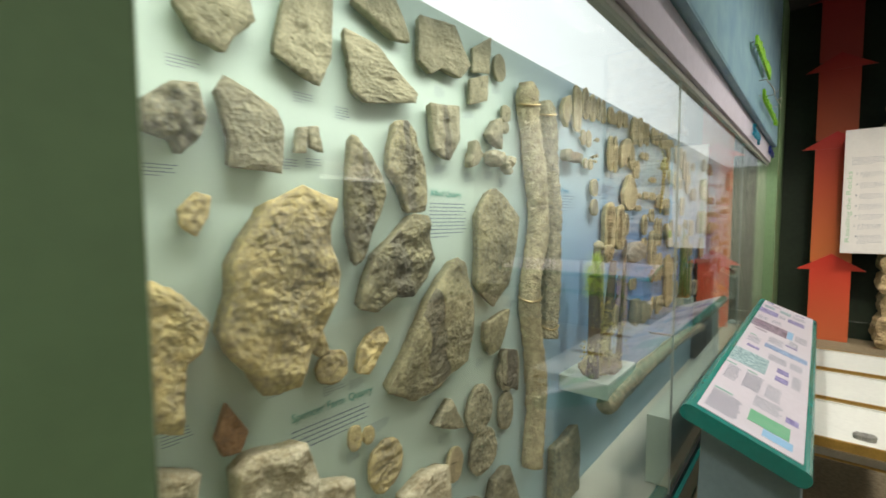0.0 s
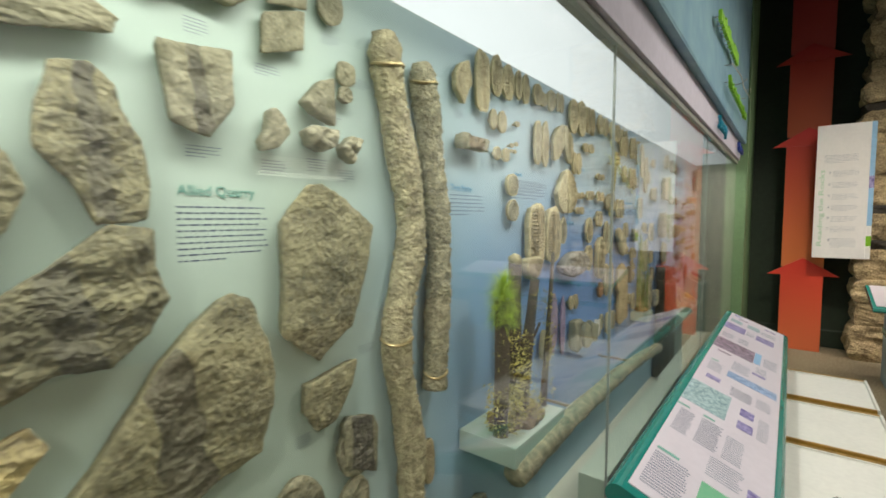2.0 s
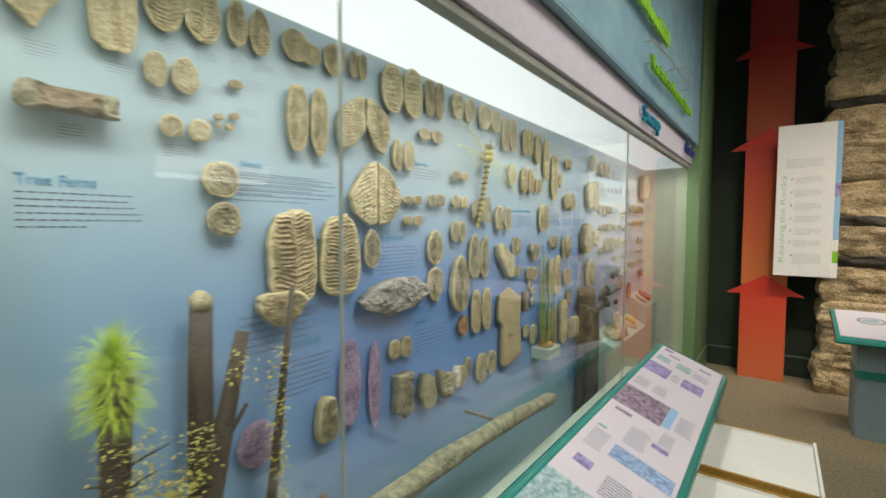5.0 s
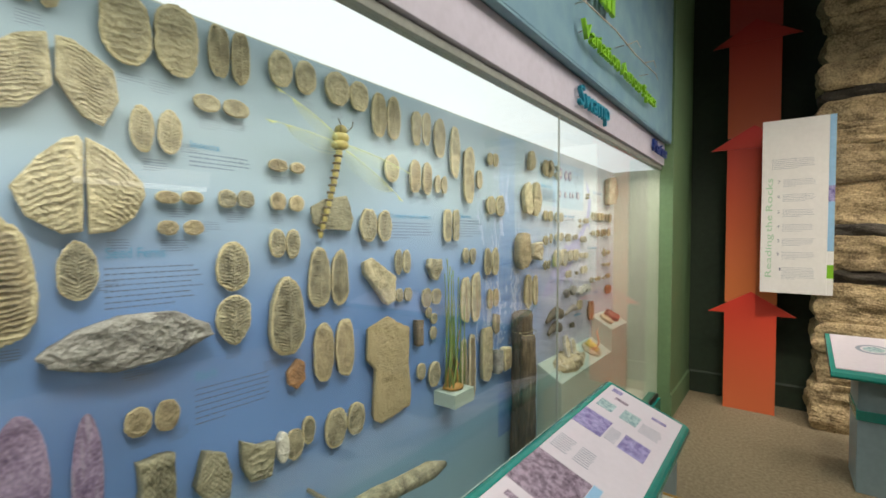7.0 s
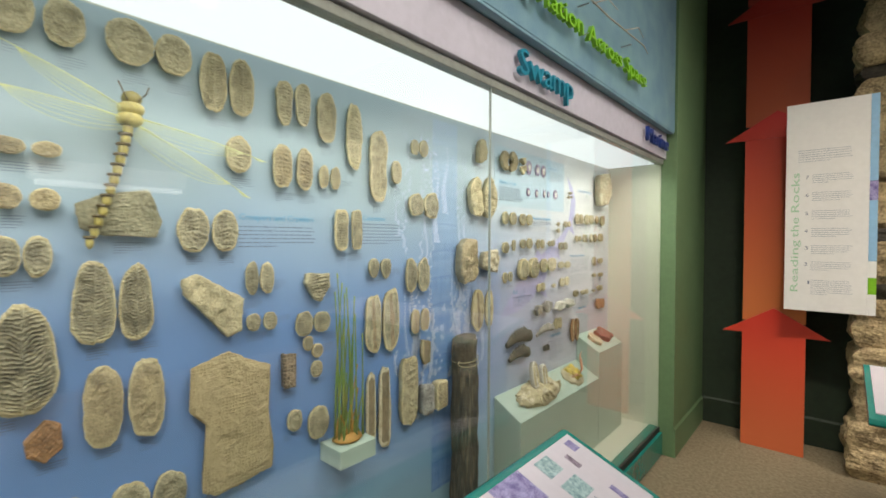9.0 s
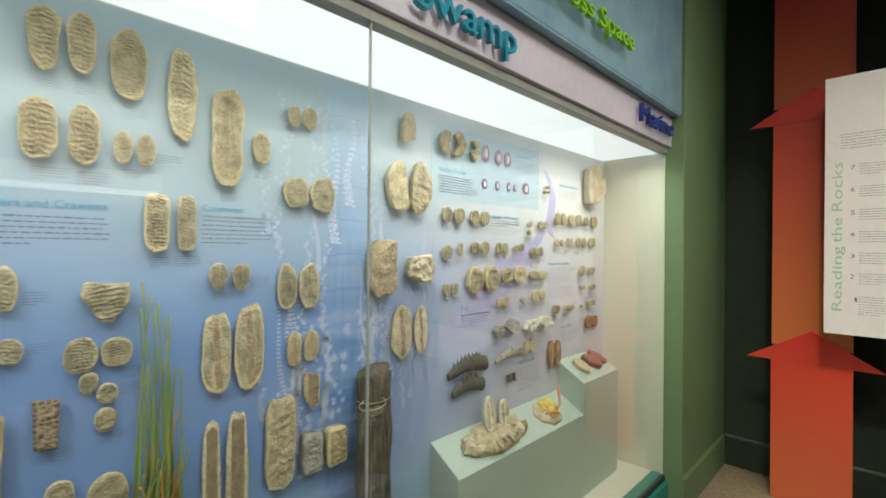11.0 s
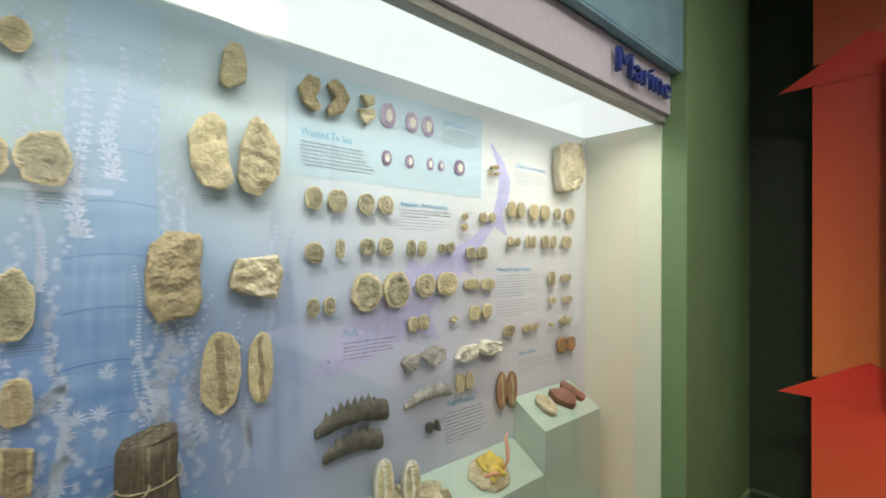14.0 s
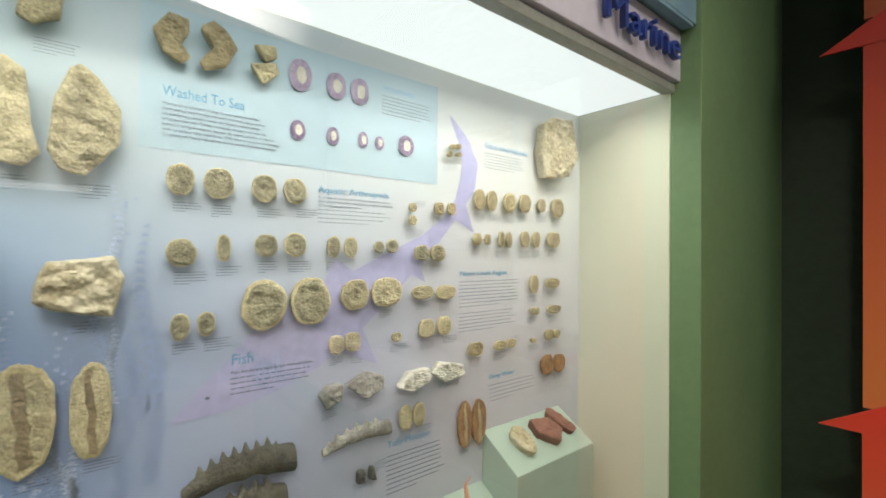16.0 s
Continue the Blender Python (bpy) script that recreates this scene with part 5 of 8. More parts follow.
stone("fossil_nodule", 6.668, 1.739, 0.043, 0.063, oval(), relief='animal', mat='olive', group='marine nodules', thick=0.013, label='small round nodule half with a shrimp')
stone("fossil_nodule", 6.677, 1.449, 0.053, 0.061, oval(), relief='animal', mat='buff', group='marine nodules', thick=0.014, label='small oval nodule half with a fish')
stone("fossil_nodule", 6.682, 1.593, 0.098, 0.093, oval(), relief='coil', mat='buff', group='marine nodules', thick=0.018, label='round nodule half with radiating lines')
stone("stone_section", 6.703, 2.229, 0.063, 0.083, oval(2.2), relief='core', mat='purple', second='white_stone', thick=0.005, gap=0.003, rough=0.05, edge=0.05, label='thin polished purple section with a pale core')
stone("fossil_slab", 6.708, 1.028, 0.026, 0.040, corners((-0.85, 0.95), (1, 1), (0.85, -0.95), (-1, -1)), relief='plain', mat='coal', thick=0.02, rough=0.8, edge=0.05, label='small black fossil tooth')
stone("stone_section", 6.716, 2.079, 0.035, 0.051, oval(2.2), relief='core', mat='purple', second='white_stone', thick=0.005, gap=0.003, rough=0.05, edge=0.05, label='thin polished purple section with a pale core')
stone("fossil_slab", 6.716, 1.312, 0.135, 0.088, corners((-1, 0.2), (0.02, 1), (0.96, 0.52), (1, -0.5), (0.04, -1)), relief='plain', mat='grey', thick=0.03, rough=1.0, edge=0.05, label='grey angular stone chip')
stone("fossil_slab", 6.750, 1.027, 0.028, 0.050, corners((-0.57, 1), (0.14, 0.88), (1, -1), (-1, -0.6)), relief='plain', mat='coal', thick=0.02, rough=0.8, edge=0.05, label='small black fossil tooth')
stone("fossil_nodule", 6.768, 1.740, 0.036, 0.038, oval(), relief='animal', mat='olive', group='marine nodules', thick=0.013, label='small round nodule half with a shrimp')
stone("stone_section", 6.776, 2.079, 0.033, 0.043, oval(2.2), relief='core', mat='purple', second='white_stone', thick=0.005, gap=0.003, rough=0.05, edge=0.05, label='thin polished purple section with a pale core')
stone("fossil_nodule", 6.795, 1.596, 0.114, 0.098, oval(), relief='coil', mat='buff', group='marine nodules', thick=0.019, label='round nodule half with radiating lines')
stone("fossil_nodule", 6.818, 1.744, 0.044, 0.047, oval(), relief='animal', mat='olive', group='marine nodules', thick=0.013, label='small round nodule half with a shrimp')
stone("fossil_nodule", 6.839, 1.445, 0.038, 0.031, oval(), relief='plain', mat='buff', group='marine nodules', thick=0.012, label='tiny round buff stone nodule')
stone("fossil_nodule", 6.877, 1.172, 0.051, 0.086, oval(), relief='animal', mat='buff', thick=0.014, label='pale tan leaf-shaped nodule half')
stone("stone_section", 6.880, 2.086, 0.064, 0.068, oval(2.2), relief='core', mat='purple', second='white_stone', thick=0.005, gap=0.003, rough=0.05, edge=0.05, label='thin polished purple section with a pale core')
stone("fossil_nodule", 6.899, 1.877, 0.029, 0.032, oval(), relief='coil', mat='tan', group='marine nodules', thick=0.012, label='tiny tan fossil shell')
stone("fossil_nodule", 6.899, 1.833, 0.031, 0.035, oval(), relief='coil', mat='tan', group='marine nodules', thick=0.012, label='tiny tan fossil shell')
stone("fossil_slab", 6.902, 1.296, 0.138, 0.070, corners((-1, -0.4), (-0.35, 0.89), (0.8, 1), (1, -0.31), (-0.12, -1)), relief='ribs', mat='white_stone', n=3, thick=0.035, rough=1.6, edge=0.05, label='dark jaw stone with white crushing teeth')
stone("fossil_nodule", 6.932, 1.172, 0.048, 0.080, oval(), relief='animal', mat='buff', thick=0.014, label='pale tan leaf-shaped nodule half')
stone("fossil_nodule", 6.937, 1.723, 0.062, 0.055, oval(), relief='animal', mat='olive', group='marine nodules', thick=0.014, label='small round nodule half with a shrimp')
stone("fossil_nodule", 6.943, 1.587, 0.096, 0.049, oval(), relief='animal', mat='buff', group='marine nodules', thick=0.014, label='small pointed oval nodule half')
stone("fossil_nodule", 6.960, 1.462, 0.067, 0.067, oval(), relief='animal', mat='buff', group='marine nodules', thick=0.016, label='small oval nodule half with a fish')
stone("fossil_nodule", 7.007, 1.723, 0.066, 0.058, oval(), relief='animal', mat='olive', group='marine nodules', thick=0.015, label='small round nodule half with a shrimp')
stone("fossil_nodule", 7.012, 1.880, 0.042, 0.048, oval(), relief='coil', mat='tan', group='marine nodules', thick=0.013, label='tiny tan fossil shell')
stone("fossil_nodule", 7.038, 1.464, 0.064, 0.067, oval(), relief='animal', mat='buff', group='marine nodules', thick=0.015, label='small oval nodule half with a fish')
stone("fossil_nodule", 7.046, 1.584, 0.091, 0.052, oval(), relief='animal', mat='buff', group='marine nodules', thick=0.014, label='small pointed oval nodule half')
stone("fossil_slab", 7.049, 1.305, 0.156, 0.075, corners((-1, 0.09), (-0.54, 1), (0.82, 0.39), (1, -0.65), (-0.31, -1)), relief='ribs', mat='white_stone', n=3, thick=0.035, rough=1.6, edge=0.05, label='dark jaw stone with white crushing teeth')
stone("fossil_nodule", 7.060, 2.082, 0.021, 0.024, oval(), relief='coil', mat='tan', group='marine nodules', thick=0.011, label='tiny tan fossil shell')
stone("fossil_nodule", 7.069, 1.883, 0.037, 0.046, oval(), relief='coil', mat='tan', group='marine nodules', thick=0.013, label='tiny tan fossil shell')
stone("fossil_nodule", 7.074, 2.111, 0.023, 0.021, oval(), relief='coil', mat='tan', group='marine nodules', thick=0.011, label='tiny tan fossil shell')
stone("fossil_nodule", 7.101, 2.115, 0.027, 0.021, oval(), relief='coil', mat='tan', group='marine nodules', thick=0.011, label='tiny tan fossil shell')
stone("fossil_nodule", 7.103, 2.086, 0.027, 0.016, oval(), relief='coil', mat='tan', group='marine nodules', thick=0.011, label='tiny tan fossil shell')
stone("fossil_nodule", 7.142, 1.089, 0.069, 0.170, oval(1.9), relief='stem', mat='orange', second='tan', thick=0.016, label='brown pointed nodule half')
stone("fossil_nodule", 7.194, 1.360, 0.079, 0.055, oval(), relief='coil', mat='tan', group='marine nodules', thick=0.014, label='tiny nodule half with a shell')
stone("fossil_nodule", 7.200, 1.776, 0.044, 0.049, oval(), relief='animal', mat='tan', group='marine nodules', thick=0.013, label='tiny tan oval nodule half with a worm')
stone("fossil_nodule", 7.209, 1.930, 0.054, 0.079, oval(), relief='rim', mat='tan', group='marine nodules', thick=0.014, label='small tan oval nodule half with a jellyfish')
stone("fossil_nodule", 7.213, 1.085, 0.075, 0.170, oval(1.9), relief='stem', mat='orange', second='tan', thick=0.017, label='brown pointed nodule half')
stone("fossil_nodule", 7.256, 1.777, 0.028, 0.045, oval(), relief='animal', mat='tan', group='marine nodules', thick=0.012, label='tiny tan oval nodule half with a worm')
stone("fossil_nodule", 7.277, 1.930, 0.055, 0.079, oval(), relief='rim', mat='tan', group='marine nodules', thick=0.014, label='small tan oval nodule half with a jellyfish')
stone("fossil_nodule", 7.327, 1.357, 0.067, 0.039, oval(), relief='coil', mat='tan', group='marine nodules', thick=0.013, label='tiny nodule half with a shell')
stone("fossil_nodule", 7.333, 1.779, 0.029, 0.066, oval(), relief='animal', mat='tan', group='marine nodules', thick=0.012, label='tiny tan oval nodule half with a worm')
stone("fossil_nodule", 7.377, 1.778, 0.032, 0.065, oval(), relief='animal', mat='tan', group='marine nodules', thick=0.012, label='tiny tan oval nodule half with a worm')
stone("fossil_nodule", 7.377, 1.930, 0.068, 0.079, oval(), relief='rim', mat='tan', group='marine nodules', thick=0.016, label='small tan oval nodule half with a jellyfish')
stone("fossil_nodule", 7.393, 1.359, 0.055, 0.037, oval(), relief='coil', mat='tan', group='marine nodules', thick=0.013, label='tiny nodule half with a shell')
stone("fossil_nodule", 7.469, 1.933, 0.070, 0.077, oval(), relief='rim', mat='tan', group='marine nodules', thick=0.016, label='small tan oval nodule half with a jellyfish')
stone("fossil_nodule", 7.473, 1.783, 0.053, 0.070, oval(), relief='animal', mat='tan', group='marine nodules', thick=0.014, label='tiny tan oval nodule half with a worm')
stone("fossil_nodule", 7.529, 1.479, 0.029, 0.036, oval(), relief='plain', mat='buff', group='marine nodules', thick=0.012, label='tiny round buff stone nodule')
stone("fossil_nodule", 7.534, 1.594, 0.055, 0.079, oval(), relief='rungs', mat='tan', group='marine nodules', thick=0.014, label='small upright tan stone', n=7)
stone("fossil_nodule", 7.538, 1.353, 0.036, 0.023, oval(), relief='plain', mat='buff', group='marine nodules', thick=0.011, label='tiny round buff stone nodule')
stone("fossil_nodule", 7.546, 1.784, 0.048, 0.068, oval(), relief='animal', mat='tan', group='marine nodules', thick=0.014, label='tiny tan oval nodule half with a worm')
stone("fossil_nodule", 7.559, 1.478, 0.029, 0.033, oval(), relief='plain', mat='buff', group='marine nodules', thick=0.012, label='tiny round buff stone nodule')
stone("fossil_nodule", 7.581, 1.932, 0.048, 0.062, oval(), relief='rim', mat='tan', group='marine nodules', thick=0.014, label='small tan oval nodule half with a jellyfish')
stone("fossil_nodule", 7.623, 1.237, 0.084, 0.088, oval(), relief='rim', mat='orange', group='marine nodules', thick=0.017, label='small orange brown nodule half')
stone("fossil_nodule", 7.639, 1.367, 0.059, 0.049, oval(), relief='coil', mat='tan', group='marine nodules', thick=0.014, label='tiny nodule half with a shell')
stone("fossil_slab", 7.655, 2.186, 0.235, 0.285, corners((-0.97, 0.64), (-0.35, 0.91), (0.75, 1), (1, -0.31), (0.54, -0.82), (-0.85, -1), (-1, -0.31)), relief='hex', mat='cream_rock', thick=0.06, rough=1.8, n=3, edge=0.05, label='crumbly cream stone packed with shells')
stone("fossil_nodule", 7.662, 1.594, 0.101, 0.045, oval(), relief='coil', mat='tan', group='marine nodules', thick=0.014, label='tiny nodule half with a shell')
stone("fossil_nodule", 7.664, 1.787, 0.090, 0.070, oval(), relief='animal', mat='tan', group='marine nodules', thick=0.016, label='tiny tan oval nodule half with a worm')
stone("fossil_nodule", 7.673, 1.477, 0.099, 0.038, oval(), relief='coil', mat='tan', group='marine nodules', thick=0.013, label='tiny nodule half with a shell')
stone("fossil_nodule", 7.692, 1.929, 0.083, 0.085, oval(), relief='rim', mat='tan', group='marine nodules', thick=0.017, label='small tan oval nodule half with a jellyfish')
stone("fossil_nodule", 7.694, 1.365, 0.040, 0.042, oval(), relief='coil', mat='tan', group='marine nodules', thick=0.013, label='tiny nodule half with a shell')
stone("fossil_nodule", 7.710, 1.233, 0.080, 0.083, oval(), relief='rim', mat='orange', group='marine nodules', thick=0.017, label='small orange brown nodule half')

stone("fossil_slab", 2.585, 0.44, 0.30, 0.36, corners((-0.9, 0.86), (0.75, 1), (1, 0.5), (0.95, -1), (-1, -0.95)), relief='plain', mat='dark_shale', thick=0.06, rough=0.6, edge=0.04, label='broad dark grey shale slab low in the case')
stone("fossil_nodule", 2.385, 0.885, 0.055, 0.16, oval(2.6), relief='plain', mat='tan', thick=0.02, label='narrow brown stone piece behind a bark cast')

# ---- more materials ----
M.update(
    ink=shader("dark_blue_print", (0.12, 0.15, 0.215), 0.5, 0.05, 10),
    ink_soft=shader("grey_blue_print", (0.24, 0.27, 0.33), 0.5, 0.05, 10),
    head_green=shader("green_title_print", (0.17, 0.41, 0.33), 0.5, 0.05, 10),
    head_blue=shader("blue_title_print", (0.11, 0.35, 0.55), 0.5, 0.05, 10),
    shark=shader("lavender_print", (0.43, 0.43, 0.65), 0.5, 0.1, 5, tint=(0.38, 0.38, 0.60)),
    sprig=shader("pale_sprig_print", (0.50, 0.59, 0.75), 0.5, 0.1, 6),
    sprig_dark=shader("violet_sprig_print", (0.33, 0.42, 0.64), 0.5, 0.1, 6),
    head_light=shader("light_green_title_print", (0.34, 0.54, 0.36), 0.5, 0.05, 6),
    inset=shader("pale_blue_panel_print", (0.44, 0.58, 0.66), 0.5, 0.04, 2),
    swamp=shader("turquoise_letter_paint", (0.012, 0.21, 0.30), 0.4, 0.08, 10),
    marine=shader("navy_letter_paint", (0.016, 0.04, 0.20), 0.4, 0.08, 10),
    lime=shader("lime_letter_paint", (0.20, 0.46, 0.02), 0.4, 0.08, 10),
    board=shader("white_sign_board", (0.72, 0.70, 0.68), 0.45, 0.03, 3),
    sheet=shader("printed_white_sheet", (0.62, 0.57, 0.62), 0.35, 0.03, 4),
    sky=shader("light_blue_stripe", (0.26, 0.46, 0.66), 0.5, 0.05, 4),
    violet=shader("violet_print", (0.07, 0.05, 0.17), 0.45, 0.4, 34, tint=(0.40, 0.36, 0.60)),
    photo=shader("dark_plum_photo", (0.04, 0.022, 0.04), 0.4, 0.5, 42, tint=(0.42, 0.33, 0.42)),
    aqua=shader("aqua_picture_print", (0.40, 0.52, 0.52), 0.45, 0.2, 55, tint=(0.11, 0.21, 0.24)),
    blueprint=shader("blue_picture_print", (0.30, 0.40, 0.56), 0.45, 0.3, 50, tint=(0.10, 0.17, 0.33)),
    leafprint=shader("green_picture_print", (0.10, 0.30, 0.17), 0.45, 0.4, 18, tint=(0.20, 0.42, 0.26)),
    grass=shader("bright_green_fronds", (0.42, 0.58, 0.05), 0.6, 0.25, 20),
    moss=shader("yellow_green_leaves", (0.48, 0.42, 0.10), 0.7, 0.2, 30, tint=(0.32, 0.31, 0.07)),
    stem=shader("dark_plant_trunk", (0.055, 0.045, 0.035), 0.8, 0.3, 30, 0.5, 90, tint=(0.09, 0.075, 0.055)),
    soil=shader("brown_model_soil", (0.22, 0.17, 0.09), 0.95, 0.35, 25, 0.8, 90, tint=(0.11, 0.085, 0.045)),
    reed=shader("green_reed_stem", (0.10, 0.20, 0.045), 0.5, 0.35, 14, tint=(0.26, 0.28, 0.08)),
    reed_dry=shader("orange_reed_foot", (0.42, 0.23, 0.05), 0.6, 0.3, 20),
    insect=shader("yellow_insect_body", (0.46, 0.39, 0.12), 0.4, 0.3, 30),
    insect_head=shader("dark_olive_insect_head", (0.16, 0.13, 0.04), 0.35, 0.4, 40, tint=(0.30, 0.26, 0.08)),
    vein=shader("pale_wing_vein", (0.62, 0.66, 0.30), 0.4, 0.1, 30),
    insect_dark=shader("dark_insect_band", (0.10, 0.07, 0.02), 0.4, 0.3, 30),
    coral=shader("yellow_model_sponge", (0.56, 0.42, 0.05), 0.6, 0.4, 22, 0.6, 60, tint=(0.42, 0.33, 0.12)),
    pink=shader("pink_model_animal", (0.62, 0.30, 0.18), 0.5, 0.15, 20),
    rock=shader("layered_brown_limestone", (0.42, 0.32, 0.18), 0.95, 0.25, 7, 0.8, 34, tint=(0.16, 0.115, 0.06), island=0.22),
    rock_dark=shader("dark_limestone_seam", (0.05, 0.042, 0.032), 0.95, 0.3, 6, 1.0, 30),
    rod=shader("weathered_metal_twig", (0.42, 0.38, 0.31), 0.5, 0.2, 30, metal=0.5),
)


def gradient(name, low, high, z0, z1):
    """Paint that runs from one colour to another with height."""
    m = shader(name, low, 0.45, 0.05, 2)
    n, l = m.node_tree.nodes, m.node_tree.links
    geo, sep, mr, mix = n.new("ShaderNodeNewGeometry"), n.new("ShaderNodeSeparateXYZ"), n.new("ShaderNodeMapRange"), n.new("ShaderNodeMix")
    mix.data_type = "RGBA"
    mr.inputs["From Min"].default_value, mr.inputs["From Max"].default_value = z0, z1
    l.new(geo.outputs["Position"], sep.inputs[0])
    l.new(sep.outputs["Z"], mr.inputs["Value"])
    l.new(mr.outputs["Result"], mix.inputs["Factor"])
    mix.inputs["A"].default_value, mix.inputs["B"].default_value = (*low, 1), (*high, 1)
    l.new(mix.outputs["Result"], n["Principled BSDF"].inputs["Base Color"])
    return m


def letters(text, size, depth=0.0006, align="LEFT", bold=0.0):
    """Lettering as a mesh in its own x-y plane."""
    cu = bpy.data.curves.new("lettering", "FONT")
    cu.body, cu.size, cu.extrude, cu.align_x, cu.resolution_u, cu.offset = text, size, depth, align, 2, bold
    ob = bpy.data.objects.new("lettering", cu)
    scene.collection.objects.link(ob)
    bpy.context.view_layer.update()
    me = bpy.data.meshes.new_from_object(ob.evaluated_get(bpy.context.evaluated_depsgraph_get()))
    bpy.data.objects.remove(ob)
    bpy.data.curves.remove(cu)
    return me


WALL = Matrix(((0, 0, 1, 0), (1, 0, 0, 0), (0, 1, 0, 0), (0, 0, 0, 1)))     # faces +x, reads along +y
FRONT = Matrix(((1, 0, 0, 0), (0, 0, -1, 0), (0, 1, 0, 0), (0, 0, 0, 1)))   # faces -y, reads along +x


def lettering(name, text, place, width, mat, parent, size=0.05, depth=0.0006, turn=WALL, bold=0.0, height=None, roll=0.0):
    """Words fitted to a width (and a height), at the left end of their base line."""
    me = letters(text, size, depth, bold=bold)
    xs = [v.co.x for v in me.vertices]
    ys = [v.co.y for v in me.vertices]
    kx = width / max(max(xs) - min(xs), 1e-4)
    ky = kx if height is None else height / max(max(ys) - min(ys), 1e-4)
    me.transform(turn @ Matrix.Rotation(radians(roll), 4, "Z") @ Matrix.Diagonal((kx, ky, 1, 1)))
    me.transform(Matrix.Translation(place))
    me.materials.clear()
    me.materials.append(M[mat])
    ob = new(name, me)
    ob.parent = parent
    return ob


def bars(y, z, w, rows, step, h, seed=0, x=PX, mat="ink", parent=None, name="text_block", turn=WALL):
    """Lines of small print as thin bars, from the top line down."""
    rnd = random.Random(seed)
    bm = bmesh.new()
    for i in range(rows):
        k = w * (rnd.uniform(0.86, 1.0) if i < rows - 1 else rnd.uniform(0.35, 0.8))
        a = 0.0
        while a < k - 0.004:
            b = min(k, a + (rnd.uniform(0.004, 0.011) if h < 0.0045 else rnd.uniform(0.007, 0.022)))
            bmesh.ops.create_cube(bm, size=1, matrix=turn @ Matrix.LocRotScale(((a + b) / 2, -i * step, 0), None, (b - a, h * (rnd.uniform(0.34, 0.48) if h < 0.0045 else rnd.uniform(0.46, 0.62)), 0.001)))
            a = b + (0.002 if h < 0.0045 else 0.004)
    for v in bm.verts:
        v.co += Vector((x, y, z)) if turn is WALL else Vector((y, x, z))
    return part(name, bm, M[mat], parent)


# ---- print on the back panel ----
S = PX + 0.0008
back_panel["label"] = "printed display back panel fading from pale green to blue and lavender"
part("printed_inset", box(PX - 0.002, PX + 0.0015, 6.127, 7.019, 1.969, 2.320), M["inset"], back_panel, "pale blue printed inset panel")


def bark_print(name):
    """Printed bark: long upright streaks with a band every hand's width, paler towards the top."""
    m = gradient(name, (0.10, 0.22, 0.48), (0.37, 0.50, 0.59), 1.45, 2.25)
    n, l = m.node_tree.nodes, m.node_tree.links
    bsdf = n["Principled BSDF"]
    base = bsdf.inputs["Base Color"].links[0].from_socket
    geo = n.new("ShaderNodeNewGeometry")
    for scale, detail, amount in (((0, 60, 5), 5, 0.35), ((0, 9, 7.5), 2, 0.2), ((0, 1.2, 24), 3, 0.4)):
        mul, tex, mr, mix = n.new("ShaderNodeVectorMath"), n.new("ShaderNodeTexNoise"), n.new("ShaderNodeMapRange"), n.new("ShaderNodeMix")
        mul.operation, mix.data_type = "MULTIPLY", "RGBA"
        mul.inputs[1].default_value = scale
        tex.inputs["Scale"].default_value, tex.inputs["Detail"].default_value = 1, detail
        l.new(geo.outputs["Position"], mul.inputs[0])
        l.new(mul.outputs[0], tex.inputs["Vector"])
        mr.inputs["From Min"].default_value, mr.inputs["From Max"].default_value = 0.42, 0.75
        mr.inputs["To Max"].default_value = amount
        l.new(tex.outputs["Fac"], mr.inputs["Value"])
        l.new(mr.outputs["Result"], mix.inputs["Factor"])
        l.new(base, mix.inputs["A"])
        mix.inputs["B"].default_value = (0.34, 0.48, 0.68, 1)
        base = mix.outputs["Result"]
    l.new(base, bsdf.inputs["Base Color"])
    return m


bm = bmesh.new()
left, right = [], []
for i in range(57):
    z = 0.5 + i * 0.0332
    swell = 0.002 * math.cos(i / 4 * 2 * math.pi)
    left.append(bm.verts.new((PX + 0.0009, 5.59 - swell, z)))
    right.append(bm.verts.new((PX + 0.0009, 5.782 + swell, z)))
for i in range(56):
    bm.faces.new((left[i], right[i], right[i + 1], left[i + 1]))
part("printed_trunk", bm, bark_print("trunk_print"), back_panel, "deep blue printed tree trunk with bands")
bm = bmesh.new()
for i in range(14):
    for k in range(8):
        y0, y1 = 5.59 + k * 0.024, 5.614 + k * 0.024
        za, zb = [0.5 + i * 0.133 + 0.012 * math.sin((y - 5.59) / 0.192 * math.pi) for y in (y0, y1)]
        bm.faces.new([bm.verts.new(p) for p in ((PX + 0.0013, y0, za), (PX + 0.0013, y1, zb), (PX + 0.0013, y1, zb + 0.004), (PX + 0.0013, y0, za + 0.004))])
part("printed_trunk_bands", bm, gradient("trunk_band_print", (0.08, 0.18, 0.46), (0.32, 0.44, 0.56), 1.5, 2.3), back_panel)


def flowers(name, spots, mat, seed):
    """Printed starry water flowers: many thin rays round each centre."""
    rnd = random.Random(seed)
    bm = bmesh.new()
    for y, z, r in spots:
        for j in range(13):
            a = j * 0.483 + rnd.uniform(-0.12, 0.12)
            d = Vector((0, math.cos(a), math.sin(a)))
            s = Vector((0, -d.z, d.y)) * r * 0.07
            c, ln = Vector((PX + 0.0028, y, z)), r * rnd.uniform(0.6, 1.05)
            bm.faces.new([bm.verts.new(p) for p in (c, c + d * ln * 0.5 - s, c + d * ln, c + d * ln * 0.5 + s)])
    return part(name, bm, M[mat], back_panel, "pale printed water flowers")


rnd = random.Random(31)
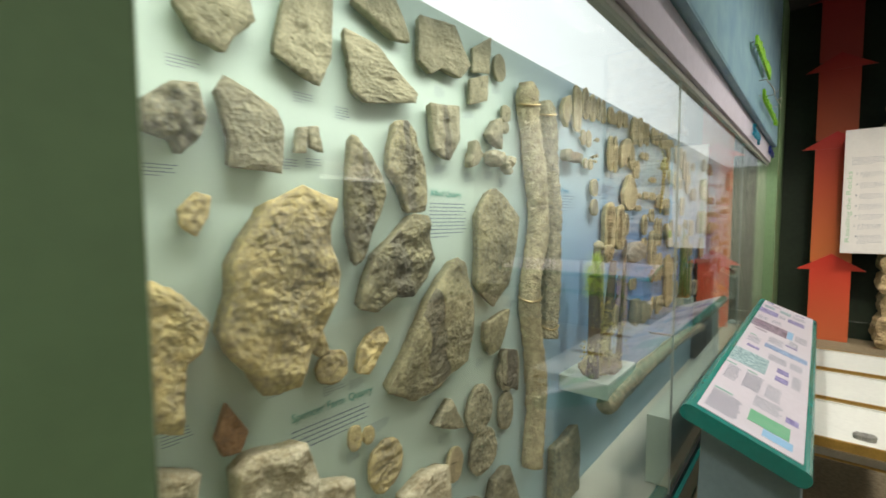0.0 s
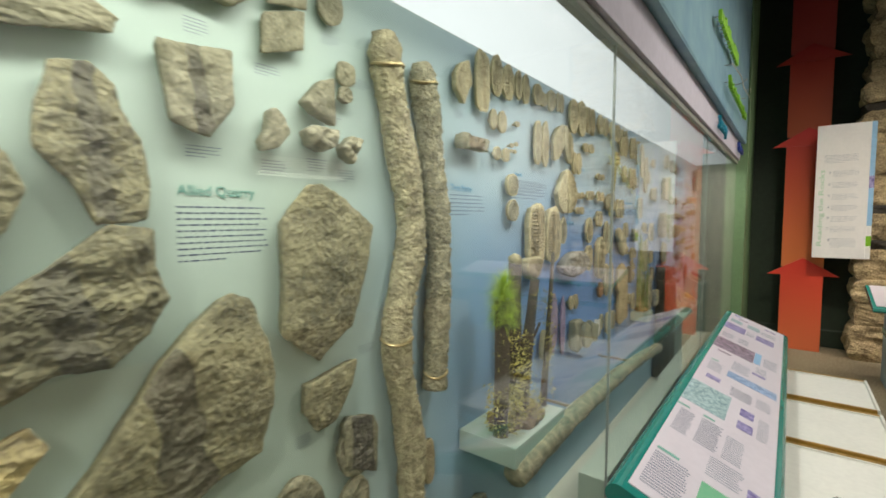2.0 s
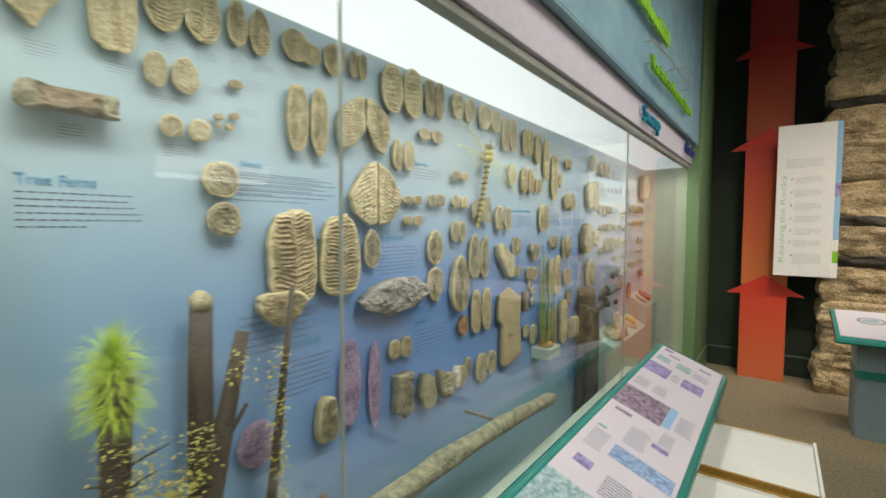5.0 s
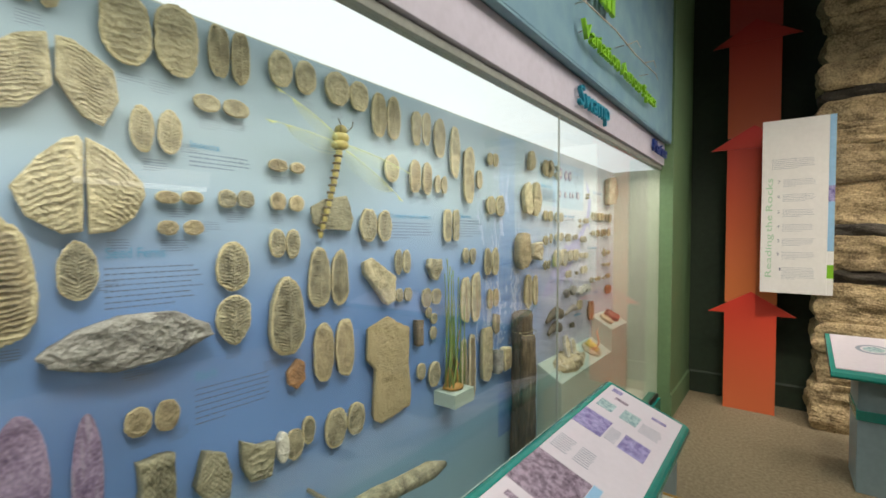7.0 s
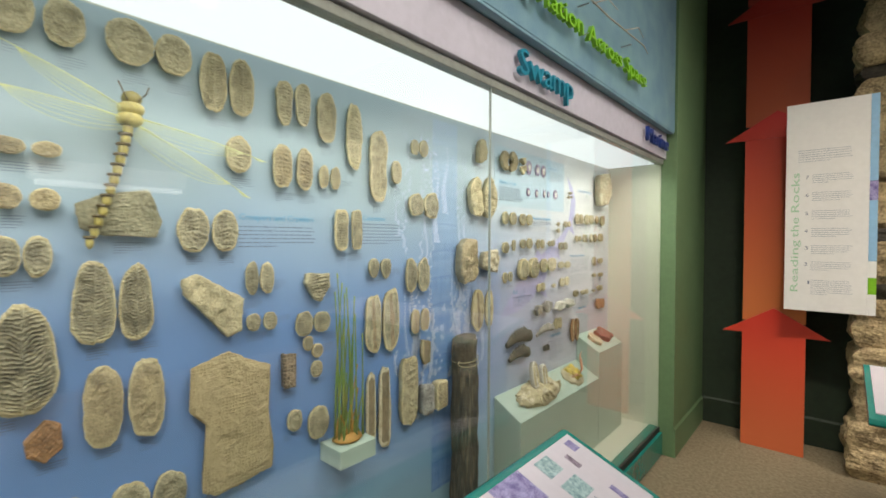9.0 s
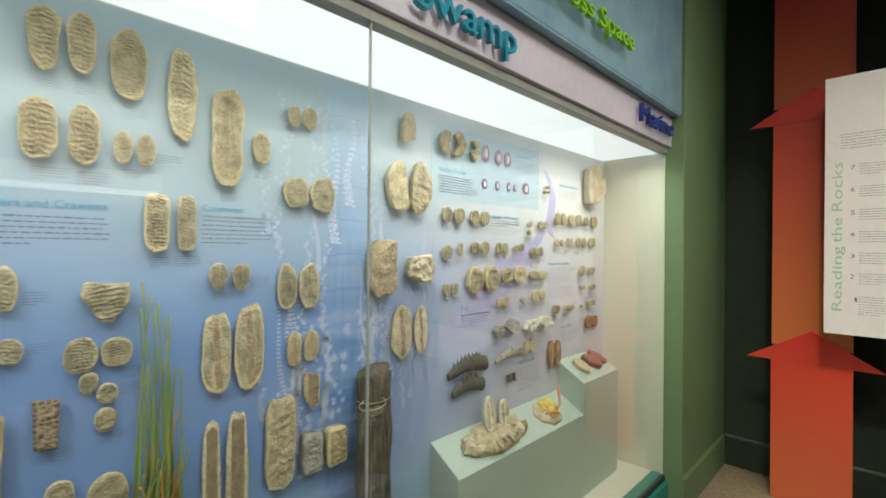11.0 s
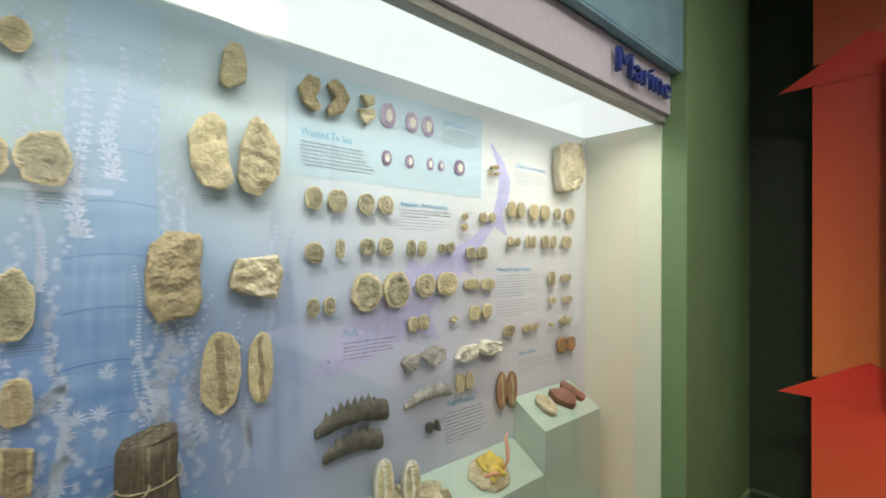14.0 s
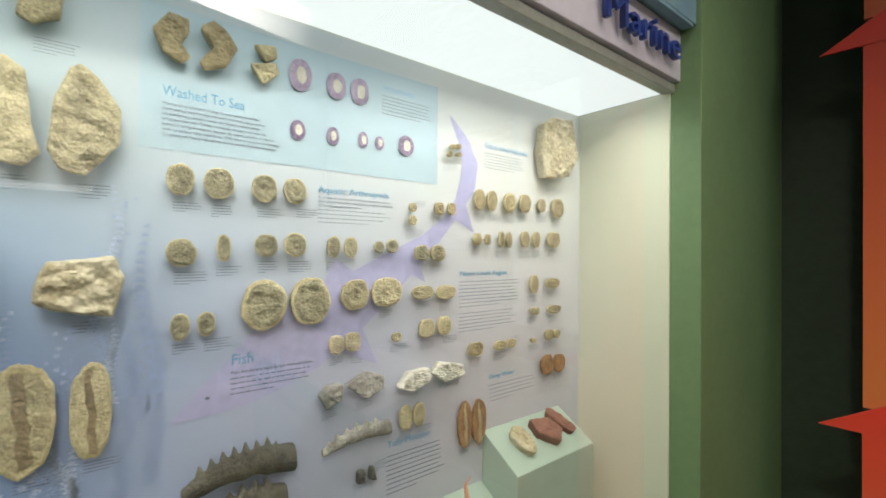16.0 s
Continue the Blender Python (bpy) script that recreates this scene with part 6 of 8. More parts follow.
for i in range(9):
    y0, z0 = ((5.50, 1.2), (5.53, 1.05), (5.56, 1.35), (5.60, 1.0), (5.64, 1.12), (5.80, 1.12), (5.84, 1.35), (5.56, 2.15), (5.80, 2.05))[i]
    flowers("printed_flowers", [(y0 + rnd.gauss(0, 0.035), z0 + rnd.gauss(0, 0.09), rnd.uniform(0.009, 0.024) if z0 < 1.5 else rnd.uniform(0.007, 0.016)) for k in range(11 if z0 < 1.5 else 22)], "sprig", i)


def flower_chain(y, z0, z1, size, mat, seed):
    """A trailing string of small printed flowers, larger towards its foot."""
    rnd = random.Random(seed)
    spots, z = [], z0
    while z < z1:
        k = (z - z0) / (z1 - z0)
        spots.append((y + 0.018 * math.sin(z * 11 + seed) + rnd.gauss(0, 0.009), z, size * (1.3 - 0.8 * k) * rnd.uniform(0.7, 1.3)))
        z += size * rnd.uniform(0.7, 1.6)
    flowers("printed_flowers", spots, mat, seed)


for i, (y, z0, z1, size) in enumerate(((5.36, 1.78, 2.1, 0.011), (5.41, 1.70, 2.28, 0.012), (5.47, 1.25, 1.62, 0.016), (5.53, 1.55, 2.3, 0.013), (5.585, 1.2, 2.3, 0.014), (5.79, 1.15, 2.32, 0.014), (5.84, 1.5, 2.2, 0.011), (5.88, 1.1, 1.6, 0.014), (5.97, 1.05, 1.55, 0.013), (6.11, 1.15, 1.85, 0.012), (6.16, 1.28, 1.7, 0.010), (6.09, 0.85, 1.35, 0.014), (5.33, 1.15, 1.5, 0.012))):
    flower_chain(y, z0, z1, size, "sprig_dark" if 6.0 < y else "sprig", 40 + i)
rnd = random.Random(77)
flowers("printed_flowers", [(rnd.gauss(5.56, 0.07), rnd.uniform(1.0, 1.42), rnd.uniform(0.012, 0.03)) for k in range(44)], "sprig", 90)
flowers("printed_flowers", [(rnd.gauss(5.80, 0.05), rnd.uniform(1.05, 1.5), rnd.uniform(0.010, 0.024)) for k in range(30)], "sprig", 91)


def sprig(name, y, z, length, lean, size, mat, seed):
    """A printed water plant: a wavy stem with whorls of small leaves."""
    rnd = random.Random(seed)
    bm = bmesh.new()
    n = max(6, int(length / (size * 0.8)))
    for i in range(n):
        k = i / n
        cy, cz = y + lean * k * length + 0.012 * math.sin(k * 7 + seed), z + k * length
        r = size * (1.15 - 0.8 * k)
        for j in range(5):
            a = rnd.uniform(-0.2, 0.2) + (j - 2) * 0.75 + math.pi / 2
            d = Vector((0, math.cos(a), math.sin(a)))
            s = Vector((0, -d.z, d.y)) * r * 0.16
            c = Vector((PX + 0.0024, cy, cz))
            vs = [bm.verts.new(p) for p in (c, c + d * r * 0.55 - s, c + d * r, c + d * r * 0.55 + s)]
            bm.faces.new(vs)
    return part(name, bm, M[mat], back_panel)


rnd = random.Random(5)
for i in range(16):
    y = rnd.choice((rnd.uniform(5.43, 5.62), rnd.uniform(5.78, 6.1)))
    sprig("printed_plant", y, rnd.uniform(0.95, 1.75), rnd.uniform(0.3, 0.55), rnd.uniform(-0.15, 0.15), rnd.uniform(0.012, 0.02), "sprig", i)
for y, z, ln, lean in ((6.02, 0.86, 0.42, 0.05), (6.08, 0.9, 0.34, 0.12), (6.16, 1.35, 0.45, -0.05), (5.95, 0.95, 0.3, 0.2), (5.62, 1.75, 0.42, 0.0), (5.68, 1.9, 0.35, 0.05)):
    sprig("printed_plant", y, z, ln, lean, 0.026, "sprig_dark" if z < 1.5 else "sprig", int(y * 100))

for i in range(12):
    sprig("printed_plant", 5.82 + 0.03 * i + rnd.uniform(-0.02, 0.02), rnd.uniform(0.95, 1.5), rnd.uniform(0.2, 0.4), rnd.uniform(-0.2, 0.25), rnd.uniform(0.013, 0.022), "sprig_dark" if i % 3 else "sprig", 70 + i)

# the printed shark
body = [(6.202, 1.303, 0.004), (6.27, 1.335, 0.035), (6.34, 1.366, 0.062), (6.43, 1.42, 0.092), (6.524, 1.474, 0.105), (6.64, 1.54, 0.098), (6.743, 1.603, 0.08), (6.86, 1.68, 0.058), (6.976, 1.757, 0.036), (7.06, 1.83, 0.024), (7.125, 1.907, 0.026), (7.165, 1.98, 0.04), (7.178, 2.061, 0.042), (7.14, 2.15, 0.025), (7.076, 2.229, 0.003)]
bm = bmesh.new()
pairs = []
for i, (y, z, r) in enumerate(body):
    a, b = body[max(i - 1, 0)], body[min(i + 1, len(body) - 1)]
    d = Vector((b[0] - a[0], b[1] - a[1])).normalized()
    pairs.append((bm.verts.new((PX + 0.002, y - d.y * r, z + d.x * r)), bm.verts.new((PX + 0.002, y + d.y * r, z - d.x * r))))
for p, q in zip(pairs, pairs[1:]):
    bm.faces.new((p[0], p[1], q[1], q[0]))
for tri in (((6.60, 1.44), (6.78, 1.36), (6.70, 1.53)), ((6.55, 1.57), (6.63, 1.70), (6.70, 1.66)), ((6.88, 1.66), (6.97, 1.62), (6.93, 1.72)), ((7.10, 1.85), (7.20, 1.80), (7.15, 1.93))):
    bm.faces.new([bm.verts.new((PX + 0.0022, y, z)) for y, z in tri])
part("printed_shark", bm, M["shark"], back_panel, "lavender printed shark")
part("printed_shark_eye", box(PX, PX + 0.003, 6.275, 6.285, 1.345, 1.352), M["ink"], back_panel)
for i in range(5):
    part("printed_gill", box(PX, PX + 0.003, 6.40 + i * 0.016, 6.404 + i * 0.016, 1.36 + i * 0.008, 1.42 + i * 0.008), M["sprig_dark"], back_panel)


def title(text, y, z, w, mat="head_blue", h=None):
    lettering("title_lettering", text, (S + 0.001, y, z), w, mat, back_panel, height=h)


title("Spencer Farm Quarry", 1.094, 1.192, 0.265, "head_green", 0.030)
bars(1.096, 1.166, 0.27, 5, 0.013, 0.006, 1, parent=back_panel)
title("Allied Quarry", 1.622, 1.775, 0.167, "head_green", 0.030)
bars(1.62, 1.751, 0.20, 10, 0.0125, 0.006, 2, parent=back_panel)
title("Tree Ferns", 2.55, 1.828, 0.137, "head_blue", 0.024)
bars(2.55, 1.812, 0.235, 6, 0.0145, 0.006, 3, parent=back_panel)
title("Seeds", 3.029, 1.915, 0.07, "head_blue", 0.018)
bars(3.02, 1.897, 0.30, 5, 0.015, 0.005, 4, parent=back_panel)
bars(2.98, 1.89, 0.38, 6, 0.0145, 0.006, 5, parent=back_panel).location.y = 0.02
title("Coal Balls", 3.175, 1.346, 0.135, "head_blue", 0.036)
bars(3.10, 1.305, 0.26, 7, 0.0185, 0.007, 6, parent=back_panel)
bars(3.02, 1.47, 0.25, 6, 0.022, 0.006, 26, parent=back_panel)
title("Insects", 3.801, 2.003, 0.085, "head_blue", 0.020)
bars(3.80, 1.988, 0.205, 4, 0.0125, 0.005, 7, parent=back_panel)
title("Seed Ferns", 3.591, 1.685, 0.14, "head_blue", 0.028)
bars(3.59, 1.658, 0.245, 8, 0.0148, 0.006, 8, parent=back_panel)
title("Bark", 3.808, 1.313, 0.066, "head_blue", 0.027)
bars(3.808, 1.286, 0.25, 7, 0.0175, 0.006, 9, parent=back_panel)
title("Creepers and Crawlers", 4.634, 1.828, 0.285, "head_blue", 0.028)
bars(4.634, 1.805, 0.30, 6, 0.0135, 0.006, 10, parent=back_panel)
title("Calamites", 5.154, 1.844, 0.125, "head_blue", 0.020)
for i, line in enumerate(("Calamites was a giant relative of the", "modern scouring rush or horsetail. It grew")):
    lettering("text_line", line, (S, 5.155, 1.826 - i * 0.0135), 0.215 if i == 0 else 0.235, "ink", back_panel, height=0.0085)
bars(5.155, 1.800, 0.235, 5, 0.0135, 0.006, 11, parent=back_panel)
title("Washed To Sea", 6.173, 2.100, 0.188, "head_blue", 0.026)
for i, (line, w) in enumerate((("Plants and animals living in the coal swamps", 0.225), ("bordering the Pennsylvanian marine delta were", 0.24), ("occasionally swept away by floodwaters after", 0.23), ("tropical storms. These remains, along with marine", 0.245), ("animals living in nearby estuaries, were quickly covered", 0.265), ("with mud and later fossilized. This kind of mixed assemblage", 0.28), ("is typical for Mazon Creek fossils from the Braidwood area.", 0.27))):
    lettering("text_line", line, (S + 0.002, 6.173, 2.078 - i * 0.0125), w, "ink_soft", back_panel, height=0.0085)
title("Arachnids", 6.786, 2.256, 0.128, "sky", 0.022)
bars(6.786, 2.238, 0.21, 6, 0.0115, 0.005, 12, x=PX + 0.0015, mat="ink_soft", parent=back_panel)
title("Aquatic Arthropods", 6.570, 1.901, 0.245, "head_blue", 0.026)
for i, (line, w) in enumerate((("A variety of marine arthropods, especially shrimp", 0.255), ("and horseshoe crabs, lived in the shallow estuaries", 0.262), ("of the Pennsylvanian delta.", 0.145))):
    lettering("text_line", line, (S, 6.570, 1.884 - i * 0.0125), w, "ink_soft", back_panel, height=0.0085)
bars(6.570, 1.850, 0.26, 4, 0.0125, 0.005, 13, mat="ink_soft", parent=back_panel)
title("Other Invertebrates", 7.254, 2.138, 0.254, "sky", 0.024)
bars(7.254, 2.120, 0.25, 6, 0.0115, 0.005, 14, mat="ink_soft", parent=back_panel)
title("Mazon Creek Region", 7.129, 1.638, 0.254, "head_blue", 0.024)
bars(7.129, 1.615, 0.335, 8, 0.0135, 0.006, 15, mat="ink_soft", parent=back_panel)
bars(7.129, 1.495, 0.32, 6, 0.0135, 0.006, 16, mat="ink_soft", parent=back_panel)
title("Fish", 6.335, 1.424, 0.053, "head_blue", 0.028)
lettering("text_line", "Fish fossils are rare in the Pennsylvanian.", (S + 0.002, 6.335, 1.400), 0.225, "ink", back_panel, height=0.010)
bars(6.335, 1.388, 0.23, 4, 0.0135, 0.005, 17, x=PX + 0.002, parent=back_panel)
title("Tully Monster", 6.819, 1.078, 0.178, "head_blue", 0.028)
bars(6.819, 1.048, 0.25, 9, 0.0155, 0.006, 18, parent=back_panel)
title("Deep Water", 7.290, 1.225, 0.144, "head_blue", 0.024)
bars(7.290, 1.198, 0.285, 5, 0.0155, 0.006, 19, mat="ink_soft", parent=back_panel)

# small captions under the specimens
placed = sorted((o for o in scene.objects if o.name.startswith(("fossil", "stone_section", "coal_ball"))), key=lambda o: (round(o.location.y, 3), o.location.z))
spans = []
for o in placed:
    ys, zs = [v.co.y for v in o.data.vertices], [v.co.z for v in o.data.vertices]
    spans.append((o.location.y + min(ys), o.location.y + max(ys), o.location.z + min(zs), o.location.z + max(zs)))
for i, (y0, y1, z0, z1) in enumerate(list(spans)):
    w = 0.052 + 0.012 * (i % 3)
    rows = 4 + i % 2
    for a, b in (((y0 + y1) / 2 - 0.012, z0 - 0.014), (y0, z0 - 0.016), (y1 - 0.02, z0 - 0.012), (y1 + 0.006, z0 + 0.04)):
        c = b - rows * 0.0072 - 0.002
        if c > 0.7 and not any(p < a + w and q > a and r < b + 0.004 and t > c for p, q, r, t in spans):
            bars(a, b, w, rows, 0.0072, 0.0042, i, mat="ink_soft" if b > 2.0 else "ink", parent=back_panel, name="caption")
            spans.append((a - 0.05, a + w + 0.01, c, b + 0.004))
            break

# ---- casts, jaws and models in the case ----
def branch(name, label, pts, r, mat, x, seed, ring_at):
    p = []
    for (y0, z0), (y1, z1) in zip(pts, pts[1:]):
        for k in range(22):
            f = k / 22
            p.append((x, y0 + (y1 - y0) * f, z0 + (z1 - z0) * f))
    p.append((x, *pts[-1]))
    sm = [tuple(sum(p[min(max(i + d, 0), len(p) - 1)][c] for d in range(-6, 7)) / 13 for c in range(3)) for i in range(len(p))]
    sm[0], sm[-1] = p[0], p[-1]
    sm = [(a, b + 0.042, c) for a, b, c in sm]
    rad = [r * (0.62 + 0.38 * min(1, (i + 1) / 10)) * (0.96 + 0.05 * math.sin(i * 0.12 + seed)) for i in range(len(sm))]
    bm = tube(sm, rad, 64, 0.10, seed)
    for v in bm.verts:
        c = Vector((x, v.co.y, v.co.z))
        g = noise.noise(v.co * 62) * 0.5 + 0.5 - min(1, noise.voronoi(v.co * 95)[0][0] * 1.7) + 0.6 * noise.noise(v.co * 130)
        v.co.x += 0.0075 * g
        v.co.y += 0.004 * g
    ob = part(name, bm, M[mat], smooth=True)
    tagged(ob, label, "branch cast")
    for i in ring_at:
        c = Vector(sm[i])
        band = tube([c + Vector((rad[i] * 1.02 * math.cos(a), rad[i] * 1.06 * math.sin(a), 0.006 * math.sin(a * 2))) for a in [2 * math.pi * k / 20 for k in range(21)]], [0.005] * 21, 6)
        part("strap", band, M["pin"], ob, "tan mounting strap round the cast")
    return ob


branch("branch_cast", "tall wavy pale bark cast strapped to the panel", [(2.124, 2.254), (2.143, 2.133), (2.178, 1.996), (2.215, 1.852), (2.24, 1.72), (2.233, 1.604), (2.184, 1.474), (2.165, 1.371), (2.173, 1.264), (2.211, 1.115), (2.231, 0.967), (2.23, 0.823), (2.2, 0.60)], 0.047, "bark", -0.735, 1.0, (17, 157))
branch("branch_cast", "slimmer straight grey bark cast strapped to the panel", [(2.296, 2.215), (2.309, 2.132), (2.334, 2.02), (2.352, 1.883), (2.375, 1.721), (2.383, 1.596), (2.375, 1.429), (2.364, 1.261), (2.353, 1.147)], 0.043, "grey_bark", -0.738, 4.0, (17, 166))


def jaw(name, label, y0, z0, y1, z1, deep, teeth, mat="coal", seed=1.0):
    """A curved toothed jaw bone lying along the panel."""
    bm = bmesh.new()
    n = 96
    d = Vector((y1 - y0, z1 - z0))
    up = Vector((-d.y, d.x)).normalized()
    rings = []
    for i in range(n + 1):
        k = i / n
        c = Vector((y0, z0)) + d * k + up * deep * 0.35 * math.sin(k * math.pi)
        r = deep * (0.25 + 0.28 * math.sin(min(1, k * 1.25) * math.pi * 0.5))
        tooth = max(0, 1 - abs((k * teeth) % 1 - 0.5) * 2.6) * deep * 0.36 * (0.08 < k < 0.84)
        ring = []
        for j in range(12):
            a = 2 * math.pi * j / 12
            e = r * (1 + 0.10 * math.sin(a * 5 + k * 3)) + (tooth if j == 3 else tooth * 0.35 if j in (2, 4) else 0) + r * 0.16 * noise.noise(Vector((k * 9, a, seed)))
            q = c + up * math.sin(a) * e
            ring.append(bm.verts.new((PX + 0.03 + math.cos(a) * r * 0.55, q.x, q.y)))
        rings.append(ring)
    for p, q in zip(rings, rings[1:]):
        for j in range(12):
            bm.faces.new((p[j], p[(j + 1) % 12], q[(j + 1) % 12], q[j]))
    bm.faces.new(rings[0][::-1]), bm.faces.new(rings[-1])
    bmesh.ops.recalc_face_normals(bm, faces=list(bm.faces))
    ob = tagged(part(name, bm, M[mat], smooth=True), label, "fossil jaw")
    part("mount", box(PX, PX + 0.03, (y0 + y1) / 2 - 0.006, (y0 + y1) / 2 + 0.006, (z0 + z1) / 2 - 0.006, (z0 + z1) / 2 + 0.006), M["pin"], ob, "small brass mounting pin")
    return ob


jaw("fossil_jaw", "long dark jaw bone with a row of pointed teeth", 6.221, 1.128, 6.497, 1.152, 0.072, 10)
jaw("fossil_jaw", "short dark jaw bone with a yellow scar", 6.253, 1.035, 6.475, 1.050, 0.066, 7, seed=3.0)
jaw("fossil_jaw", "slender grey jaw bone with three teeth", 6.579, 1.135, 6.812, 1.160, 0.045, 7, "grey", 5.0)


# plinths with sloping tops
def plinth(label, y0, y1, zb, zf, xf):
    t = thing("plinth", label, "plinth", at=(-0.7, (y0 + y1) / 2, SILL + 0.006))
    ob = part("body", prism([(PX + 0.002, SILL + 0.006), (xf, SILL + 0.006), (xf, zf), (PX + 0.002, zb)], "y", y0, y1, 0.003), M["plinth"], t)
    ob.matrix_parent_inverse = Matrix.Translation(-t.location)
    return t


plinth("long pale green plinth with a sloping top", 6.135, 7.252, 0.84, 0.73, -0.6)
plinth("tall pale green plinth with a sloping top", 7.256, 7.735, 1.03, 0.92, -0.6)
solid("case_ledge", box(-0.488, GX - 0.012, 3.08, 6.1, SILL + 0.014, 0.62, 0.003), M["ledge"], "long pale green ledge behind the case glass", "ledge")

SLOPE = math.degrees(math.atan2(0.11, 0.185))


def on_slope(y, k, zb, spin=0.0):
    """A pose lying on a plinth's sloping top, k of the way from back to front."""
    return pose(-0.785 + 0.185 * k, y, zb - 0.11 * k + 0.001, 0, SLOPE - 90, 0) @ pose(0, 0, 0, spin, 0, 0)


reef = thing("shell_reef", "mound of broken cream shells with two upright valves", "fossil cluster", at=(-0.69, 6.5, 0.785))
bm = bmesh.new()
rnd = random.Random(8)
bmesh.ops.create_icosphere(bm, subdivisions=4, radius=1)
for v in bm.verts:
    v.co *= 1 + 0.22 * noise.noise(v.co * 3) + 0.1 * noise.noise(v.co * 8)
    v.co = Vector((v.co.x * 0.085, v.co.y * 0.235, max(v.co.z, -0.3) * 0.052))
ob = part("mound", bm, M["buff"], reef, smooth=True)
ob.matrix_basis = pose(0, 0, 0.005, 0, SLOPE, 0)
for i in range(60):
    bm = bmesh.new()
    bmesh.ops.create_icosphere(bm, subdivisions=2, radius=1)
    s = rnd.uniform(0.014, 0.042)
    for v in bm.verts:
        v.co *= 1 + 0.35 * noise.noise(v.co * 2 + Vector((i, 0, 0)))
        v.co = Vector((v.co.x * s, v.co.y * s * 0.75, v.co.z * s * 0.28))
    a, r = rnd.uniform(0, 6.28), rnd.uniform(0, 0.85) ** 0.6
    px, py = 0.085 * r * math.cos(a), 0.235 * r * math.sin(a)
    sh = part("shell", bm, M["cream_rock" if i % 3 else "buff"], reef)
    sh.matrix_basis = pose(0, 0, 0, 0, SLOPE, 0) @ pose(px, py, 0.048 * math.sqrt(max(0.1, 1 - r * r)), rnd.uniform(-50, 50), rnd.uniform(-50, 50), rnd.uniform(0, 360))
for y, z, h in ((-0.055, 0.13, 0.17), (0.065, 0.10, 0.15)):
    bm = stone_mesh(0.075, h, oval(2.3, 0.1), "stem", 5, 0.03, 0.5, 0.04, 50 + y)
    v = part("valve", bm, M["buff"], reef, "upright shell valve with a white core")
    v.data.materials.append(M["white_stone"])
    v.matrix_basis = pose(-0.015, y, z, 0, -12, 0) @ pose(0, 0, 0, -8, 0, 0)

sponge = thing("sponge_model", "yellow model sponge with pink worms on a cream base", "model", at=(-0.69, 6.98, 0.785))
bm = bmesh.new()
bmesh.ops.create_icosphere(bm, subdivisions=4, radius=1)
for v in bm.verts:
    v.co *= 1 + 0.15 * noise.noise(v.co * 2.5)
    v.co = Vector((v.co.x * 0.082, v.co.y * 0.105, max(v.co.z, -0.3) * 0.03))
part("base", bm, M["cream_rock"], sponge, smooth=True).matrix_basis = pose(0, 0, 0.004, 0, SLOPE, 0)
bm = bmesh.new()
bmesh.ops.create_icosphere(bm, subdivisions=4, radius=1)
for v in bm.verts:
    v.co *= 1 + 0.5 * noise.noise(v.co * 3.1 + Vector((4, 0, 0))) + 0.15 * noise.noise(v.co * 9)
    v.co = Vector((v.co.x * 0.06, v.co.y * 0.075, v.co.z * 0.036))
part("sponge", bm, M["coral"], sponge, smooth=True).matrix_basis = pose(0, 0.012, 0.02, 0, SLOPE, 0)
part("worm", tube([(0.03, 0.05, 0.0), (0.045, 0.07, 0.05), (0.03, 0.085, 0.10), (0.02, 0.085, 0.14), (0.03, 0.10, 0.17)], [0.003, 0.008, 0.009, 0.006, 0.002], 10), M["pink"], sponge, "pink model worm", smooth=True)
part("worm", tube([(0.02, -0.06, 0.01), (0.05, -0.03, 0.03), (0.06, 0.01, 0.02)], [0.004, 0.009, 0.003], 10), M["pink"], sponge, "pink model worm", smooth=True)

stone("shell_stone", 0, 0, 0.085, 0.13, oval(2, -0.2), "coil", "cream_rock", 0.035, "cream and tan fossil shell on a plinth", "fossil shell", m=on_slope(7.38, 0.5, 1.03))
stone("red_stone", 0, 0, 0.13, 0.14, corners((-0.9, 0.9), (0.7, 0.6), (1, -0.4), (0.1, -1), (-1, -0.1)), "plain", "red", 0.045, "dull red stone block on a plinth", "stone", m=on_slope(7.53, 0.48, 1.03))
stone("red_stone", 0, 0, 0.055, 0.14, oval(5), "plain", "red", 0.03, "dull red stone bar on a plinth", "stone", m=on_slope(7.645, 0.38, 1.03, 20))

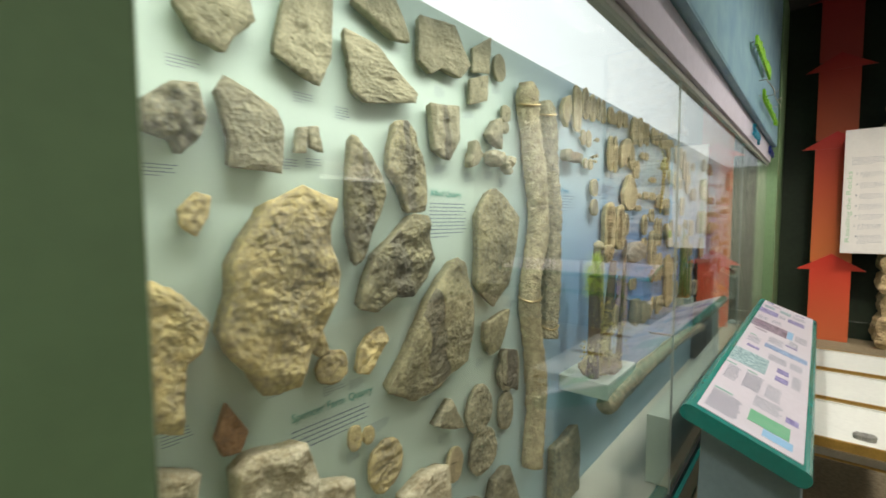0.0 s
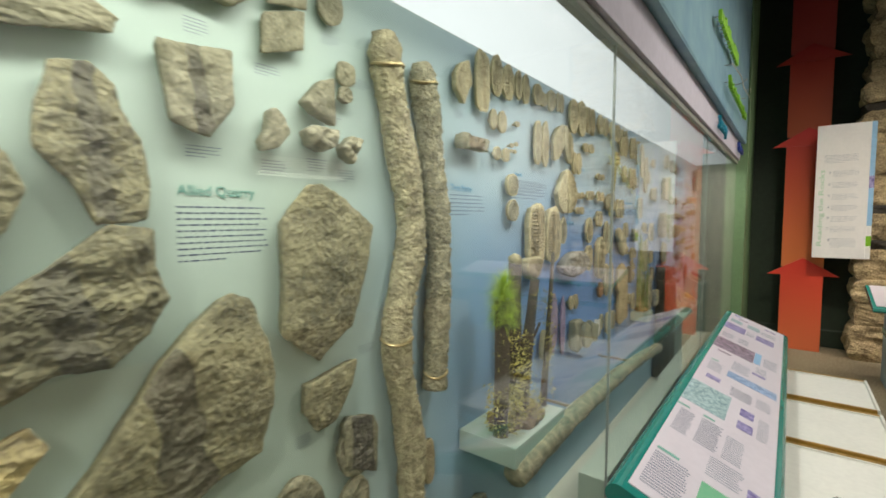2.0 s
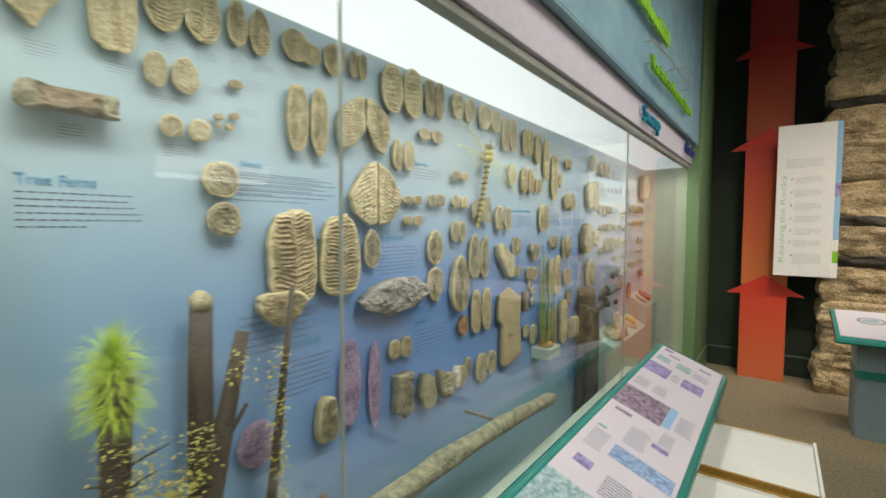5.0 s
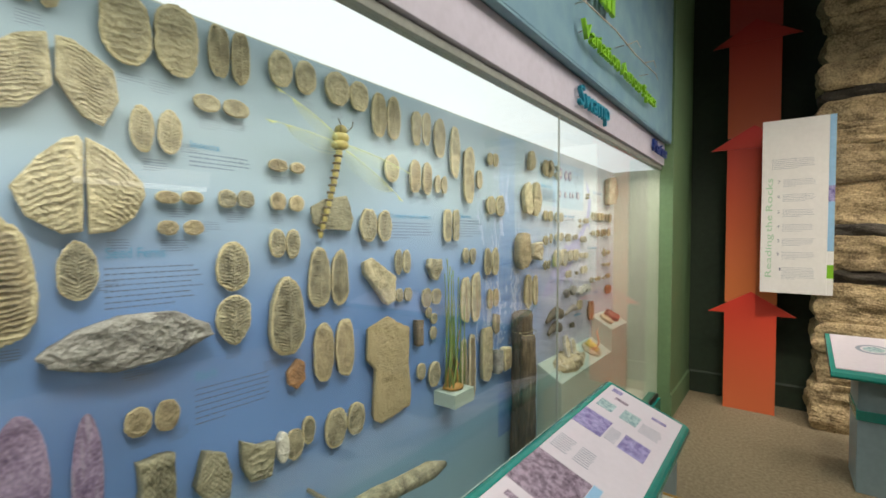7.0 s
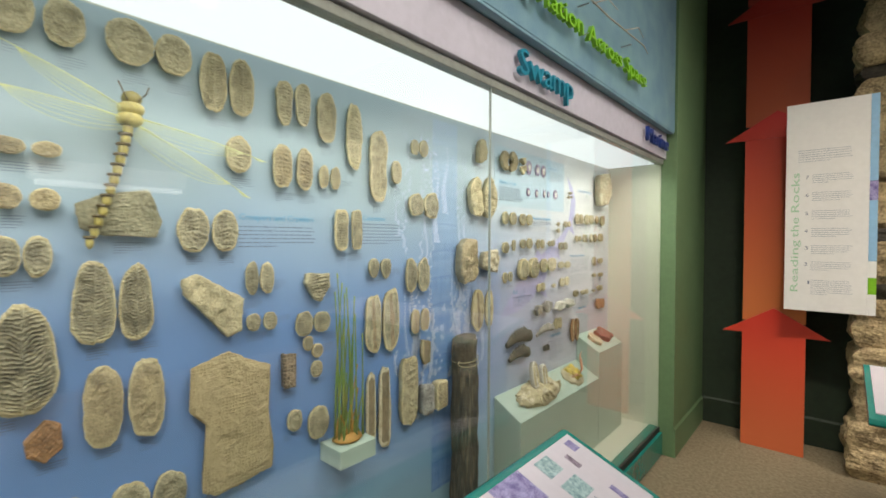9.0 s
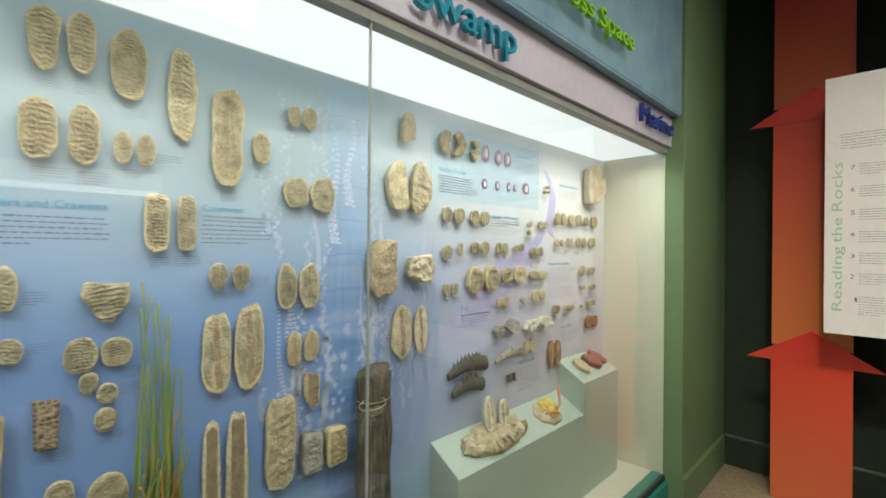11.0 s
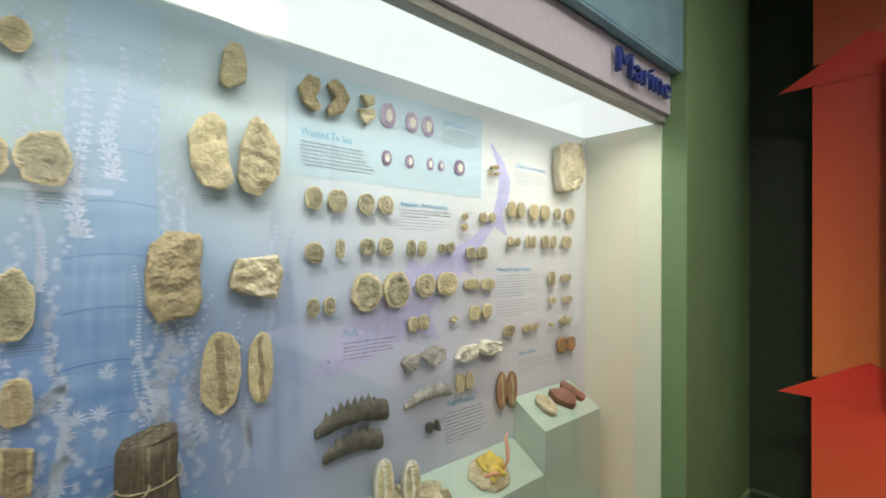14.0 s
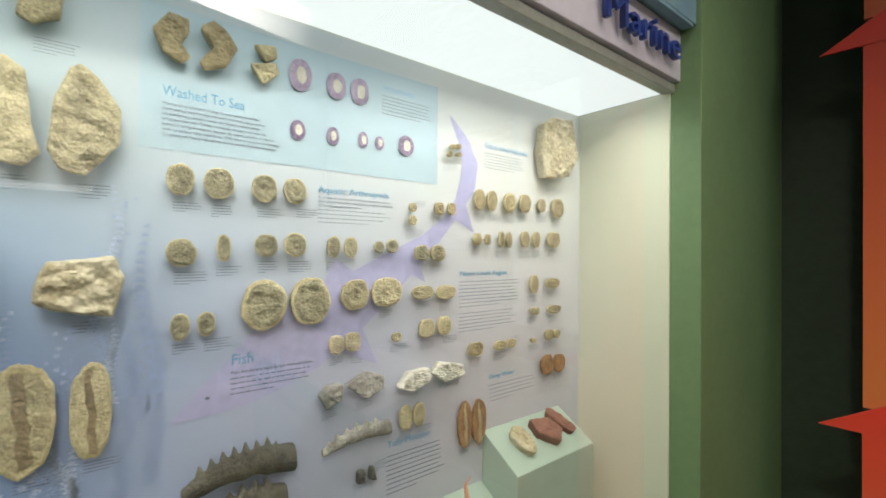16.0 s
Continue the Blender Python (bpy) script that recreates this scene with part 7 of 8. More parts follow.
# standing petrified logs
for label, y, x, r, z0, seed in (("tall dark petrified log tied with a cord", 5.76, -0.71, 0.07, 1.25, 2.0), ("short broken petrified log", 5.70, -0.64, 0.05, 1.12, 6.0)):
    log = thing("petrified_log", label, "petrified log", at=(x, y, SILL + 0.006))
    n = 26
    bm = tube([(0, 0.006 * math.sin(k * 0.7), (z0 - SILL) * k / n) for k in range(n + 1)], [r * (1.0 - 0.08 * k / n + 0.45 * max(0, 0.3 - k / n)) for k in range(n + 1)], 84, 0.05, seed)
    for v in bm.verts:
        a = math.atan2(v.co.y, v.co.x)
        s = 1 + 0.10 * noise.noise(Vector((math.cos(a) * 7, math.sin(a) * 7, v.co.z * 2.5 + seed))) + 0.09 * noise.noise(Vector((math.cos(a) * 2, math.sin(a) * 2, v.co.z * 4 + seed))) + 0.03 * noise.noise(Vector((math.cos(a) * 18, math.sin(a) * 18, v.co.z * 9)))
        v.co.x, v.co.y = v.co.x * s, v.co.y * s
        if v.co.z > z0 - SILL - 0.001:
            v.co.z += 0.25 * v.co.y + 0.02 * noise.noise(v.co * 40)
    part("trunk", bm, M["wood"], log, smooth=True)
    bm = bmesh.new()
    bmesh.ops.create_circle(bm, cap_ends=True, segments=26, radius=r * 0.86)
    for v in bm.verts:
        v.co.z = 0.25 * v.co.y
    part("broken_top", bm, M["wood"], log, "dark splintered top").location = (0, 0, z0 - SILL + 0.004)
    if z0 > 1:
        part("cord", tube([(r * 0.99 * math.cos(a), r * 0.99 * math.sin(a), 0.93 + 0.01 * math.sin(a)) for a in [2 * math.pi * k / 24 for k in range(25)]], [0.002] * 25, 6), M["bark"], log, "pale cord tied round the log")

# leaning trunk cast, lying along the ledge
pts = [(-0.55 + 0.06 * k, 2.62 + 2.03 * k, 0.80 + 0.07 * math.sin(k * 2.6) - 0.02 * k) for k in [i / 22 for i in range(23)]]
trunk = tagged(part("trunk_cast", tube(pts, [0.045 * (1 - 0.25 * k / 22) for k in range(22)] + [0.012], 24, 0.25, 3.0), M["grey_bark"], smooth=True), "long grey trunk cast lying along the case", "trunk cast")
for y in (3.3, 4.2):
    part("support", box(PX, -0.54, y - 0.006, y + 0.006, 0.80, 0.812), M["pin"], trunk, "thin brass bracket to the panel")

# the coal swamp model
swamp_model = thing("swamp_model", "small coal swamp model with trunks and ferns on a green block", "model", at=(-0.66, 2.81, 0.83))


def at_model(name, bm, mat, label="", smooth=True):
    ob = part(name, bm, M[mat], swamp_model, label, smooth)
    ob.matrix_parent_inverse = Matrix.Translation((0.66, -2.81, -0.83))
    return ob


at_model("base_block", box(PX + 0.002, -0.535, 2.60, 3.03, 0.83, 0.91, 0.003), "plinth", "pale green base block", False)
bm = bmesh.new()
bmesh.ops.create_icosphere(bm, subdivisions=4, radius=1)
for v in bm.verts:
    v.co *= 1 + 0.3 * noise.noise(v.co * 2.6)
    v.co = Vector((-0.66 + v.co.x * 0.095, 2.82 + v.co.y * 0.15, 0.912 + max(v.co.z, 0) * 0.055))
at_model("soil", bm, "soil", "brown lumpy model soil")
for y, x, top, r, lean in ((2.655, -0.63, 1.42, 0.030, 0.01),):
    at_model("trunk", tube([(x, y + lean * k, 0.91 + (top - 0.91) * k) for k in (0, 0.25, 0.5, 0.75, 1)], [r, r * 0.95, r * 0.95, r, r * 1.1], 14, 0.2), "stem")
at_model("broken_trunk", tube([(-0.69, 2.856 + 0.012 * k, 0.91 + 0.63 * k) for k in (0, 0.25, 0.5, 0.75, 1)], [0.03, 0.03, 0.029, 0.028, 0.027], 14, 0.25), "stem", "dark broken trunk with a pale top")
at_model("trunk_top", tube([(-0.69, 2.868, 1.535), (-0.69, 2.868, 1.56), (-0.685, 2.872, 1.578)], [0.027, 0.026, 0.014], 14, 0.6), "buff", "pale broken wood")
at_model("leaning_trunk", tube([(-0.64, 2.82 + 0.13 * k, 0.91 + 0.56 * k) for k in (0, 0.25, 0.5, 0.75, 1)], [0.034, 0.03, 0.026, 0.022, 0.018], 14, 0.2), "stem")
at_model("leaning_trunk", tube([(-0.62, 3.0 + 0.085 * k, 0.91 + 0.665 * k) for k in (0, 0.25, 0.5, 0.75, 1)], [0.017, 0.014, 0.011, 0.009, 0.007], 12, 0.2), "stem")
at_model("twig", tube([(-0.635, 2.89, 1.20), (-0.62, 2.92, 1.25), (-0.61, 2.94, 1.29)], [0.008, 0.006, 0.005], 8), "stem")
rnd = random.Random(3)
bm = bmesh.new()
for i in range(1500):
    a, up = rnd.uniform(0, 6.28), rnd.random() ** 1.4
    start = Vector((-0.63, 2.662, 1.33 + 0.15 * rnd.random()))
    d = Vector((math.cos(a) * (1 - up * 0.9), math.sin(a) * (1 - up * 0.9), -0.25 + up * 1.25)).normalized()
    ln = rnd.uniform(0.05, 0.10)
    tip = start + d * ln + Vector((0, 0, -0.012 * (1 - up)))
    s = d.cross(Vector((0.3, 0.1, 1))).normalized() * 0.0008
    mid = start + d * ln * 0.5 + Vector((0, 0, 0.006))
    vs = [bm.verts.new(p) for p in (start - s, start + s, mid + s, mid - s, tip)]
    bm.faces.new((vs[0], vs[1], vs[2], vs[3]))
    bm.faces.new((vs[3], vs[2], vs[4]))
at_model("needle_crown", bm, "grass", "bright green needle crown", False)


def leafy(name, cx, cy, z0, z1, spread, n, size, seed):
    rnd = random.Random(seed)
    bm = bmesh.new()
    for i in range(n):
        a, k = rnd.uniform(0, 6.28), rnd.random()
        c = Vector((cx + math.cos(a) * spread * rnd.random(), cy + math.sin(a) * spread * rnd.random(), z0 + (z1 - z0) * k))
        d = Vector((rnd.uniform(-1, 1), rnd.uniform(-1, 1), rnd.uniform(-0.7, 0.5))).normalized()
        s = d.cross(Vector((rnd.uniform(-0.4, 0.4), 0.2, 1))).normalized() * size * 0.35
        ln = size * rnd.uniform(0.7, 1.4)
        vs = [bm.verts.new(p) for p in (c, c + d * ln * 0.5 - s, c + d * ln, c + d * ln * 0.5 + s)]
        bm.faces.new(vs)
    return at_model(name, bm, "moss", "yellow green leaves", False)


leafy("fern_clump", -0.62, 2.66, 0.93, 1.10, 0.08, 700, 0.013, 1)
leafy("fern_clump", -0.61, 2.77, 0.94, 1.17, 0.06, 600, 0.013, 2)
leafy("fern_clump", -0.60, 2.86, 0.93, 1.02, 0.06, 350, 0.012, 7)
leafy("climber", -0.61, 2.68, 1.17, 1.31, 0.08, 260, 0.011, 3)
leafy("climber", -0.62, 2.82, 1.14, 1.27, 0.05, 160, 0.011, 4)
leafy("climber", -0.61, 3.03, 0.95, 1.42, 0.035, 420, 0.011, 5)
leafy("climber", -0.60, 2.92, 1.34, 1.44, 0.05, 70, 0.011, 6)
for zz, dy in ((1.18, 0.07), (1.20, -0.06), (1.23, 0.10)):
    at_model("twig", tube([(-0.615, 2.66, zz), (-0.61, 2.66 + dy * 0.6, zz + 0.02), (-0.605, 2.66 + dy, zz + 0.03)], [0.003, 0.0025, 0.0015], 6), "stem")

# the horsetail model
reeds = thing("horsetail_model", "green horsetail reeds standing on a small green block", "model", at=(-0.722, 5.03, 0.905))
part("base_block", box(-0.061, 0.072, -0.085, 0.085, 0, 0.07, 0.003), M["plinth"], reeds, "pale green base block")
bm = bmesh.new()
bmesh.ops.create_icosphere(bm, subdivisions=3, radius=1)
for v in bm.verts:
    v.co *= 1 + 0.2 * noise.noise(v.co * 3)
    v.co = Vector((v.co.x * 0.05, v.co.y * 0.06, 0.076 + max(v.co.z, 0) * 0.03))
part("soil", bm, M["reed_dry"], reeds, "orange brown model soil", True)
rnd = random.Random(12)
for i in range(36):
    x, y = rnd.uniform(-0.035, 0.035), rnd.uniform(-0.055, 0.055)
    top = rnd.uniform(0.45, 0.78) if i < 13 else rnd.uniform(0.12, 0.38)
    lean = rnd.uniform(-0.03, 0.035)
    bm = tube([(x, y + lean * k * k, 0.085 + (top - 0.085) * k) for k in (0, 0.3, 0.6, 0.9, 1)], [0.005, 0.0042, 0.003, 0.0022, 0.0032], 7)
    part("reed", bm, M["reed" if i < 13 or i % 2 == 0 else "reed_dry"], reeds, smooth=True)

# the model dragonfly
fly = thing("dragonfly_model", "large yellow model dragonfly with clear veined wings", "model", at=(-0.735, 4.32, 2.09))
fly_wing = pane_glass("clear_wing_film", 0.05, 0.4)
for i in range(15):
    k = i / 14
    bm = bmesh.new()
    bmesh.ops.create_icosphere(bm, subdivisions=2, radius=1)
    r = 0.025 if i == 0 else (0.033 if i < 3 else 0.0145 - 0.005 * k)
    for v in bm.verts:
        v.co = Vector((v.co.x * r, v.co.y * r, v.co.z * (0.022 if i < 3 else 0.018)))
    part("head" if i == 0 else "segment", bm, M["insect_head" if i == 0 else "insect"], fly, smooth=True).location = (0.0, -0.095 * k ** 1.5 + 0.002, 0.052 - 0.39 * k)
    if i > 2:
        part("band", tube([((r + 0.001) * math.cos(a), (r + 0.001) * math.sin(a), 0) for a in [2 * math.pi * j / 12 for j in range(13)]], [0.0042] * 13, 6), M["insect_dark"], fly, "dark body ring").location = (0.0, -0.095 * k ** 1.5 + 0.002, 0.052 - 0.39 * k + 0.013)
for sy, sz, tip_y, tip_z, wide in ((-0.015, 0.02, -0.29, 0.145, 0.042), (-0.015, -0.005, -0.325, 0.035, 0.054), (0.02, 0.0, 0.37, -0.062, 0.046), (0.015, -0.02, 0.315, -0.185, 0.056)):
    a, b = Vector((0.012, sy, sz)), Vector((0.03, tip_y, tip_z))
    d = (b - a)
    side = Vector((0, -d.z, d.y)).normalized() * (1 if tip_y < 0 else -1)
    bm = bmesh.new()
    lead, trail = [], []
    for j in range(15):
        k = j / 14
        c = a + d * k + Vector((0.012 * math.sin(k * 3.1), 0, -0.012 * k * k))
        lead.append(c)
        trail.append(c + side * wide * math.sin(min(1, k * 1.15 + 0.12) * math.pi) ** 0.6 if k < 0.88 else c + side * wide * 0.25 * (1 - k) / 0.12)
    lo, hi = [bm.verts.new(p) for p in lead], [bm.verts.new(p) for p in trail]
    for j in range(14):
        bm.faces.new((lo[j], lo[j + 1], hi[j + 1], hi[j]))
    wing = part("wing", bm, fly_wing, fly, "clear veined wing")
    for f in (0.0, 0.1, 0.22, 0.36, 0.52, 0.76, 1.0):
        part("vein", tube([p + (q - p) * f for p, q in zip(lead, trail)], [0.0020 * (1 - 0.6 * j / 14) if f == 0 else 0.00065 for j in range(15)], 5), M["vein"], wing)
for s in (-1, 1):
    part("leg", tube([(0.015, 0.01 * s, 0.04), (0.035, 0.028 * s, 0.065), (0.03, 0.035 * s, 0.085)], [0.002] * 3, 5), M["insect_dark"], fly)
part("mount", box(-0.05, 0.0, -0.004, 0.004, -0.004, 0.004), M["pin"], fly)

# ---- header lettering ----
def sign_letters(name, text, y, z, w, h, mat, x, depth, label):
    t = thing(name, label, "lettering", at=(x, y, z))
    whole = letters(text, 0.1, 0.5)
    xs, ys = [v.co.x for v in whole.vertices], [v.co.y for v in whole.vertices]
    fit = WALL @ Matrix.Diagonal((w / (max(xs) - min(xs)), h / (max(ys) - min(ys)), depth, 1))
    for i, ch in enumerate(text):
        if ch == " ":
            continue
        right = max(v.co.x for v in letters(text[:i + 1], 0.1, 0.5).vertices)
        me = letters(ch, 0.1, 0.5)
        me.transform(Matrix.Translation((right - max(v.co.x for v in me.vertices) - min(xs), 0, 0)))
        me.transform(fit)
        me.materials.clear()
        me.materials.append(M[mat])
        new("letter", me).parent = t
    for i in range(max(2, int(w / 0.09))):
        part("stud", box(-0.04, 0.0, (i + 0.5) * w / max(2, int(w / 0.09)) - 0.003, (i + 0.5) * w / max(2, int(w / 0.09)) + 0.003, h * 0.35, h * 0.35 + 0.006), M["metal"], t)
    return t


sign_letters("swamp_sign", "Swamp", 5.585, 2.462, 0.505, 0.145, "swamp", -0.292, 0.022, "turquoise raised letters on the case header")
sign_letters("marine_sign", "Marine", 7.300, 2.475, 0.520, 0.10, "marine", -0.292, 0.022, "navy blue raised letters on the case header")
sign_letters("variation_sign", "Variation Across Space", 5.42, 2.745, 1.57, 0.115, "lime", -0.215, 0.022, "lime green raised letters on the mural fascia")
upper = thing("upper_sign", "upper row of lime green raised letters on the fascia", "lettering", at=(-0.215, 4.75, 3.02))
rnd = random.Random(2)
for i in range(14):
    y = i * 0.085
    part("letter", box(-0.011, 0.011, y, y + 0.062, 0, rnd.choice((0.07, 0.10)), 0.004), M["lime"], upper)
    part("stud", box(-0.035, -0.01, y + 0.028, y + 0.034, 0.03, 0.036), M["metal"], upper)
twig = thing("metal_twig", "thin branching metal rod fixed to the mural fascia", "wall ornament", at=(-0.19, 5.6, 2.9))
part("rod", tube([(0, -0.3, -0.02), (0.02, 0.2, 0.0), (0, 0.7, 0.03), (0, 1.0, 0.05), (0.01, 1.24, 0.055), (0.01, 1.32, 0.03)], [0.0035, 0.004, 0.0045, 0.004, 0.0035, 0.002], 8), M["rod"], twig, smooth=True)
part("rod", tube([(0, 0.95, 0.05), (0.03, 1.08, 0.10), (0.02, 1.2, 0.085)], [0.0035, 0.003, 0.002], 8), M["rod"], twig, smooth=True)
part("rod", tube([(0, 0.5, 0.02), (0.03, 0.62, 0.08), (0.01, 0.8, 0.1)], [0.0035, 0.003, 0.002], 8), M["rod"], twig, smooth=True)
for y in (-0.2, 0.45, 1.05):
    part("stud", box(-0.06, 0.0, y, y + 0.006, 0.0, 0.006), M["metal"], twig)

# ---- reading rail in front of the case ----
def reading_rail():
    rail = thing("reading_rail", "long sloping reading rail with teal edge and printed sheet", "reading rail", at=(0, 4.22, 0))
    back = Matrix.Translation((0, -4.22, 0))
    hi, lo = Vector((-0.225, 0.882)), Vector((0.222, 0.705))
    d = (lo - hi).normalized()
    up = Vector((-d.y, d.x))
    r = 0.036
    outline = []
    for i in range(9):
        a = math.pi / 2 + math.pi * i / 8
        outline.append(hi + d * r + d * math.cos(a) * r + up * math.sin(a) * r)
    for i in range(9):
        a = -math.pi / 2 + math.pi * i / 8
        outline.append(lo - d * r + d * math.cos(a) * r + up * math.sin(a) * r)
    def keep(ob):
        ob.matrix_parent_inverse = back
        return ob
    keep(part("top_frame", prism([tuple(p) for p in outline], "y", 2.61, 5.84), M["teal"], rail, "teal lacquered rounded frame"))
    a, b = hi + d * 0.046 + up * r, lo - d * 0.045 + up * r
    sheet = keep(part("printed_sheet", prism([tuple(a), tuple(b), tuple(b + up * 0.003), tuple(a + up * 0.003)], "y", 2.65, 5.81), M["sheet"], rail, "white printed reading sheet"))
    keep(part("cabinet", prism([(-0.19, 0), (0.19, 0), (0.19, 0.65), (-0.17, 0.80)], "y", 2.78, 5.70, 0.004), M["stand"], rail, "blue grey cabinet body"))
    keep(part("plinth_strip", box(-0.17, 0.17, 2.82, 5.66, 0.0, 0.06), M["black"], rail))
    ln = (b - a).length

    def flat(name, s0, s1, y0, y1, mat, lift=0.0036, skew=0.0):
        """A printed patch: s along the slope (0 high, 1 low), y along the rail."""
        bm = bmesh.new()
        q = []
        for s, y in ((s0, y0), (s1, y0 + skew), (s1, y1 + skew), (s0, y1)):
            p = a + (b - a) * s + up * lift
            q.append(bm.verts.new((p.x, y, p.y)))
        bm.faces.new(q[::-1])
        bmesh.ops.recalc_face_normals(bm, faces=list(bm.faces))
        bmesh.ops.solidify(bm, geom=list(bm.faces), thickness=0.0006)
        return keep(part(name, bm, M[mat], rail))

    rnd = random.Random(21)
    # pictures
    for s0, s1, y0, y1, mat in (
        (0.0, 0.48, 3.50, 3.81, "aqua"), (0.34, 0.96, 4.10, 4.21, "blueprint"), (0.0, 0.60, 4.58, 4.85, "photo"),
        (0.605, 0.70, 4.60, 4.86, "sky"), (0.0, 0.36, 5.20, 5.39, "violet"), (0.55, 0.85, 5.21, 5.36, "violet"),
        (0.46, 0.86, 2.78, 2.92, "leafprint"), (0.62, 0.90, 2.70, 2.775, "sky"), (0.60, 0.75, 3.66, 3.75, "violet"), (0.60, 0.76, 3.50, 3.59, "violet"),
        (0.12, 0.30, 3.93, 3.99, "violet"), (0.10, 0.30, 4.50, 4.53, "photo"), (0.17, 0.35, 5.65, 5.68, "photo"), (0.66, 0.85, 5.67, 5.70, "violet"),
        (0.06, 0.20, 5.73, 5.78, "violet"), (0.62, 0.80, 4.36, 4.40, "violet"), (0.05, 0.26, 5.48, 5.58, "aqua"), (0.36, 0.58, 5.48, 5.60, "aqua"), (0.80, 0.93, 2.98, 3.05, "violet")):
        flat("picture", s0, s1, y0, y1, mat)
    # columns of print running up the slope
    for s0, y0, n, w, mat in ((0.05, 2.70, 14, 0.34, "ink"), (0.06, 3.16, 14, 0.16, "ink"), (0.28, 3.16, 15, 0.22, "ink"), (0.54, 3.16, 13, 0.18, "ink_soft"), (0.46, 2.98, 9, 0.30, "ink_soft"),
                              (0.44, 3.85, 8, 0.27, "ink"), (0.74, 3.86, 8, 0.18, "ink_soft"), (0.08, 4.08, 10, 0.19, "ink_soft"), (0.36, 4.26, 11, 0.24, "ink_soft"), (0.66, 4.42, 8, 0.16, "ink_soft"), (0.74, 4.62, 12, 0.20, "ink_soft"), (0.30, 4.92, 8, 0.18, "ink_soft"), (0.04, 4.92, 8, 0.2, "ink_soft"),
                              (0.62, 5.46, 7, 0.26, "ink_soft"), (0.80, 3.50, 14, 0.12, "ink_soft"), (0.38, 5.22, 8, 0.14, "ink_soft")):
        bm = bmesh.new()
        for i in range(n):
            y = y0 + i * 0.017
            p0, p1 = a + (b - a) * s0 + up * 0.0036, a + (b - a) * (s0 + w * rnd.uniform(0.85, 1)) + up * 0.0036
            bm.faces.new([bm.verts.new(v) for v in ((p0.x, y, p0.y), (p1.x, y, p1.y), (p1.x, y + 0.006, p1.y), (p0.x, y + 0.006, p0.y))])
        keep(part("text_block", bm, M[mat], rail))
    for s0, y0, w in ((0.05, 2.95, 0.2), (0.0, 3.42, 0.14), (0.08, 4.27, 0.1), (0.28, 3.43, 0.12)):
        flat("title_bar", s0, s0 + w, y0, y0 + 0.018, "head_green")
    # pulled-out drawers
    for i, (y0, y1) in enumerate(((3.385, 4.02), (4.06, 4.70), (4.765, 5.375))):
        dr = keep(part("drawer", box(0.19, 0.6445, y0 + 0.018, y1 - 0.018, 0.572, 0.588), M["white"], rail, "pulled-out white-lined drawer"))
        for e in (y0, y1 - 0.018):
            part("drawer_side", box(0.19, 0.645, e, e + 0.018, 0.50, 0.60), M["ochre"], dr, "varnished drawer side")
            part("rim", box(0.19, 0.6445, e + 0.003, e + 0.015, 0.6002, 0.604, 0.001), M["ochre"], dr)
        for e in (y0 + 0.0182, y1 - 0.022):
            part("liner_edge", box(0.19, 0.6445, e, e + 0.0038, 0.5882, 0.60), M["white"], dr)
        part("drawer_front", box(0.645, 0.658, y0, y1, 0.49, 0.608, 0.003), M["white"], dr, "white drawer front")
        part("runner", box(0.18, 0.6, y0 - 0.016, y0, 0.52, 0.555), M["metal"], dr, "steel drawer runner")
    return rail


reading_rail()
for y, x in ((3.52, 0.42),):
    stone("drawer_stone", 0, 0, 0.05, 0.09, oval(2.3, 0.1), "plain", "grey", 0.03, "small grey stone lying in an open drawer", "stone", m=pose(x, y, 0.5885, 0, -90, 0))

# ---- second reading desk ----
desk = thing("reading_desk", "sloping white reading desk with teal edge beside the rocks", "reading desk", at=(1.45, 7.5, 0))


def at_desk(name, bm, mat, label=""):
    ob = part(name, bm, M[mat], desk, label)
    ob.matrix_parent_inverse = Matrix.Translation((-1.45, -7.5, 0))
    return ob


at_desk("frame", prism([(7.17, 0.80), (7.15, 0.815), (7.16, 0.845), (7.80, 0.995), (7.83, 0.98), (7.82, 0.95)], "x", 0.865, 3.4, 0.006), "teal", "teal lacquered frame")
at_desk("printed_sheet", prism([(7.21, 0.858), (7.78, 0.991), (7.78, 0.996), (7.21, 0.863)], "x", 0.895, 3.37), "sheet", "white printed sheet")
at_desk("cabinet", box(1.02, 3.25, 7.32, 7.74, 0.0, 0.83, 0.004), "stand", "blue grey cabinet")
at_desk("stripe", box(1.012, 3.258, 7.312, 7.748, 0.50, 0.57, 0.003), "teal", "teal stripe")
for k, mat in ((0.075, "ink_soft"), (0.055, "sheet"), (0.045, "aqua")):
    bm = bmesh.new()
    bmesh.ops.create_circle(bm, cap_ends=True, segments=32, radius=k)
    for v in bm.verts:
        v.co = Vector((1.12 + v.co.x * 1.3, 7.56 + v.co.y, 0.942 + v.co.y * 0.233 + 0.006 + (0.075 - k) * 0.03))
    at_desk("logo_ring", bm, mat, "round printed emblem")

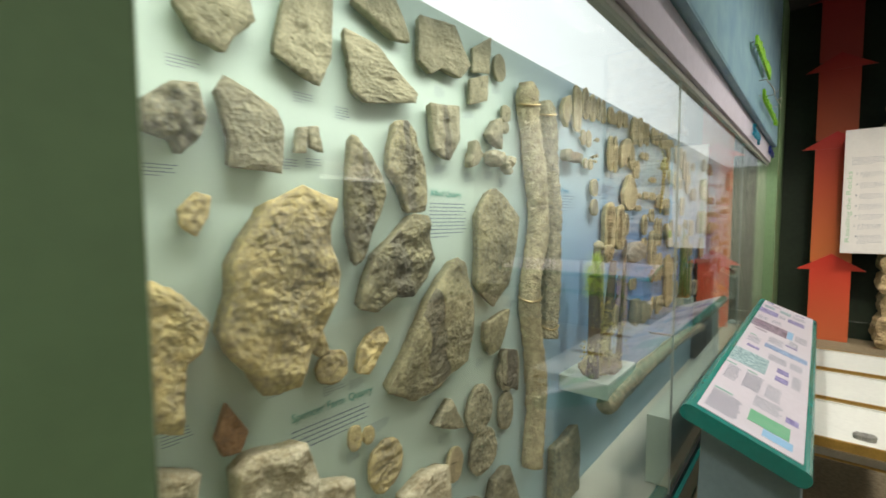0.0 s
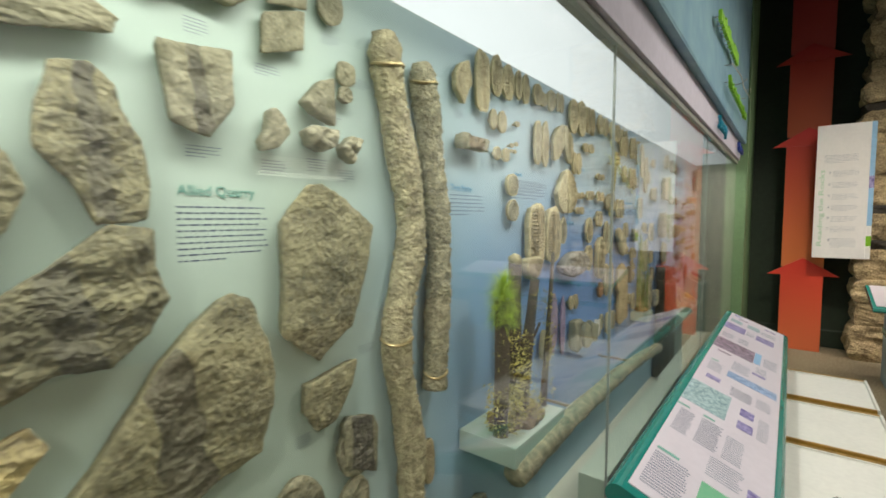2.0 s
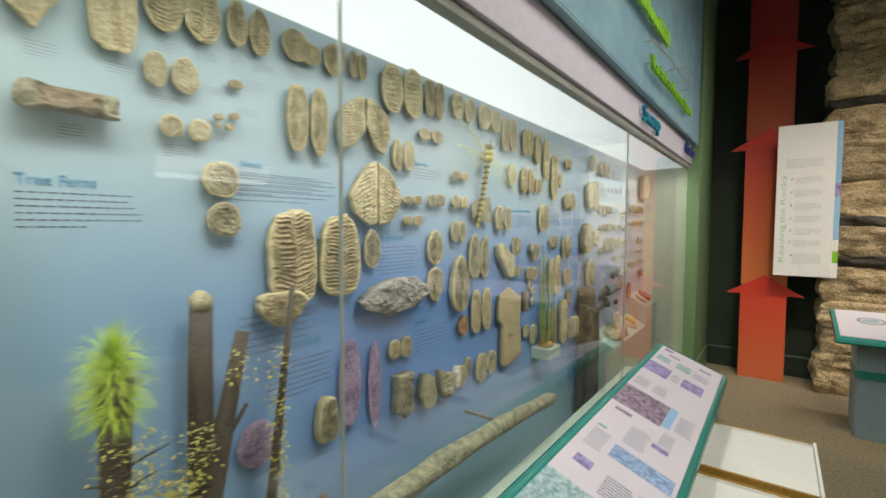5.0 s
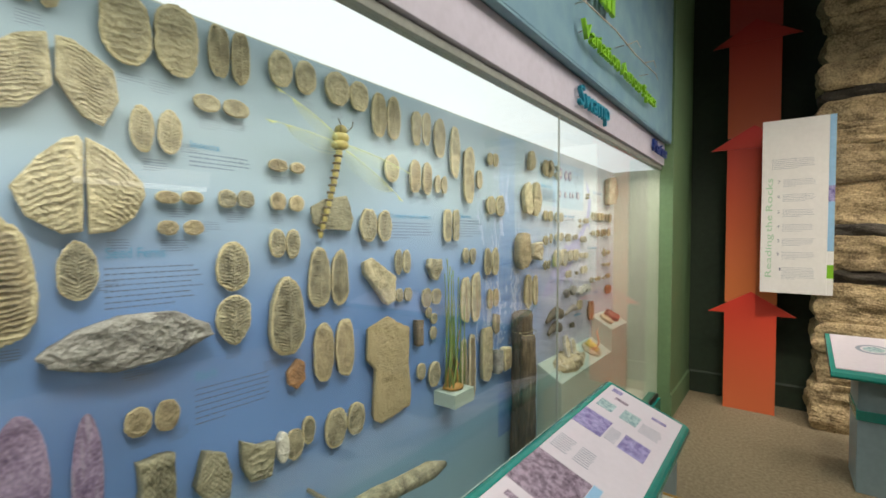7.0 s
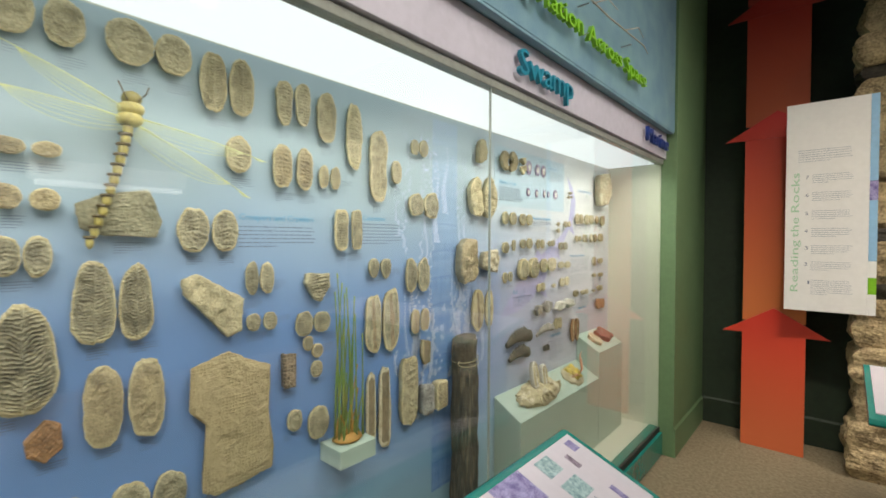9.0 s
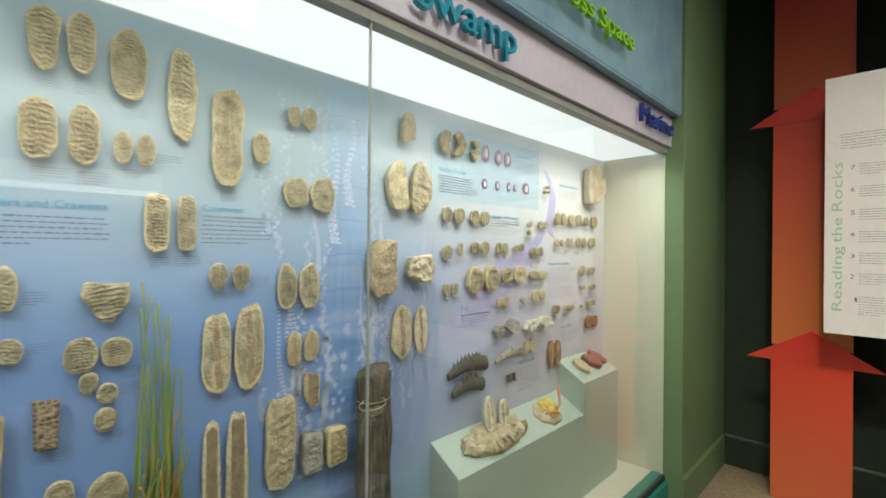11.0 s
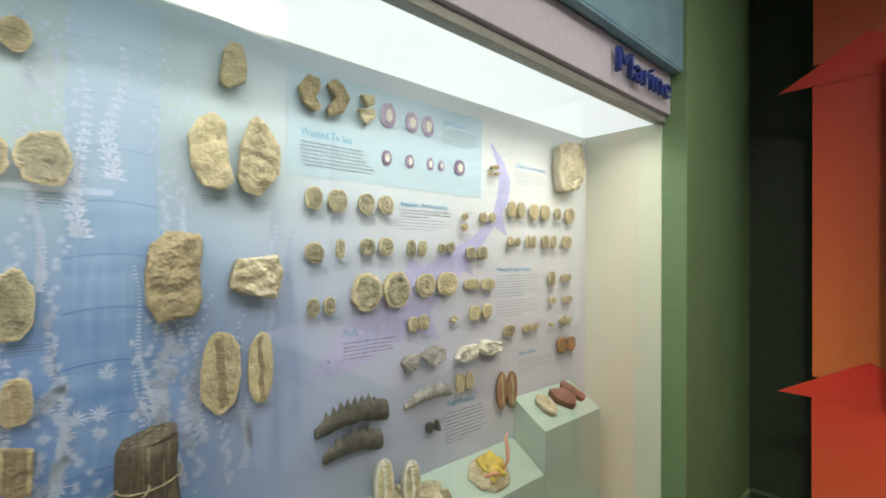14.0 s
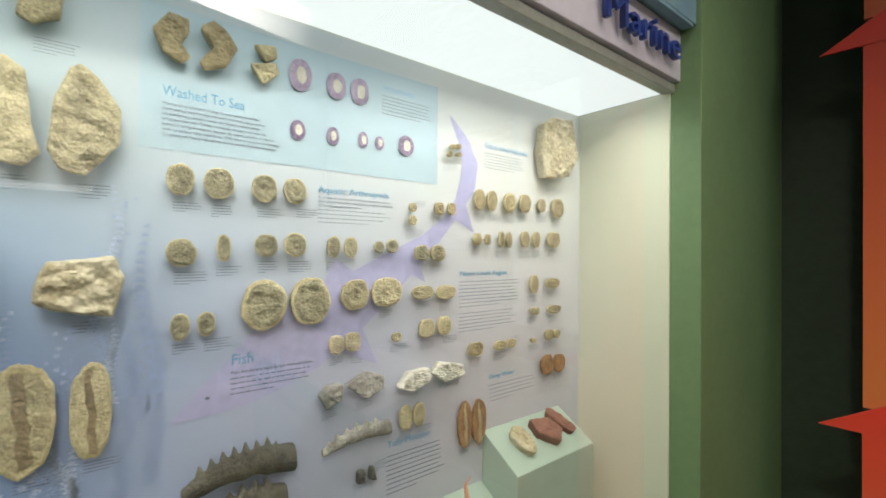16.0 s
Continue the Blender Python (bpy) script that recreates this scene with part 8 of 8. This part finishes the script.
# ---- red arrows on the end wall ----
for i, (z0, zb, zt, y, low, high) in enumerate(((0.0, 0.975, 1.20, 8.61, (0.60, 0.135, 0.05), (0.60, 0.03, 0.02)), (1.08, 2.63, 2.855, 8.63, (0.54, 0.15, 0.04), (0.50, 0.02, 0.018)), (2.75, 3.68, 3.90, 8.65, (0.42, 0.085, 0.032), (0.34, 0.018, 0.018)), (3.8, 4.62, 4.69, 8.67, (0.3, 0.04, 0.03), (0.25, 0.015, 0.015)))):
    t = thing("arrow_panel", "tall flat red arrow panel pointing up" if i else "flat orange red arrow panel standing on the carpet", "arrow sign", "stacked arrows", at=(0.34, y, z0))
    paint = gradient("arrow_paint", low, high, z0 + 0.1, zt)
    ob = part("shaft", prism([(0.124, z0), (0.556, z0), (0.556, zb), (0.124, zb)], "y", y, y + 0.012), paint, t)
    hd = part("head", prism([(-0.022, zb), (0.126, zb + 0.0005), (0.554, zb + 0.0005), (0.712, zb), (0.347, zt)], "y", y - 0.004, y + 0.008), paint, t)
    for o in (ob, hd):
        o.matrix_parent_inverse = Matrix.Translation((-0.34, -y, -z0))
    st = part("standoff", box(0.32, 0.36, y + 0.012, YE, zb - 0.12, zb - 0.08), M["black"], t)
    st.matrix_parent_inverse = Matrix.Translation((-0.34, -y, -z0))

# ---- white sign board ----
board = thing("sign_board", "tall white text board with a blue edge stripe", "sign", at=(0.68, 8.4, 1.228))


def at_board(ob):
    ob.matrix_parent_inverse = Matrix.Translation((-0.68, -8.4, -1.228))
    return ob


at_board(part("panel", box(0.424, 0.905, 8.40, 8.425, 1.228, 2.822, 0.002), M["board"], board))
for z0, z1, mat in ((1.228, 1.38, "board"), (1.38, 1.50, "lime"), (1.50, 1.62, "board"), (1.62, 2.06, "sky"), (2.06, 2.20, "violet"), (2.20, 2.822, "sky")):
    at_board(part("edge_stripe", box(0.906, 0.95, 8.398, 8.425, z0 + 0.001, z1 - 0.001), M[mat], board))
at_board(part("bracket", box(0.60, 0.66, 8.425, YE, 2.2, 2.26), M["black"], board))
at_board(part("bracket", box(0.60, 0.66, 8.425, YE, 1.5, 1.56), M["black"], board))
for word, z, w, h in (("Reading", 1.362, 0.40, 0.062), ("the", 1.793, 0.155, 0.049), ("Rocks", 1.98, 0.302, 0.05)):
    at_board(lettering("title_word", word, (0.508, 8.3985, z), w, "head_light", board, turn=FRONT, roll=90, bold=0.0, height=h))
for i, z in enumerate((1.435, 1.575, 1.70, 1.83, 1.965, 2.105, 2.24)):
    at_board(lettering("numeral", str(i + 1), (0.545, 8.3985, z), 0.011 if i == 0 else 0.018, "ink", board, turn=FRONT, height=0.026))
    ob = bars(0.585, z + 0.03, 0.24, 5 if i else 8, 0.015, 0.006, 60 + i, x=8.399, mat="ink_soft", parent=board, turn=FRONT)
    at_board(ob)
at_board(bars(0.50, 2.46, 0.34, 6, 0.017, 0.007, 80, x=8.399, mat="ink_soft", parent=board, turn=FRONT))

# ---- layered rock pillar ----
pillar = thing("rock_pillar", "stacked pillar of layered brown limestone blocks", "rock pillar", at=(1.5, 8.7, 0))


def rock_block(x0, x1, y0, y1, z0, z1, mat, seed):
    bm = bmesh.new()
    bmesh.ops.create_cube(bm, size=1)
    bmesh.ops.subdivide_edges(bm, edges=list(bm.edges), cuts=22, use_grid_fill=True)
    w, d, h = x1 - x0, y1 - y0, z1 - z0
    for v in bm.verts:
        q = Vector((v.co.x * w, v.co.y * d, v.co.z * h))
        e = max(abs(v.co.x), abs(v.co.y)) * 2
        rnd_edge = 1 - 0.10 * (abs(v.co.z) * 2) ** 5
        o = Vector((seed * 3.1, seed, 0))
        n1 = noise.noise(q * 5 + o) * 0.03 + noise.noise(Vector((q.x * 6, q.y * 6, q.z * 13)) + o) * 0.04 + noise.noise(q * 30 + o) * 0.012 + noise.noise(q * 70 + o) * 0.005
        out = Vector((v.co.x, v.co.y, 0))
        q = Vector((q.x * rnd_edge, q.y * rnd_edge, q.z + noise.noise(q * 6 + o) * 0.012))
        q += out.normalized() * n1 * min(1, e) if out.length > 0 else Vector()
        v.co = q
    ob = part("block", bm, M[mat], pillar, smooth=False)
    ob.matrix_parent_inverse = Matrix.Translation((-1.5, -8.7, 0))
    ob.location = ((x0 + x1) / 2, (y0 + y1) / 2, (z0 + z1) / 2)
    return ob


z, i = 0.0, 0
rnd = random.Random(31)
for h in (0.42, 0.30, 0.26, 0.36, 0.12, 0.30, 0.10, 0.38, 0.32, 0.14, 0.26, 0.10, 0.22, 0.26, 0.16, 0.28, 0.24, 0.3, 0.3):
    if z + h > 4.68:
        break
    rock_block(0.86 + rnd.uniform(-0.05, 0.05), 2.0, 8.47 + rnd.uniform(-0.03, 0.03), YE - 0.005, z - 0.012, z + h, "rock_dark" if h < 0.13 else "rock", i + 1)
    z += h
    i += 1
